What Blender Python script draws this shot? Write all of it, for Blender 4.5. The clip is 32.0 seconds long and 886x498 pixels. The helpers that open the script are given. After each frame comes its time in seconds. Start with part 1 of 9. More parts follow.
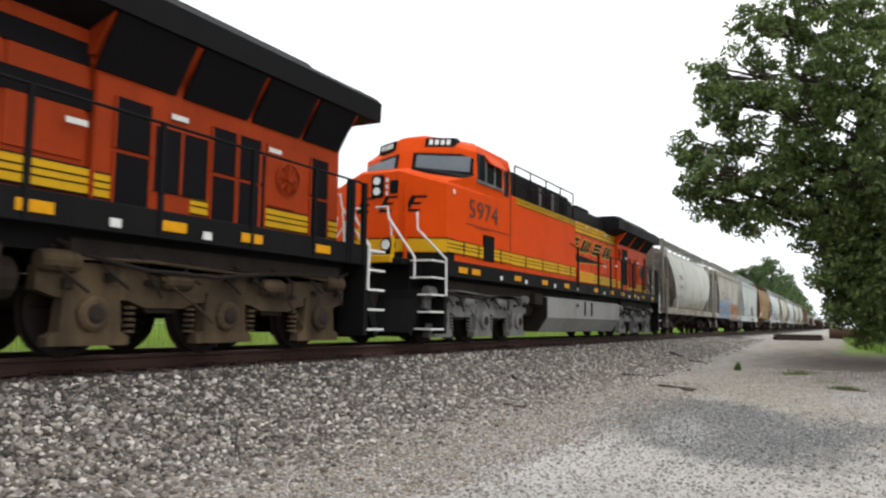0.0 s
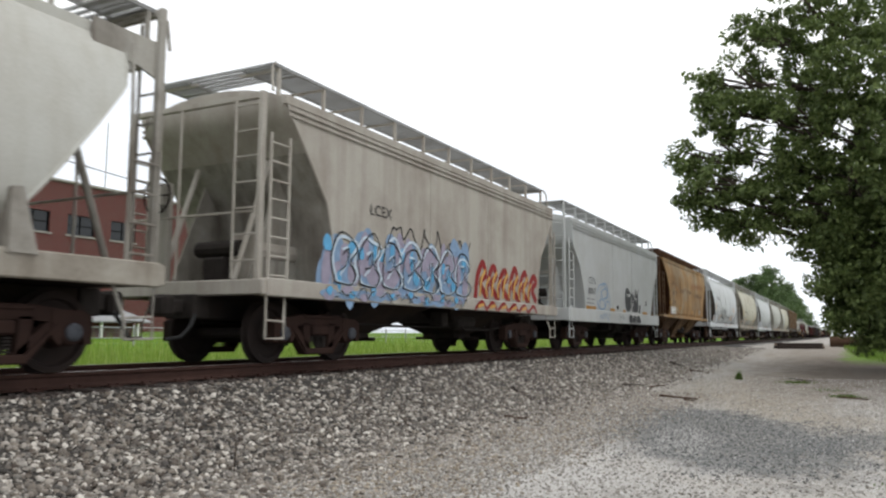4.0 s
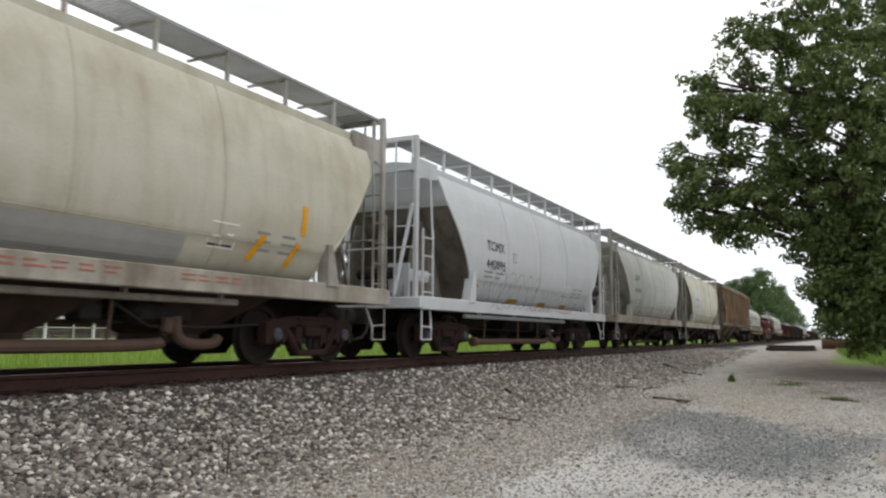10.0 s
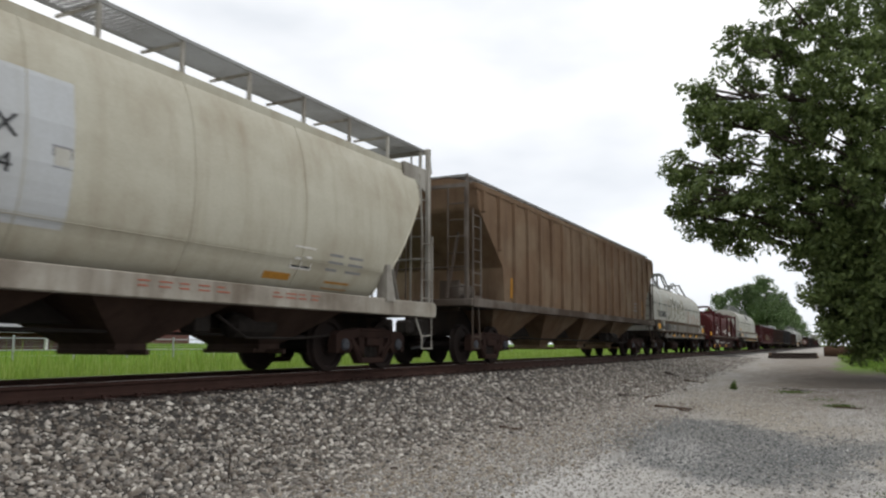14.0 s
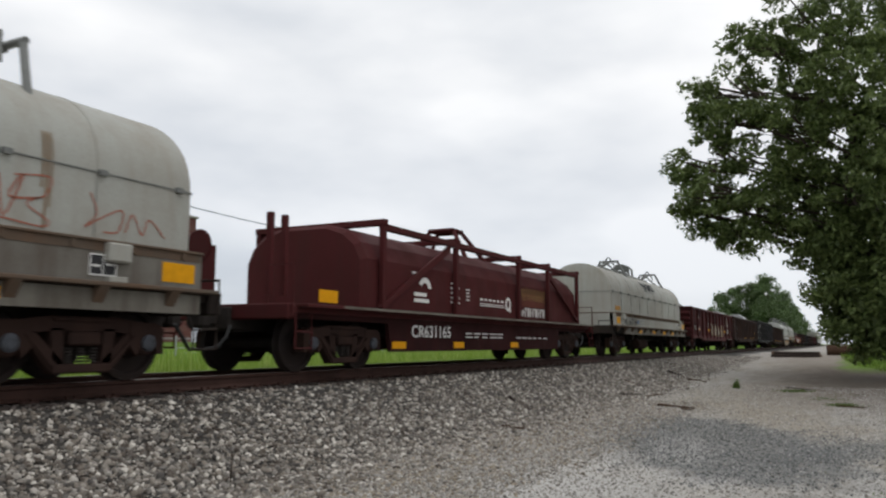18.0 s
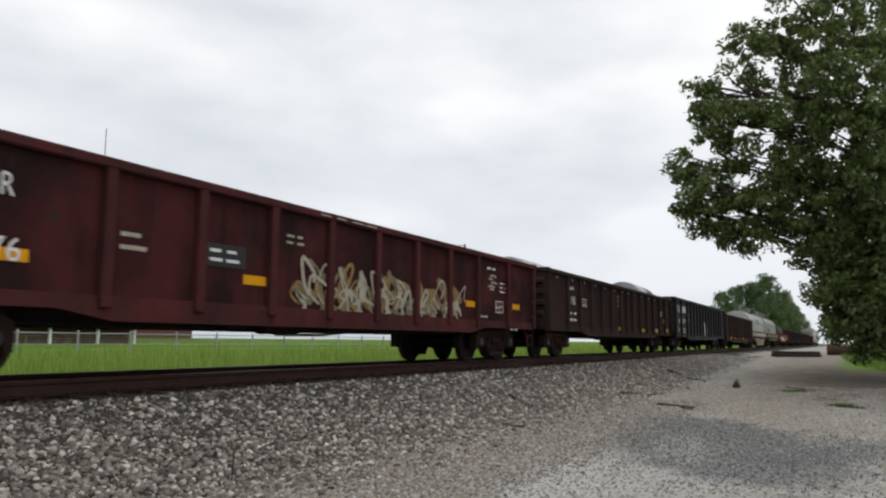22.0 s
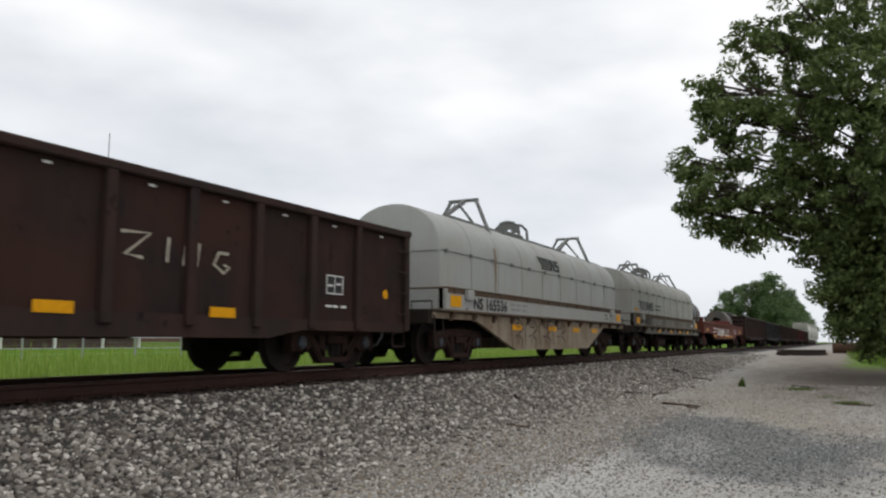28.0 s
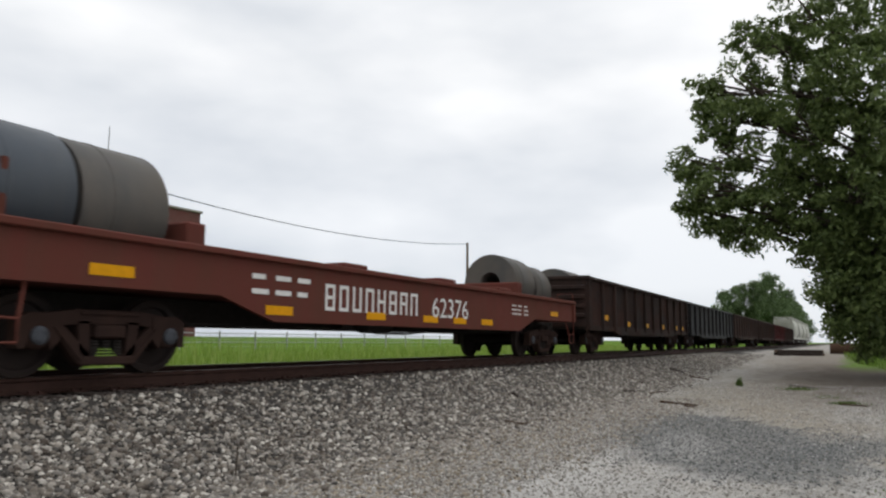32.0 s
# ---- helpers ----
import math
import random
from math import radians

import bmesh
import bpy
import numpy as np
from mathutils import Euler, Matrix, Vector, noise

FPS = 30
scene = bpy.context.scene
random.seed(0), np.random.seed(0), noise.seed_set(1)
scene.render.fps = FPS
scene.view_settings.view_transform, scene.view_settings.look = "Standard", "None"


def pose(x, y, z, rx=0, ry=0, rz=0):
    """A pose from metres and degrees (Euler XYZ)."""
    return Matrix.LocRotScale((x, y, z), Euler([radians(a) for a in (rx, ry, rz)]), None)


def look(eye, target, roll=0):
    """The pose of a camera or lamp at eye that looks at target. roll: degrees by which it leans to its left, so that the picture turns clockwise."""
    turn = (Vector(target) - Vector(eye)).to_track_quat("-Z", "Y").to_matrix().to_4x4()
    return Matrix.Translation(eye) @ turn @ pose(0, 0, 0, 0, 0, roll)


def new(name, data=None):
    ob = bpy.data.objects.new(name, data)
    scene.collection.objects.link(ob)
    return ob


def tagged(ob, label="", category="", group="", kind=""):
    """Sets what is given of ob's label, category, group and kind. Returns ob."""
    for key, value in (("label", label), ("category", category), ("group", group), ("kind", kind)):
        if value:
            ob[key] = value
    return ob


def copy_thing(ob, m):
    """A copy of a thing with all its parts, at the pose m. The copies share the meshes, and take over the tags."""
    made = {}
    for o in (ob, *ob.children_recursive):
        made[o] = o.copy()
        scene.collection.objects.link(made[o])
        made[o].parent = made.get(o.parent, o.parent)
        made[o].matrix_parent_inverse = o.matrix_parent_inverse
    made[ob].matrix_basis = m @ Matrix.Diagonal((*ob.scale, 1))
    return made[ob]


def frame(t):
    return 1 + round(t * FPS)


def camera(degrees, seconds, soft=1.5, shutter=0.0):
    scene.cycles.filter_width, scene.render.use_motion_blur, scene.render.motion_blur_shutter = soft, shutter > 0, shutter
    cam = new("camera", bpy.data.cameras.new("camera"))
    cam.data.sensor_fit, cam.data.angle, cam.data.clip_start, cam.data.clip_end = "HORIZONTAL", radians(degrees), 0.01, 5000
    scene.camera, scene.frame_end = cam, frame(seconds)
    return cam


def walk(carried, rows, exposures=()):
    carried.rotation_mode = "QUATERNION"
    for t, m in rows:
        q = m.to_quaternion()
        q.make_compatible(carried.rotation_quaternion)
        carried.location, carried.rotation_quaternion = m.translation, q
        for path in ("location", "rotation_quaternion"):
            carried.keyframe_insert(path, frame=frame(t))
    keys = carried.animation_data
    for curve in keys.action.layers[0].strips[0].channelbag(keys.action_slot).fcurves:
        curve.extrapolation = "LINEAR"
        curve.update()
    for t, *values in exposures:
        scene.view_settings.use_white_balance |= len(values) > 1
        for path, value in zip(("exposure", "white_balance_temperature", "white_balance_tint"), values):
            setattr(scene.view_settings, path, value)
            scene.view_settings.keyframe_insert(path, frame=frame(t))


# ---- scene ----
import functools

cam = camera(59.97, 32.0, soft=2.3, shutter=0.15)
PATH = [
    (0, pose(-0.014, 0.003, 1.454, 95.407, -0.852, -62.451)),
    (0.5, pose(-0.01, 0.002, 1.451, 95.588, -0.67, -62.389)),
    (1, pose(0.029, 0.017, 1.445, 95.754, -0.63, -62.379)),
    (1.5, pose(-0.045, -0.014, 1.453, 95.85, -0.587, -62.301)),
    (2, pose(0.002, 0.007, 1.441, 96.024, -0.578, -62.381)),
    (2.5, pose(-0.002, 0.006, 1.448, 96.064, -0.396, -62.387)),
    (3, pose(-0.006, -0.003, 1.45, 96.2, -0.269, -62.374)),
    (3.5, pose(0.009, 0.006, 1.449, 96.278, -0.343, -62.437)),
    (5.5, pose(0.007, -0.007, 1.451, 96.398, 0.02, -62.497)),
    (6, pose(0.033, 0.008, 1.441, 96.47, 0.032, -62.593)),
    (6.5, pose(-0.027, -0.03, 1.451, 96.502, 0.153, -62.508)),
    (7, pose(0.022, 0.012, 1.448, 96.462, 0.033, -62.67)),
    (7.5, pose(0.009, -0, 1.449, 96.465, 0.103, -62.66)),
    (8, pose(0.023, 0.015, 1.448, 96.481, -0.048, -62.78)),
    (8.5, pose(-0.007, -0.011, 1.452, 96.461, -0.056, -62.724)),
    (9, pose(0, -0, 1.45, 96.476, 0.11, -62.809)),
    (9.5, pose(0.007, 0.006, 1.448, 96.457, -0.068, -62.885)),
    (10, pose(0.009, 0.011, 1.455, 96.406, -0.414, -62.935)),
    (10.5, pose(0.001, -0.007, 1.456, 96.481, -0.229, -62.877)),
    (11, pose(0.007, -0.005, 1.455, 96.605, -0.259, -62.911)),
    (11.5, pose(0.007, -0.005, 1.452, 96.715, -0.036, -62.908)),
    (12, pose(0.014, 0.007, 1.45, 96.827, 0.017, -62.957)),
    (12.5, pose(-0, -0.006, 1.452, 96.877, -0.168, -62.893)),
    (13, pose(0.006, 0, 1.441, 97.044, 0.006, -62.928)),
    (13.5, pose(-0.018, -0.014, 1.45, 97.048, -0.087, -62.854)),
    (14, pose(0, -0, 1.449, 97.087, -0.137, -62.83)),
    (14.5, pose(0.001, -0.003, 1.448, 97.094, -0.111, -62.763)),
    (16.5, pose(0.007, 0.013, 1.444, 97.151, 0.029, -62.73)),
    (17, pose(-0.002, 0.007, 1.453, 97.086, 0.096, -62.701)),
    (17.5, pose(0.017, 0.012, 1.449, 97.081, 0.056, -62.663)),
    (18, pose(0.02, 0.015, 1.451, 96.996, -0.134, -62.672)),
    (18.5, pose(0, 0, 1.451, 97.01, -0.223, -62.664)),
    (19, pose(0.016, 0.008, 1.451, 96.958, -0.202, -62.627)),
    (19.5, pose(0.006, -0.007, 1.447, 96.977, -0.206, -62.548)),
    (20, pose(0.006, -0.007, 1.447, 96.992, 0.022, -62.518)),
    (20.5, pose(-0.005, -0.008, 1.45, 96.926, -0.061, -62.521)),
    (21, pose(-0, 0.015, 1.456, 96.835, -0.216, -62.609)),
    (21.5, pose(-0.011, -0.005, 1.455, 96.871, -0.183, -62.571)),
    (22, pose(-0.005, 0.016, 1.463, 96.81, -0.464, -62.659)),
    (22.5, pose(-0.005, -0.003, 1.451, 96.954, -0.148, -62.55)),
    (23, pose(0.013, 0.012, 1.457, 96.958, -0.177, -62.585)),
    (23.5, pose(0.01, 0.004, 1.445, 97.031, -0.169, -62.5)),
    (24, pose(0.015, 0.004, 1.452, 96.945, 0.065, -62.437)),
    (24.5, pose(-0.001, -0.008, 1.447, 96.96, 0.126, -62.38)),
    (25, pose(0.003, -0, 1.45, 96.899, -0.045, -62.432)),
    (25.5, pose(-0.018, -0.004, 1.447, 96.855, -0.003, -62.492)),
    (27.5, pose(-0.011, -0.004, 1.447, 96.858, 0.21, -62.423)),
    (28, pose(0.016, 0.011, 1.449, 96.919, 0.001, -62.315)),
    (28.5, pose(-0.031, 0.008, 1.454, 96.839, 0.139, -62.362)),
    (29, pose(-0.02, 0.011, 1.439, 96.957, 0.295, -62.374)),
    (29.5, pose(-0.046, -0.005, 1.441, 96.941, 0.168, -62.358)),
    (30, pose(-0.053, -0.006, 1.442, 96.921, 0.118, -62.382)),
    (30.5, pose(-0.039, 0.006, 1.442, 96.86, 0.077, -62.405)),
    (31, pose(-0.03, -0, 1.441, 96.848, 0.114, -62.367)),
    (31.5, pose(-0.033, 0.003, 1.437, 96.798, -0.289, -62.42)),
    (32, pose(-0.019, 0.017, 1.44, 96.711, -0.514, -62.477)),
]
EXPOSURE = [(0, 0.3), (1.5, 0.3), (3, 0.2), (9, 0.0), (10.2, 0.06), (12, -0.2), (14.5, -0.17), (17, -0.28), (18, -0.38), (32, -0.35)]
walk(cam, PATH, EXPOSURE)

TRACK_Y, RAIL_Z = 8.712, 0.988   # centre line of the track and top of the rails


def travel(t):
    """Metres that the train has rolled by t seconds, towards -x."""
    u = t / 32.0
    surge = 0.22 * math.exp(-((t - 3.0) / 0.9) ** 2)
    return surge - (((((92.9221 * u + -259.5301) * u + 250.7699) * u + -86.0917) * u + -333.1003) * u)

# ---- sky and sun: a bright overcast day ----
world = bpy.data.worlds.new("overcast_sky")
scene.world = world
world.use_nodes = True
wn, wl = world.node_tree.nodes, world.node_tree.links
wn.clear()
w_out = wn.new("ShaderNodeOutputWorld")
w_bg = wn.new("ShaderNodeBackground")
w_sky = wn.new("ShaderNodeTexSky")
w_sky.sky_type, w_sky.sun_disc = "NISHITA", False
w_sky.sun_elevation, w_sky.sun_rotation = radians(66), radians(203)
w_dim = wn.new("ShaderNodeVectorMath")
w_dim.operation = "SCALE"
w_dim.inputs["Scale"].default_value = 0.1
w_co = wn.new("ShaderNodeTexCoord")
w_map = wn.new("ShaderNodeMapping")
w_map.inputs["Scale"].default_value = (1.0, 1.0, 2.6)
w_map.inputs["Location"].default_value = (0.35, 0.2, 0.1)
w_noise = wn.new("ShaderNodeTexNoise")
w_noise.inputs["Scale"].default_value, w_noise.inputs["Detail"].default_value = 2.6, 5.0
w_noise.inputs["Roughness"].default_value = 0.45
w_ramp = wn.new("ShaderNodeValToRGB")
w_ramp.color_ramp.elements[0].position, w_ramp.color_ramp.elements[0].color = 0.34, (0.76, 0.79, 0.83, 1)
w_ramp.color_ramp.elements[1].position, w_ramp.color_ramp.elements[1].color = 0.60, (1.10, 1.10, 1.10, 1)
w_mix = wn.new("ShaderNodeMix")
w_mix.data_type = "RGBA"
w_mix.inputs["Factor"].default_value = 0.9
wl.new(w_co.outputs["Generated"], w_map.inputs["Vector"])
wl.new(w_map.outputs["Vector"], w_noise.inputs["Vector"])
wl.new(w_noise.outputs["Fac"], w_ramp.inputs["Fac"])
wl.new(w_sky.outputs["Color"], w_dim.inputs[0])
wl.new(w_dim.outputs["Vector"], w_mix.inputs["A"])
wl.new(w_ramp.outputs["Color"], w_mix.inputs["B"])
# overcast: the dome is dimmer and bluer towards the horizon, brightest overhead
w_sep = wn.new("ShaderNodeSeparateXYZ")
w_hor = wn.new("ShaderNodeValToRGB")
w_hor.color_ramp.elements[0].position, w_hor.color_ramp.elements[0].color = 0.0, (0.82, 0.85, 0.90, 1)
w_hor.color_ramp.elements[1].position, w_hor.color_ramp.elements[1].color = 0.34, (1.03, 1.03, 1.03, 1)
w_top = w_hor.color_ramp.elements.new(1.0)
w_top.color = (1.4, 1.4, 1.4, 1)
w_mid = w_hor.color_ramp.elements.new(0.46)
w_mid.color = (1.06, 1.06, 1.06, 1)
w_mul = wn.new("ShaderNodeMix")
w_mul.data_type, w_mul.blend_type = "RGBA", "MULTIPLY"
w_mul.inputs["Factor"].default_value = 1.0
wl.new(w_co.outputs["Generated"], w_sep.inputs[0])
wl.new(w_sep.outputs["Z"], w_hor.inputs["Fac"])
wl.new(w_mix.outputs["Result"], w_mul.inputs["A"])
wl.new(w_hor.outputs["Color"], w_mul.inputs["B"])
wl.new(w_mul.outputs["Result"], w_bg.inputs["Color"])
w_bg.inputs["Strength"].default_value = 1.25
wl.new(w_bg.outputs["Background"], w_out.inputs["Surface"])

sun = new("sun", bpy.data.lights.new("sun", "SUN"))
sun.data.energy, sun.data.angle, sun.data.color = 0.5, radians(30), (1.0, 0.97, 0.93)
sun.matrix_world = look((-10, -24, 60), (0, 0, 0))


# ---- materials ----
def material(name, rough=0.7, metal=0.0, spec=0.4):
    m = bpy.data.materials.new(name)
    m.use_nodes = True
    b = m.node_tree.nodes["Principled BSDF"]
    b.inputs["Roughness"].default_value, b.inputs["Metallic"].default_value = rough, metal
    b.inputs["Specular IOR Level"].default_value = spec
    return m, m.node_tree.nodes, m.node_tree.links, b


def mixed(nt, fac, a, b):
    n = nt.nodes.new("ShaderNodeMix")
    n.data_type = "RGBA"
    for key, v in (("Factor", fac), ("A", a), ("B", b)):
        s = [i for i in n.inputs if i.name == key and (key == "Factor" and i.type == "VALUE" or i.type == "RGBA")][0]
        if isinstance(v, (tuple, list)):
            s.default_value = (*v[:3], 1)
        elif isinstance(v, float):
            s.default_value = v
        else:
            nt.links.new(v, s)
    return [o for o in n.outputs if o.type == "RGBA"][0]


def grain(nt, scale, detail=4.0, rough=0.6, stretch=(1, 1, 1), seed=0.0, coord="Object"):
    co = nt.nodes.new("ShaderNodeTexCoord")
    mp = nt.nodes.new("ShaderNodeMapping")
    mp.inputs["Scale"].default_value = stretch
    mp.inputs["Location"].default_value = (seed * 7.3, seed * 3.1, seed * 1.7)
    n = nt.nodes.new("ShaderNodeTexNoise")
    n.inputs["Scale"].default_value, n.inputs["Detail"].default_value, n.inputs["Roughness"].default_value = scale, detail, rough
    nt.links.new(co.outputs[coord], mp.inputs["Vector"])
    nt.links.new(mp.outputs["Vector"], n.inputs["Vector"])
    return n.outputs["Fac"]


def ramp(nt, fac, lo, hi, a=0.0, b=1.0):
    n = nt.nodes.new("ShaderNodeMapRange")
    n.inputs["From Min"].default_value, n.inputs["From Max"].default_value = lo, hi
    n.inputs["To Min"].default_value, n.inputs["To Max"].default_value = a, b
    nt.links.new(fac, n.inputs["Value"])
    return n.outputs["Result"]


def relief(nt, b, fac, strength, distance=0.01):
    n = nt.nodes.new("ShaderNodeBump")
    n.inputs["Strength"].default_value, n.inputs["Distance"].default_value = strength, distance
    nt.links.new(fac, n.inputs["Height"])
    nt.links.new(n.outputs["Normal"], b.inputs["Normal"])


def paint(name, colour, dirt=(0.12, 0.09, 0.06), amount=0.35, streak=0.4, seed=0.0, rough=0.55, patch=None, metal=0.0, chips=None, spec=0.25):
    """Weathered paint on steel: blotches, run-down streaks, and fine speckle."""
    m, _, links, b = material(name, rough, metal, spec)
    nt = m.node_tree
    blot = ramp(nt, grain(nt, 0.9, 6, 0.62, (1, 1, 1), seed), 0.42, 0.74, 0.0, amount)
    run = ramp(nt, grain(nt, 2.4, 5, 0.6, (1.6, 1.6, 0.16), seed + 1), 0.45, 0.75, 0.0, streak)
    fine = ramp(nt, grain(nt, 26, 3, 0.6, (1, 1, 1), seed + 2), 0.35, 0.8, 0.0, 0.16)
    c = colour
    if patch:
        big = ramp(nt, grain(nt, 0.55, 3, 0.5, (1, 1, 1.4), seed + 5), 0.47, 0.6, 0.0, 0.85)
        c = mixed(nt, big, c, patch)
    c = mixed(nt, blot, c, dirt)
    c = mixed(nt, run, c, dirt)
    c = mixed(nt, fine, c, tuple(v * 0.55 for v in dirt))
    if chips:
        spot = ramp(nt, grain(nt, 3.6, 7, 0.72, (1, 1, 0.7), seed + 9), 0.60, 0.66, 0.0, 0.9)
        c = mixed(nt, spot, c, chips)
    links.new(c, b.inputs["Base Color"])
    r = nt.nodes.new("ShaderNodeMath")
    r.operation = "MULTIPLY_ADD"
    links.new(blot, r.inputs[0])
    r.inputs[1].default_value, r.inputs[2].default_value = 0.5, rough
    links.new(r.outputs[0], b.inputs["Roughness"])
    relief(nt, b, grain(nt, 1.3, 4, 0.5, (1, 1, 0.6), seed + 3), 0.35, 0.02)
    return m


def plain(name, colour, rough=0.6, metal=0.0, vary=0.25, scale=8.0, spec=0.25):
    m, _, links, b = material(name, rough, metal, spec)
    nt = m.node_tree
    c = mixed(nt, ramp(nt, grain(nt, scale, 5), 0.35, 0.7, 0.0, vary), colour, tuple(v * 0.45 for v in colour))
    links.new(c, b.inputs["Base Color"])
    return m


def island_mat(name, colours, rough=0.9, bump=0.4, scale=40.0):
    """Loose pieces, each of its own shade."""
    m, nodes, links, b = material(name, rough)
    nt = m.node_tree
    geo = nodes.new("ShaderNodeNewGeometry")
    cr = nodes.new("ShaderNodeValToRGB")
    cr.color_ramp.interpolation = "LINEAR"
    n = len(colours)
    while len(cr.color_ramp.elements) < n:
        cr.color_ramp.elements.new(0.5)
    for i, col in enumerate(colours):
        cr.color_ramp.elements[i].position = i / (n - 1)
        cr.color_ramp.elements[i].color = (*col, 1)
    links.new(geo.outputs["Random Per Island"], cr.inputs["Fac"])
    c = mixed(nt, ramp(nt, grain(nt, scale, 4), 0.35, 0.75, 0.0, 0.35), cr.outputs["Color"], (0.06, 0.055, 0.05))
    links.new(c, b.inputs["Base Color"])
    relief(nt, b, grain(nt, scale * 1.5, 3), bump, 0.01)
    return m


def ground_mat():
    """Crushed limestone lot with sandy brown and dark asphalt-like patches, tree shade painted in; grass soil away from
    it.
    """
    m, nodes, links, b = material("lot_gravel", 0.95, 0, 0.1)
    nt = m.node_tree
    co = nodes.new("ShaderNodeTexCoord")
    sep = nodes.new("ShaderNodeSeparateXYZ")
    links.new(co.outputs["Object"], sep.inputs[0])
    stone = nodes.new("ShaderNodeTexVoronoi")
    stone.inputs["Scale"].default_value = 34.0
    links.new(co.outputs["Object"], stone.inputs["Vector"])
    bw = nodes.new("ShaderNodeSeparateColor")
    links.new(stone.outputs["Color"], bw.inputs[0])
    c = mixed(nt, bw.outputs[0], (0.24, 0.227, 0.205), (0.46, 0.445, 0.418))
    c = mixed(nt, ramp(nt, grain(nt, 0.8, 5, 0.6, seed=2), 0.46, 0.70, 0.0, 0.6), c, (0.30, 0.262, 0.205))
    c = mixed(nt, ramp(nt, grain(nt, 1.1, 6, 0.7, (0.35, 1.6, 1), seed=11), 0.48, 0.66, 0.0, 0.55), c, (0.18, 0.158, 0.125))
    c = mixed(nt, ramp(nt, grain(nt, 2.2, 7, 0.75, seed=12), 0.55, 0.7, 0.0, 0.5), c, (0.46, 0.45, 0.43))
    c = mixed(nt, ramp(nt, grain(nt, 6.0, 5, 0.7, seed=4), 0.5, 0.8, 0.0, 0.6), c, (0.14, 0.126, 0.108))

    def spot(cx, cy, rx, ry, soft, seed, turn):
        a = -radians(turn)
        first = nodes.new("ShaderNodeMapping")
        first.inputs["Rotation"].default_value = (0, 0, a)
        first.inputs["Location"].default_value = (-cx * math.cos(a) + cy * math.sin(a), -cx * math.sin(a) - cy * math.cos(a), 0)
        links.new(co.outputs["Object"], first.inputs["Vector"])
        mp = nodes.new("ShaderNodeMapping")
        mp.inputs["Scale"].default_value = (1 / rx, 1 / ry, 0)
        links.new(first.outputs["Vector"], mp.inputs["Vector"])
        ln = nodes.new("ShaderNodeVectorMath")
        ln.operation = "LENGTH"
        links.new(mp.outputs["Vector"], ln.inputs[0])
        ad = nodes.new("ShaderNodeMath")
        ad.operation = "MULTIPLY_ADD"
        links.new(grain(nt, 1.6, 6, 0.7, seed=seed), ad.inputs[0])
        ad.inputs[1].default_value = 1.3
        links.new(ln.outputs["Value"], ad.inputs[2])
        return ramp(nt, ad.outputs[0], 1.65 - soft, 1.65 + soft, 1.0, 0.0)

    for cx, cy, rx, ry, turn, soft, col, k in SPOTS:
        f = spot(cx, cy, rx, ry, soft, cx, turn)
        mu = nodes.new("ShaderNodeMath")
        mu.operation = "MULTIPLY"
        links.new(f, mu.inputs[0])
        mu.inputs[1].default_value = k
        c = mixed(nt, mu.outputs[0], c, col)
    # soil and grass beyond the lot
    ad = nodes.new("ShaderNodeMath")
    ad.operation = "MULTIPLY_ADD"
    links.new(grain(nt, 0.7, 5, 0.6, seed=8), ad.inputs[0])
    ad.inputs[1].default_value = 3.0
    links.new(sep.outputs["Y"], ad.inputs[2])
    far = ramp(nt, ad.outputs[0], 11.9, 12.7)
    near = ramp(nt, ad.outputs[0], 1.7, 1.0)
    out = ramp(nt, sep.outputs["X"], 34.0, 39.0)
    both = nodes.new("ShaderNodeMath")
    both.operation = "MULTIPLY"
    links.new(near, both.inputs[0])
    links.new(out, both.inputs[1])
    mx = nodes.new("ShaderNodeMath")
    mx.operation = "MAXIMUM"
    links.new(far, mx.inputs[0])
    links.new(both.outputs[0], mx.inputs[1])
    turf = mixed(nt, ramp(nt, grain(nt, 3.0, 5, seed=6), 0.35, 0.7), (0.075, 0.15, 0.012), (0.13, 0.21, 0.025))
    c = mixed(nt, mx.outputs[0], c, turf)
    links.new(c, b.inputs["Base Color"])
    relief(nt, b, stone.outputs["Distance"], 0.8, 0.02)
    return m


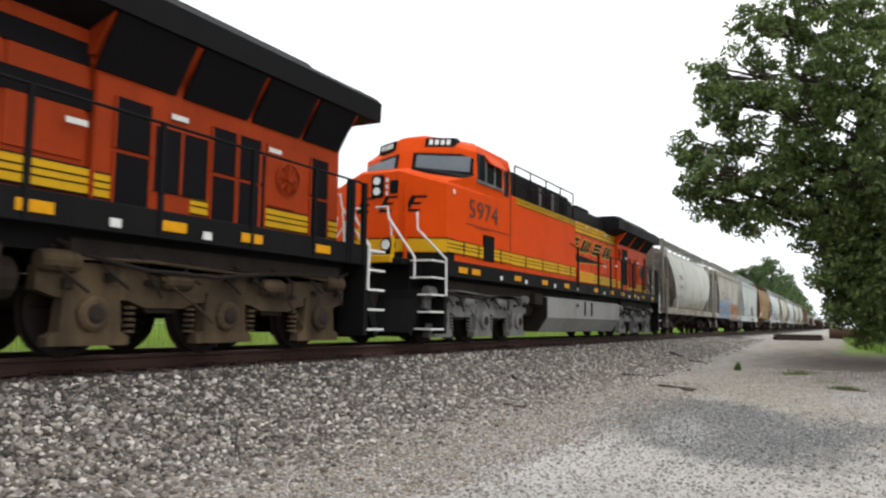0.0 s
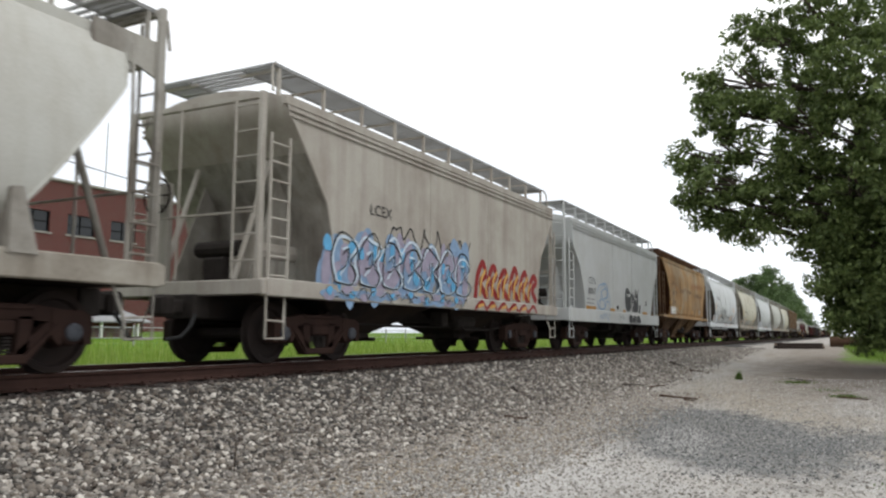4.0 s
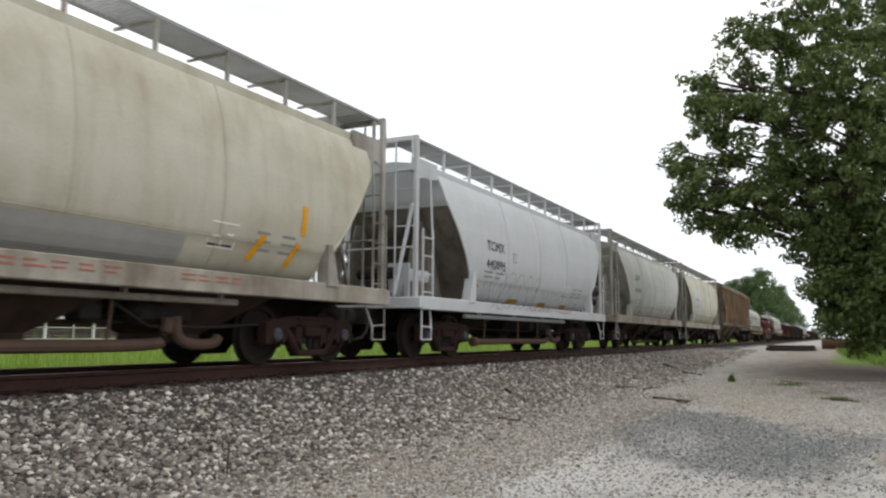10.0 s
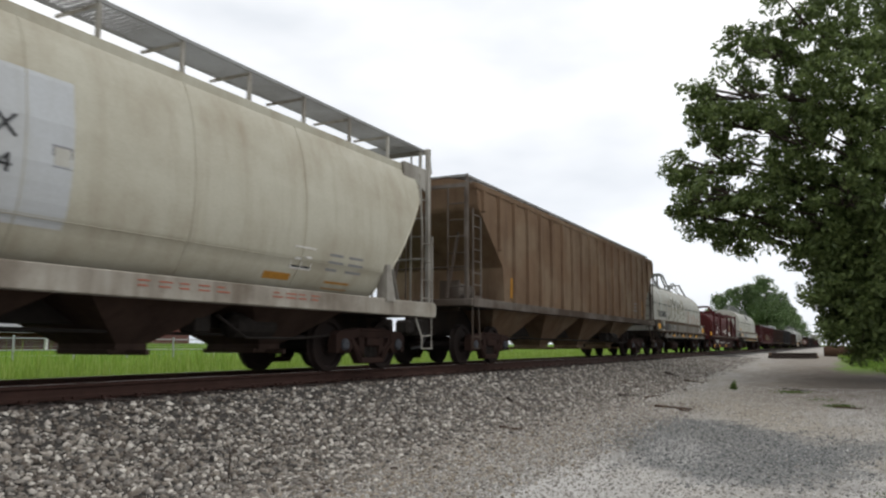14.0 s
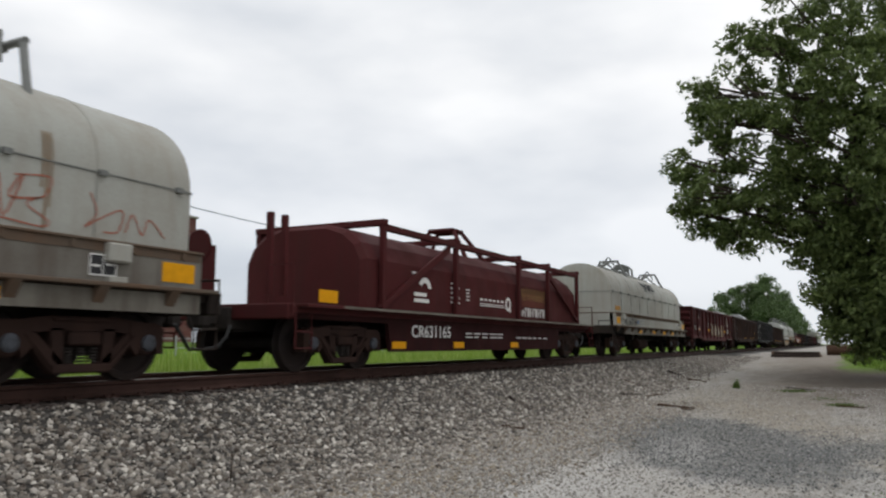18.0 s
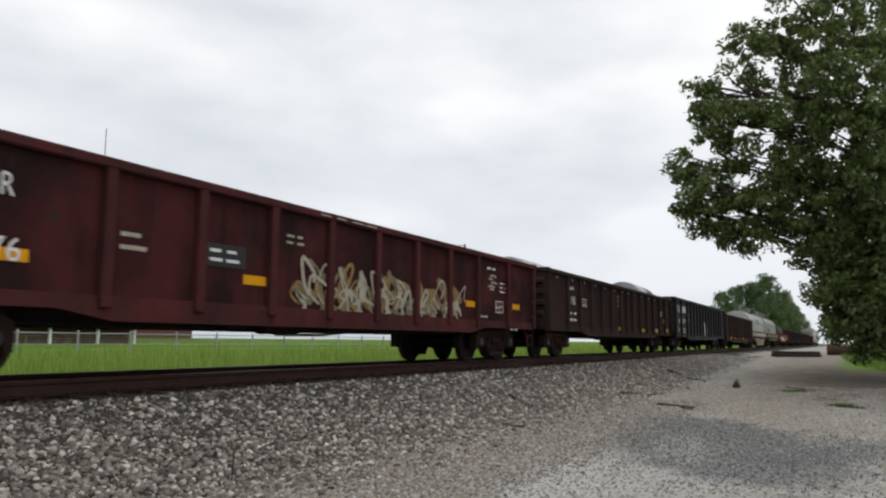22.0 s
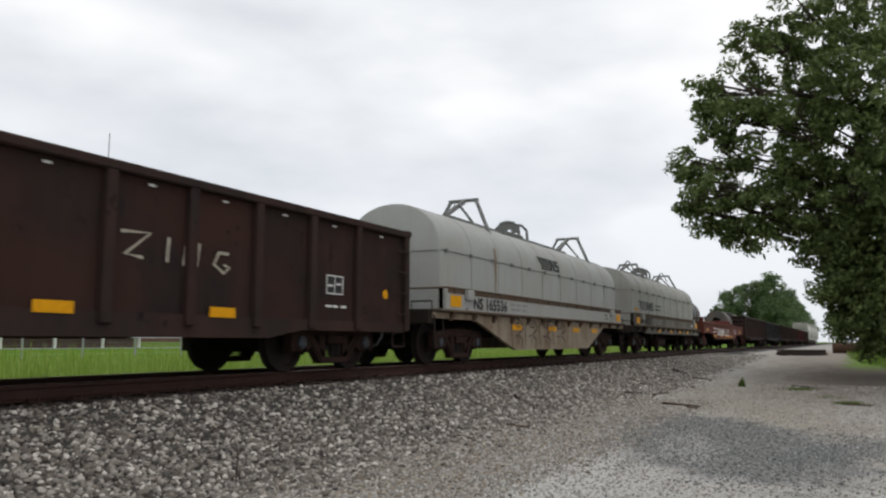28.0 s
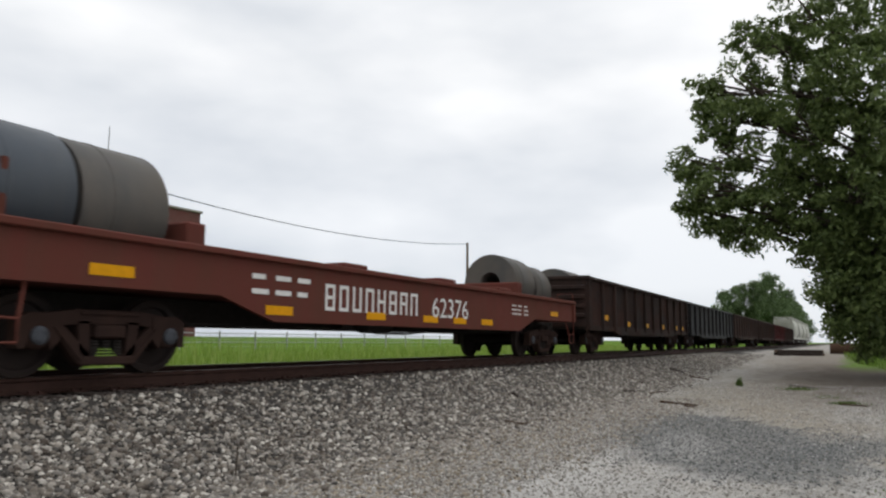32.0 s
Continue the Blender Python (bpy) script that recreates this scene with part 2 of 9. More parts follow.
SPOTS = [  # x, y, half lengths, turn, softness, colour, strength: patches that differ from the pale lot; the last two hold painted tree shade
    (6.6, 4.7, 3.2, 0.75, 0, 0.35, (0.20, 0.155, 0.10), 0.7),
    (13.4, 5.2, 4.6, 0.9, -6, 0.4, (0.27, 0.205, 0.125), 0.85),
    (19.0, 3.9, 5.5, 1.3, -6, 0.45, (0.25, 0.21, 0.15), 0.5),
    (8.4, 3.0, 2.0, 0.8, 5, 0.45, (0.52, 0.505, 0.48), 0.5),
    (7.4, 0.6, 2.4, 1.6, 30, 0.5, (0.48, 0.465, 0.44), 0.35),
    (16.5, 1.2, 3.4, 0.9, 18, 0.5, (0.30, 0.262, 0.205), 0.6),
    (22.0, 1.5, 6.0, 1.2, 0, 0.5, (0.27, 0.235, 0.185), 0.55),
    (17.5, 4.6, 5.0, 1.0, 0, 0.5, (0.48, 0.47, 0.45), 0.4),
    (12.4, 1.9, 3.8, 1.55, 20, 0.16, (0.12, 0.125, 0.124), 0.7),
    (12.0, 0.1, 1.9, 0.5, -25, 0.22, (0.12, 0.125, 0.124), 0.6),
    (11.4, 2.1, 1.5, 0.45, 10, 0.3, (0.36, 0.35, 0.33), 0.6),
    # brown dirt and litter, coloured darker to take in the tree's shade
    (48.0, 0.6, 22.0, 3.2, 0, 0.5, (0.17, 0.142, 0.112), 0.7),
    # dark soil under the big tree, with its shade painted into the colour
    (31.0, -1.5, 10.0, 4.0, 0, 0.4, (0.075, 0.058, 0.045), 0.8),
]
GRAVEL = ground_mat()
STONE = island_mat("ballast_stone", [(0.032, 0.028, 0.025), (0.210, 0.193, 0.173), (0.105, 0.088, 0.072), (0.473, 0.435, 0.381), (0.065, 0.058, 0.051), (0.650, 0.610, 0.539), (0.179, 0.152, 0.123), (0.053, 0.039, 0.030), (0.273, 0.240, 0.200), (0.095, 0.080, 0.067)])
PEBBLE = island_mat("lot_pebble", [(0.23, 0.213, 0.187), (0.46, 0.443, 0.41), (0.16, 0.143, 0.12), (0.32, 0.30, 0.268), (0.10, 0.09, 0.078), (0.62, 0.605, 0.575), (0.22, 0.185, 0.14)])
TOESTONE = island_mat("brown_gravel", [(0.15, 0.118, 0.082), (0.40, 0.34, 0.26), (0.07, 0.056, 0.044), (0.56, 0.535, 0.495), (0.20, 0.162, 0.118), (0.36, 0.345, 0.32), (0.10, 0.085, 0.07), (0.48, 0.455, 0.415)])
CHIP = island_mat("blue_grey_chipping", [(0.05, 0.053, 0.052), (0.23, 0.235, 0.23), (0.09, 0.094, 0.092), (0.42, 0.412, 0.395), (0.065, 0.068, 0.066), (0.13, 0.133, 0.129)])
BED = plain("ballast_bed", (0.05, 0.045, 0.04), 0.95, 0, 0.7, 18)
STAINED = island_mat("oil_stained_stone", [(0.03, 0.023, 0.02), (0.075, 0.058, 0.05), (0.045, 0.034, 0.03), (0.11, 0.09, 0.08)])
RAIL = plain("rusty_rail_steel", (0.058, 0.029, 0.022), 0.75, 0.3, 0.5, 6)
RAILHEAD = plain("polished_rail_head", (0.45, 0.43, 0.41), 0.35, 0.9, 0.3, 4)
TIE = plain("creosoted_timber", (0.038, 0.028, 0.023), 0.95, 0, 0.6, 5)
OLDWOOD = plain("weathered_timber", (0.16, 0.115, 0.085), 0.95, 0, 0.6, 5)
TRUCK = paint("truck_cast_steel", (0.027, 0.0165, 0.0142), (0.068, 0.039, 0.029), 0.45, 0.2, 1, 0.85, spec=0.08)
WHEEL = paint("wheel_steel", (0.022, 0.018, 0.017), (0.055, 0.036, 0.029), 0.5, 0.0, 2, 0.75, metal=0.0, spec=0.1)
CAP = plain("bearing_cap_steel", (0.075, 0.08, 0.092), 0.55, 0.4, 0.6, 9)
BLACK = paint("black_underframe", (0.018, 0.0155, 0.0145), (0.06, 0.042, 0.031), 0.6, 0.3, 3, 0.8, spec=0.08)
BRAKE = plain("brake_gear_steel", (0.035, 0.03, 0.027), 0.8, 0.0, 0.6, 7, 0.08)
HOSE = plain("air_hose_rubber", (0.02, 0.02, 0.02), 0.7)
GLASS_D = plain("dark_cab_glass", (0.012, 0.014, 0.016), 0.08, 0.0, 0.1, 8.0, 0.4)
REFLECT = plain("reflective_yellow", (0.68, 0.31, 0.005), 0.5, 0, 0.3, 14, 0.1)
DULLREF = plain("faded_orange_reflective", (0.42, 0.20, 0.03), 0.6, 0, 0.45, 14)
WHITE = plain("white_marking", (0.72, 0.71, 0.68), 0.6, 0, 0.35, 14)
INK = plain("black_marking", (0.025, 0.025, 0.027), 0.6, 0, 0.3, 14)


# ---- mesh helpers ----
def part(name, bm, mat, parent, label="", smooth=False):
    me = bpy.data.meshes.new(name)
    if smooth:
        for f in bm.faces:
            f.smooth = True
    bm.to_mesh(me)
    bm.free()
    if smooth:
        me.set_sharp_from_angle(angle=radians(35))
    me.materials.append(mat)
    ob = new(name, me)
    if parent is not None:
        ob.parent = parent
    if label:
        ob["label"] = label
    return ob


def pieces(name, bm, mat, parent, label="", smooth=False, gap=0.012):
    """Like part(), but every group of shapes that touch becomes a part of its own."""
    bm.verts.ensure_lookup_table()
    bm.verts.index_update()
    n = len(bm.verts)
    mark = [-1] * n
    boxes = []
    for v in bm.verts:
        if mark[v.index] >= 0:
            continue
        k, stack = len(boxes), [v]
        mark[v.index] = k
        lo, hi = list(v.co), list(v.co)
        while stack:
            u = stack.pop()
            for i in range(3):
                lo[i], hi[i] = min(lo[i], u.co[i]), max(hi[i], u.co[i])
            for e in u.link_edges:
                w = e.other_vert(u)
                if mark[w.index] < 0:
                    mark[w.index] = k
                    stack.append(w)
        boxes.append((lo, hi))
    root = list(range(len(boxes)))

    def find(a):
        while root[a] != a:
            a = root[a]
        return a
    for a in range(len(boxes)):
        for b in range(a):
            if all(boxes[a][0][i] - gap < boxes[b][1][i] and boxes[b][0][i] - gap < boxes[a][1][i] for i in range(3)):
                root[find(a)] = find(b)
    groups = {}
    for f in bm.faces:
        groups.setdefault(find(mark[f.verts[0].index]), []).append(f)
    made = []
    for fs in groups.values():
        one, seen = bmesh.new(), {}
        for f in fs:
            vs = []
            for v in f.verts:
                if v.index not in seen:
                    seen[v.index] = one.verts.new(v.co)
                vs.append(seen[v.index])
            one.faces.new(vs)
        made.append(part(name, one, mat, parent, label, smooth))
    bm.free()
    return made


def thing(name, label, category, at, group="", kind=""):
    ob = new(name)
    ob.empty_display_size = 0.5
    ob.matrix_basis = at
    return tagged(ob, label, category, group, kind)


def raw(name, verts, faces, mat, label="", category="", kind="", parent=None):
    me = bpy.data.meshes.new(name)
    me.from_pydata(verts, [], faces)
    me.materials.append(mat)
    ob = new(name, me)
    ob.parent = parent
    return tagged(ob, label, category, "", kind)


def box(bm, x0, x1, y0, y1, z0, z1, bevel=0.0):
    v = [bm.verts.new((x, y, z)) for x in (x0, x1) for y in (y0, y1) for z in (z0, z1)]
    fs = [bm.faces.new([v[i] for i in q]) for q in ((0, 1, 3, 2), (4, 6, 7, 5), (0, 4, 5, 1), (2, 3, 7, 6), (0, 2, 6, 4), (1, 5, 7, 3))]
    if bevel:
        es = list({e for f in fs for e in f.edges})
        bmesh.ops.bevel(bm, geom=es, offset=bevel, segments=1, affect="EDGES")
    return bm


def prism(bm, poly, axis, a, b):
    """A 2D outline pushed along an axis: x (y, z), y (x, z) or z (x, y)."""
    def put(p, q):
        return {"x": (q, p[0], p[1]), "y": (p[0], q, p[1]), "z": (p[0], p[1], q)}[axis]
    r0 = [bm.verts.new(put(p, a)) for p in poly]
    r1 = [bm.verts.new(put(p, b)) for p in poly]
    n = len(poly)
    for i in range(n):
        bm.faces.new((r0[i], r0[(i + 1) % n], r1[(i + 1) % n], r1[i]))
    bm.faces.new(r0[::-1])
    bm.faces.new(r1)
    return bm


def tube(bm, pts, r, seg=6, closed=True):
    """A round bar through points."""
    pts = [Vector(p) for p in pts]
    rings = []
    for i, p in enumerate(pts):
        d = (pts[min(i + 1, len(pts) - 1)] - pts[max(i - 1, 0)]).normalized()
        u = d.cross(Vector((0, 0, 1)) if abs(d.z) < 0.9 else Vector((1, 0, 0))).normalized()
        w = d.cross(u)
        rings.append([bm.verts.new(p + (u * math.cos(k * math.tau / seg) + w * math.sin(k * math.tau / seg)) * r) for k in range(seg)])
    for a, b in zip(rings, rings[1:]):
        for k in range(seg):
            bm.faces.new((a[k], a[(k + 1) % seg], b[(k + 1) % seg], b[k]))
    if closed:
        bm.faces.new(rings[0][::-1])
        bm.faces.new(rings[-1])
    return bm


def lathe(bm, prof, axis="y", seg=24, centre=(0, 0, 0)):
    """Turn (radius, along) pairs round an axis."""
    c = Vector(centre)
    rings = []
    for r, a in prof:
        ring = []
        for k in range(seg):
            s, t = r * math.cos(k * math.tau / seg), r * math.sin(k * math.tau / seg)
            ring.append(bm.verts.new(c + Vector({"y": (s, a, t), "x": (a, s, t), "z": (s, t, a)}[axis])))
        rings.append(ring)
    for a, b in zip(rings, rings[1:]):
        for k in range(seg):
            bm.faces.new((a[k], a[(k + 1) % seg], b[(k + 1) % seg], b[k]))
    bm.faces.new(rings[0][::-1])
    bm.faces.new(rings[-1])
    return bm


def loft(bm, rings, cap=True, ring_closed=True):
    """Skin a row of rings with equal counts of points."""
    vs = [[bm.verts.new(p) for p in r] for r in rings]
    n = len(vs[0])
    for a, b in zip(vs, vs[1:]):
        for k in range(n if ring_closed else n - 1):
            bm.faces.new((a[k], a[(k + 1) % n], b[(k + 1) % n], b[k]))
    if cap:
        bm.faces.new(vs[0][::-1])
        bm.faces.new(vs[-1])
    return bm


def smooth_line(pts, n=5):
    out = []
    for i in range(len(pts) - 1):
        p0, p1, p2, p3 = pts[max(i - 1, 0)], pts[i], pts[i + 1], pts[min(i + 2, len(pts) - 1)]
        for k in range(n):
            t = k / n
            out.append(tuple(0.5 * (2 * b + (c - a) * t + (2 * a - 5 * b + 4 * c - d) * t * t + (3 * b - a - 3 * c + d) * t ** 3) for a, b, c, d in zip(p0, p1, p2, p3)))
    return out + [pts[-1]]


def plate(bm, poly, side, thick=0.008, lift=0.004):
    """A thin decal sheet in the (x, z) outline, laid on the near side whose y at height z is side(z)."""
    n = len(poly)
    a = [bm.verts.new((x, side(z) - lift, z)) for x, z in poly]
    b = [bm.verts.new((x, side(z) + thick, z)) for x, z in poly]
    try:
        bm.faces.new(a)
    except ValueError:
        return bm
    for i in range(n):
        bm.faces.new((a[i], a[(i + 1) % n], b[(i + 1) % n], b[i]))
    return bm


def letters(body, x, z, size, side, wide=1.0, shear=0.0, bold=0.0, lift=0.006):
    """Words as a bmesh on a car's near side; x, z: lower left corner; size: height of a capital."""
    cu = bpy.data.curves.new("words", "FONT")
    cu.body, cu.size, cu.shear, cu.offset, cu.resolution_u = body, size / 0.73, shear, bold * size, 3
    tmp = bpy.data.objects.new("words", cu)
    me = tmp.to_mesh()
    bm = bmesh.new()
    bm.from_mesh(me)
    tmp.to_mesh_clear()
    bpy.data.objects.remove(tmp)
    bpy.data.curves.remove(cu)
    for v in bm.verts:
        px, pz = x + v.co.x * wide, z + v.co.y
        v.co = (px, side(pz) - lift, pz)
    return bm


def bars(bm, x, z, w, h, rows, side, seed=0, words=3):
    """Unreadable small print: short bars in rows."""
    rnd = random.Random(seed)
    step = h / rows
    for r in range(rows):
        cx = x
        for _ in range(words):
            ln = w / words * rnd.uniform(0.45, 0.85)
            zz = z + h - (r + 0.7) * step
            plate(bm, [(cx, zz), (cx + ln, zz), (cx + ln, zz + step * 0.34), (cx, zz + step * 0.34)], side)
            cx += w / words
    return bm


def skin(bm, x0, x1, z0, z1, side, lift=0.005):
    """A sheet of paint that follows a car's curved side."""
    n = max(2, int((z1 - z0) / 0.05))
    rows = [[bm.verts.new((x, side(z0 + (z1 - z0) * k / n) - lift, z0 + (z1 - z0) * k / n)) for x in (x0, x1)] for k in range(n + 1)]
    for a, b in zip(rows, rows[1:]):
        bm.faces.new((a[0], a[1], b[1], b[0]))
    return bm


def rect(bm, x, z, w, h, side):
    return plate(bm, [(x, z), (x + w, z), (x + w, z + h), (x, z + h)], side)


# ---- ground, ballast, track ----
def ground_height(x, y):
    """The lot climbs a little along the track; a shallow ditch lies across it."""
    t = min(max((x - 16.0) / 40.0, 0.0), 1.0)
    near = 0.72 * t * t * (3 - 2 * t)
    s = min(max((y - 8.7) / 2.0, 0.0), 1.0)
    u = min(max((y - 15.0) / 27.0, 0.0), 1.0)
    far = 0.30 + 1.2 * u * u * (3 - 2 * u)
    return near * (1 - s) + far * s


def uneven(x, y):
    """Small swells of the lot."""
    return noise.noise((x * 0.23, y * 0.31, 1.0)) * 0.05 + noise.noise((x * 0.9, y * 0.9, 4.0)) * 0.015 if abs(x) < 90 and abs(y) < 60 else 0.0


@functools.cache
def node_height(i, j):
    return ground_height(i * 1.0, j * 0.5) + uneven(i * 1.0, j * 0.5)


def lot_height(x, y):
    """Height of the ground sheet itself, between its grid nodes."""
    i, j = math.floor(x), math.floor(y / 0.5)
    u, v = x - i, y / 0.5 - j
    return (node_height(i, j) * (1 - u) + node_height(i + 1, j) * u) * (1 - v) + (node_height(i, j + 1) * (1 - u) + node_height(i + 1, j + 1) * u) * v


def stone_height(x, y):
    return max(bed_height(x, y), lot_height(x, y))


def bed_height(x, y):
    """Ballast shoulder: flat under the ties, then sloping to the ground."""
    d = abs(y - TRACK_Y)
    top = RAIL_Z - 0.21
    toe = 3.5 if y < TRACK_Y else 3.0
    g = ground_height(x, y)
    if d < 1.55:
        return top
    k = min((d - 1.55) / (toe - 1.55), 1.0)
    k = k * (1.35 - 0.35 * k)
    return top * (1 - k) + (g - 0.03) * k


def make_ground():
    xs = [-4000, -600, -120, -40, -20, -10] + [i * 1.0 for i in range(-6, 70)] + [75, 80, 90, 100, 120, 150, 200, 300, 500, 900, 4000]
    ys = [-4000, -800, -200, -80, -40, -25, -18, -14] + [i * 0.5 for i in range(-22, 40)] + [22, 26, 32, 40, 55, 80, 150, 400, 1000, 4000]
    verts, faces = [], []
    for x in xs:
        for y in ys:
            verts.append((x, y, ground_height(x, y) + uneven(x, y)))
    m = len(ys)
    for i in range(len(xs) - 1):
        for j in range(m - 1):
            faces.append((i * m + j, (i + 1) * m + j, (i + 1) * m + j + 1, i * m + j + 1))
    ob = raw("ground", verts, faces, GRAVEL, "pale crushed limestone lot with sandy and dark patches, tree shade painted in, grass beyond", "ground", "structure")
    ob.data.polygons.foreach_set("use_smooth", [True] * len(faces))
    return ob


def make_bed():
    xs = [-600, -100, -30] + [i * 1.0 for i in range(-12, 90)] + [100, 120, 160, 250, 400, 700, 1500]
    ds = [-3.0, -2.6, -2.2, -1.8, -1.55, -1.0, 0, 1.0, 1.55, 1.8, 2.2, 2.6, 3.0, 3.5]
    verts = [(x, TRACK_Y - d, bed_height(x, TRACK_Y - d)) for x in xs for d in ds]
    m = len(ds)
    faces = [(i * m + j, i * m + j + 1, (i + 1) * m + j + 1, (i + 1) * m + j) for i in range(len(xs) - 1) for j in range(m - 1)]
    return raw("ballast_bed", verts, faces, BED, "grey crushed stone railway embankment under the track", "embankment", "structure")


def scatter(name, mat, label, count, area, size, height, seed, flat=0.65, cat="gravel"):
    """Loose angular stones, one mesh."""
    rs = np.random.RandomState(seed)
    base = np.array([(0, 0, 1), (0.9, 0, 0.42), (0.28, 0.85, 0.42), (-0.72, 0.53, 0.42), (-0.72, -0.53, 0.42), (0.28, -0.85, 0.42),
                     (0.72, 0.53, -0.42), (-0.28, 0.85, -0.42), (-0.9, 0, -0.42), (-0.28, -0.85, -0.42), (0.72, -0.53, -0.42)])
    tri = [(0, 1, 2), (0, 2, 3), (0, 3, 4), (0, 4, 5), (0, 5, 1), (1, 6, 2), (2, 6, 7), (2, 7, 3), (3, 7, 8), (3, 8, 4), (4, 8, 9), (4, 9, 5), (5, 9, 10), (5, 10, 1), (1, 10, 6)]
    xy = area(rs, count)
    n = len(xy)
    s = size[0] + (size[1] - size[0]) * rs.rand(n) ** 2
    jit = 1 + (rs.rand(n, 11, 3) - 0.5) * 0.9
    pts = base[None] * jit * np.stack([np.ones(n), 0.6 + 0.4 * rs.rand(n), flat * (0.7 + 0.5 * rs.rand(n))], 1)[:, None, :]
    a, tx = rs.rand(n) * 6.283, (rs.rand(n) - 0.5) * 1.0
    ca, sa, ct, st = np.cos(a), np.sin(a), np.cos(tx), np.sin(tx)
    x, y, z = pts[..., 0], pts[..., 1], pts[..., 2]
    y, z = y * ct[:, None] - z * st[:, None], y * st[:, None] + z * ct[:, None]
    x, y = x * ca[:, None] - y * sa[:, None], x * sa[:, None] + y * ca[:, None]
    hz = np.array([height(px, py) for px, py in xy]) + s * 0.15 * (0.6 + 0.8 * rs.rand(n))
    out = np.stack([x, y, z], 2) * s[:, None, None] * 0.5 + np.stack([xy[:, 0], xy[:, 1], hz], 1)[:, None, :]
    me = bpy.data.meshes.new(name)
    nt = len(tri)
    f = (np.array(tri)[None] + (np.arange(n) * 11)[:, None, None]).reshape(-1)
    me.vertices.add(n * 11)
    me.vertices.foreach_set("co", out.reshape(-1))
    me.loops.add(n * nt * 3)
    me.loops.foreach_set("vertex_index", f)
    me.polygons.add(n * nt)
    me.polygons.foreach_set("loop_start", np.arange(n * nt) * 3)
    me.update(calc_edges=True)
    me.materials.append(mat)
    return tagged(new(name, me), label, cat, "", "stuff")


def rail_profile():
    return [(-0.075, 0), (-0.075, 0.012), (-0.02, 0.03), (-0.009, 0.05), (-0.009, 0.125), (-0.034, 0.14), (-0.036, 0.172), (-0.03, 0.18),
            (0.03, 0.18), (0.036, 0.172), (0.034, 0.14), (0.009, 0.125), (0.009, 0.05), (0.02, 0.03), (0.075, 0.012), (0.075, 0)]


def make_track():
    track = thing("railway_track", "rusty steel rails on dark timber ties in grey ballast", "railway track", pose(0, TRACK_Y, RAIL_Z), "", "structure")
    for s in (-1, 1):
        bm = bmesh.new()
        prism(bm, [(s * 0.7535 + p, q - 0.18) for p, q in rail_profile()], "x", -300, 900)
        r = part("rail", bm, RAIL, track)
        bm = bmesh.new()
        prism(bm, [(s * 0.7535 - 0.024, -0.004), (s * 0.7535 + 0.024, -0.004), (s * 0.7535 + 0.02, 0.002), (s * 0.7535 - 0.02, 0.002)], "x", -300, 900)
        part("running_surface", bm, RAILHEAD, r, "polished bright steel rail head")
    bm = bmesh.new()
    box(bm, -0.11, 0.11, -1.3, 1.3, -0.36, -0.185, 0.012)
    tie = part("tie", bm, TIE, track)
    bm = bmesh.new()
    for s in (-1, 1):
        box(bm, -0.09, 0.09, s * 0.7535 - 0.18, s * 0.7535 + 0.18, -0.187, -0.172)
        for dx in (-0.06, 0.06):
            for dy in (-0.1, 0.1):
                box(bm, dx - 0.012, dx + 0.012, s * 0.7535 + dy - 0.015, s * 0.7535 + dy + 0.015, -0.172, -0.145)
    pl = part("tie_plate", bm, RAIL, tie)
    tie.location.x = -2.0
    rnd = random.Random(5)
    for i in range(1, 210):
        t = new("tie", tie.data)
        t.parent, t.location = track, (-2.0 + i * 0.53 + rnd.uniform(-0.02, 0.02), rnd.uniform(-0.03, 0.03), rnd.uniform(-0.008, 0.006))
        t.rotation_euler.z = rnd.uniform(-0.02, 0.02)
        p = new("tie_plate", pl.data)
        p.parent = t


make_ground()
make_bed()
make_track()


def on_slope(rs, n):
    k = rs.rand(n) ** 1.7
    x = 2.0 + 48 * k
    return np.stack([x, TRACK_Y - 1.46 - 2.2 * rs.rand(n) ** 0.9 - 1.0 * rs.rand(n) ** 4], 1)


def on_top(rs, n):
    return np.stack([1.0 + 50 * rs.rand(n) ** 1.4, TRACK_Y + (rs.rand(n) - 0.5) * 3.1], 1)


def on_lot(rs, n):
    k = rs.rand(n) ** 1.6
    return np.stack([5.0 + 22 * k, -1.5 + 7.4 * rs.rand(n)], 1)


scatter("ballast_stones", STONE, "loose grey and white crushed ballast stones", 56000, on_slope, (0.032, 0.092), stone_height, 11, 0.7, "ballast")
scatter("track_stones", STAINED, "dark stained ballast stones between the rails", 13500, on_top, (0.03, 0.07), bed_height, 12, 0.7, "ballast")
def on_toe(rs, n):
    return np.stack([3.0 + 17 * rs.rand(n) ** 1.5, 5.15 - 2.1 * rs.rand(n) ** 1.2 + 0.22 * rs.randn(n)], 1)


def in_patch(x, y):
    """Spilled dark chippings: a wavering oval."""
    c, k = math.cos(radians(20)), math.sin(radians(20))
    r = math.hypot(((x - 12.4) * c + (y - 1.9) * k) / 4.0, ((y - 1.9) * c - (x - 12.4) * k) / 1.85)
    r = min(r, math.hypot((x - 12.0) / 2.2, (y - 0.2) / 0.7))
    return r + 0.36 * noise.noise((x * 0.7, y * 1.1, 3.0)) + 0.34 * noise.noise((x * 2.3, y * 2.6, 8.0)) + 0.25 * noise.noise((x * 7.0, y * 7.0, 2.0)) < 0.9


def off_patch(rs, n):
    q = on_lot(rs, n)
    return np.array([p for p in q if not in_patch(p[0], p[1]) or rs.rand() < 0.16])


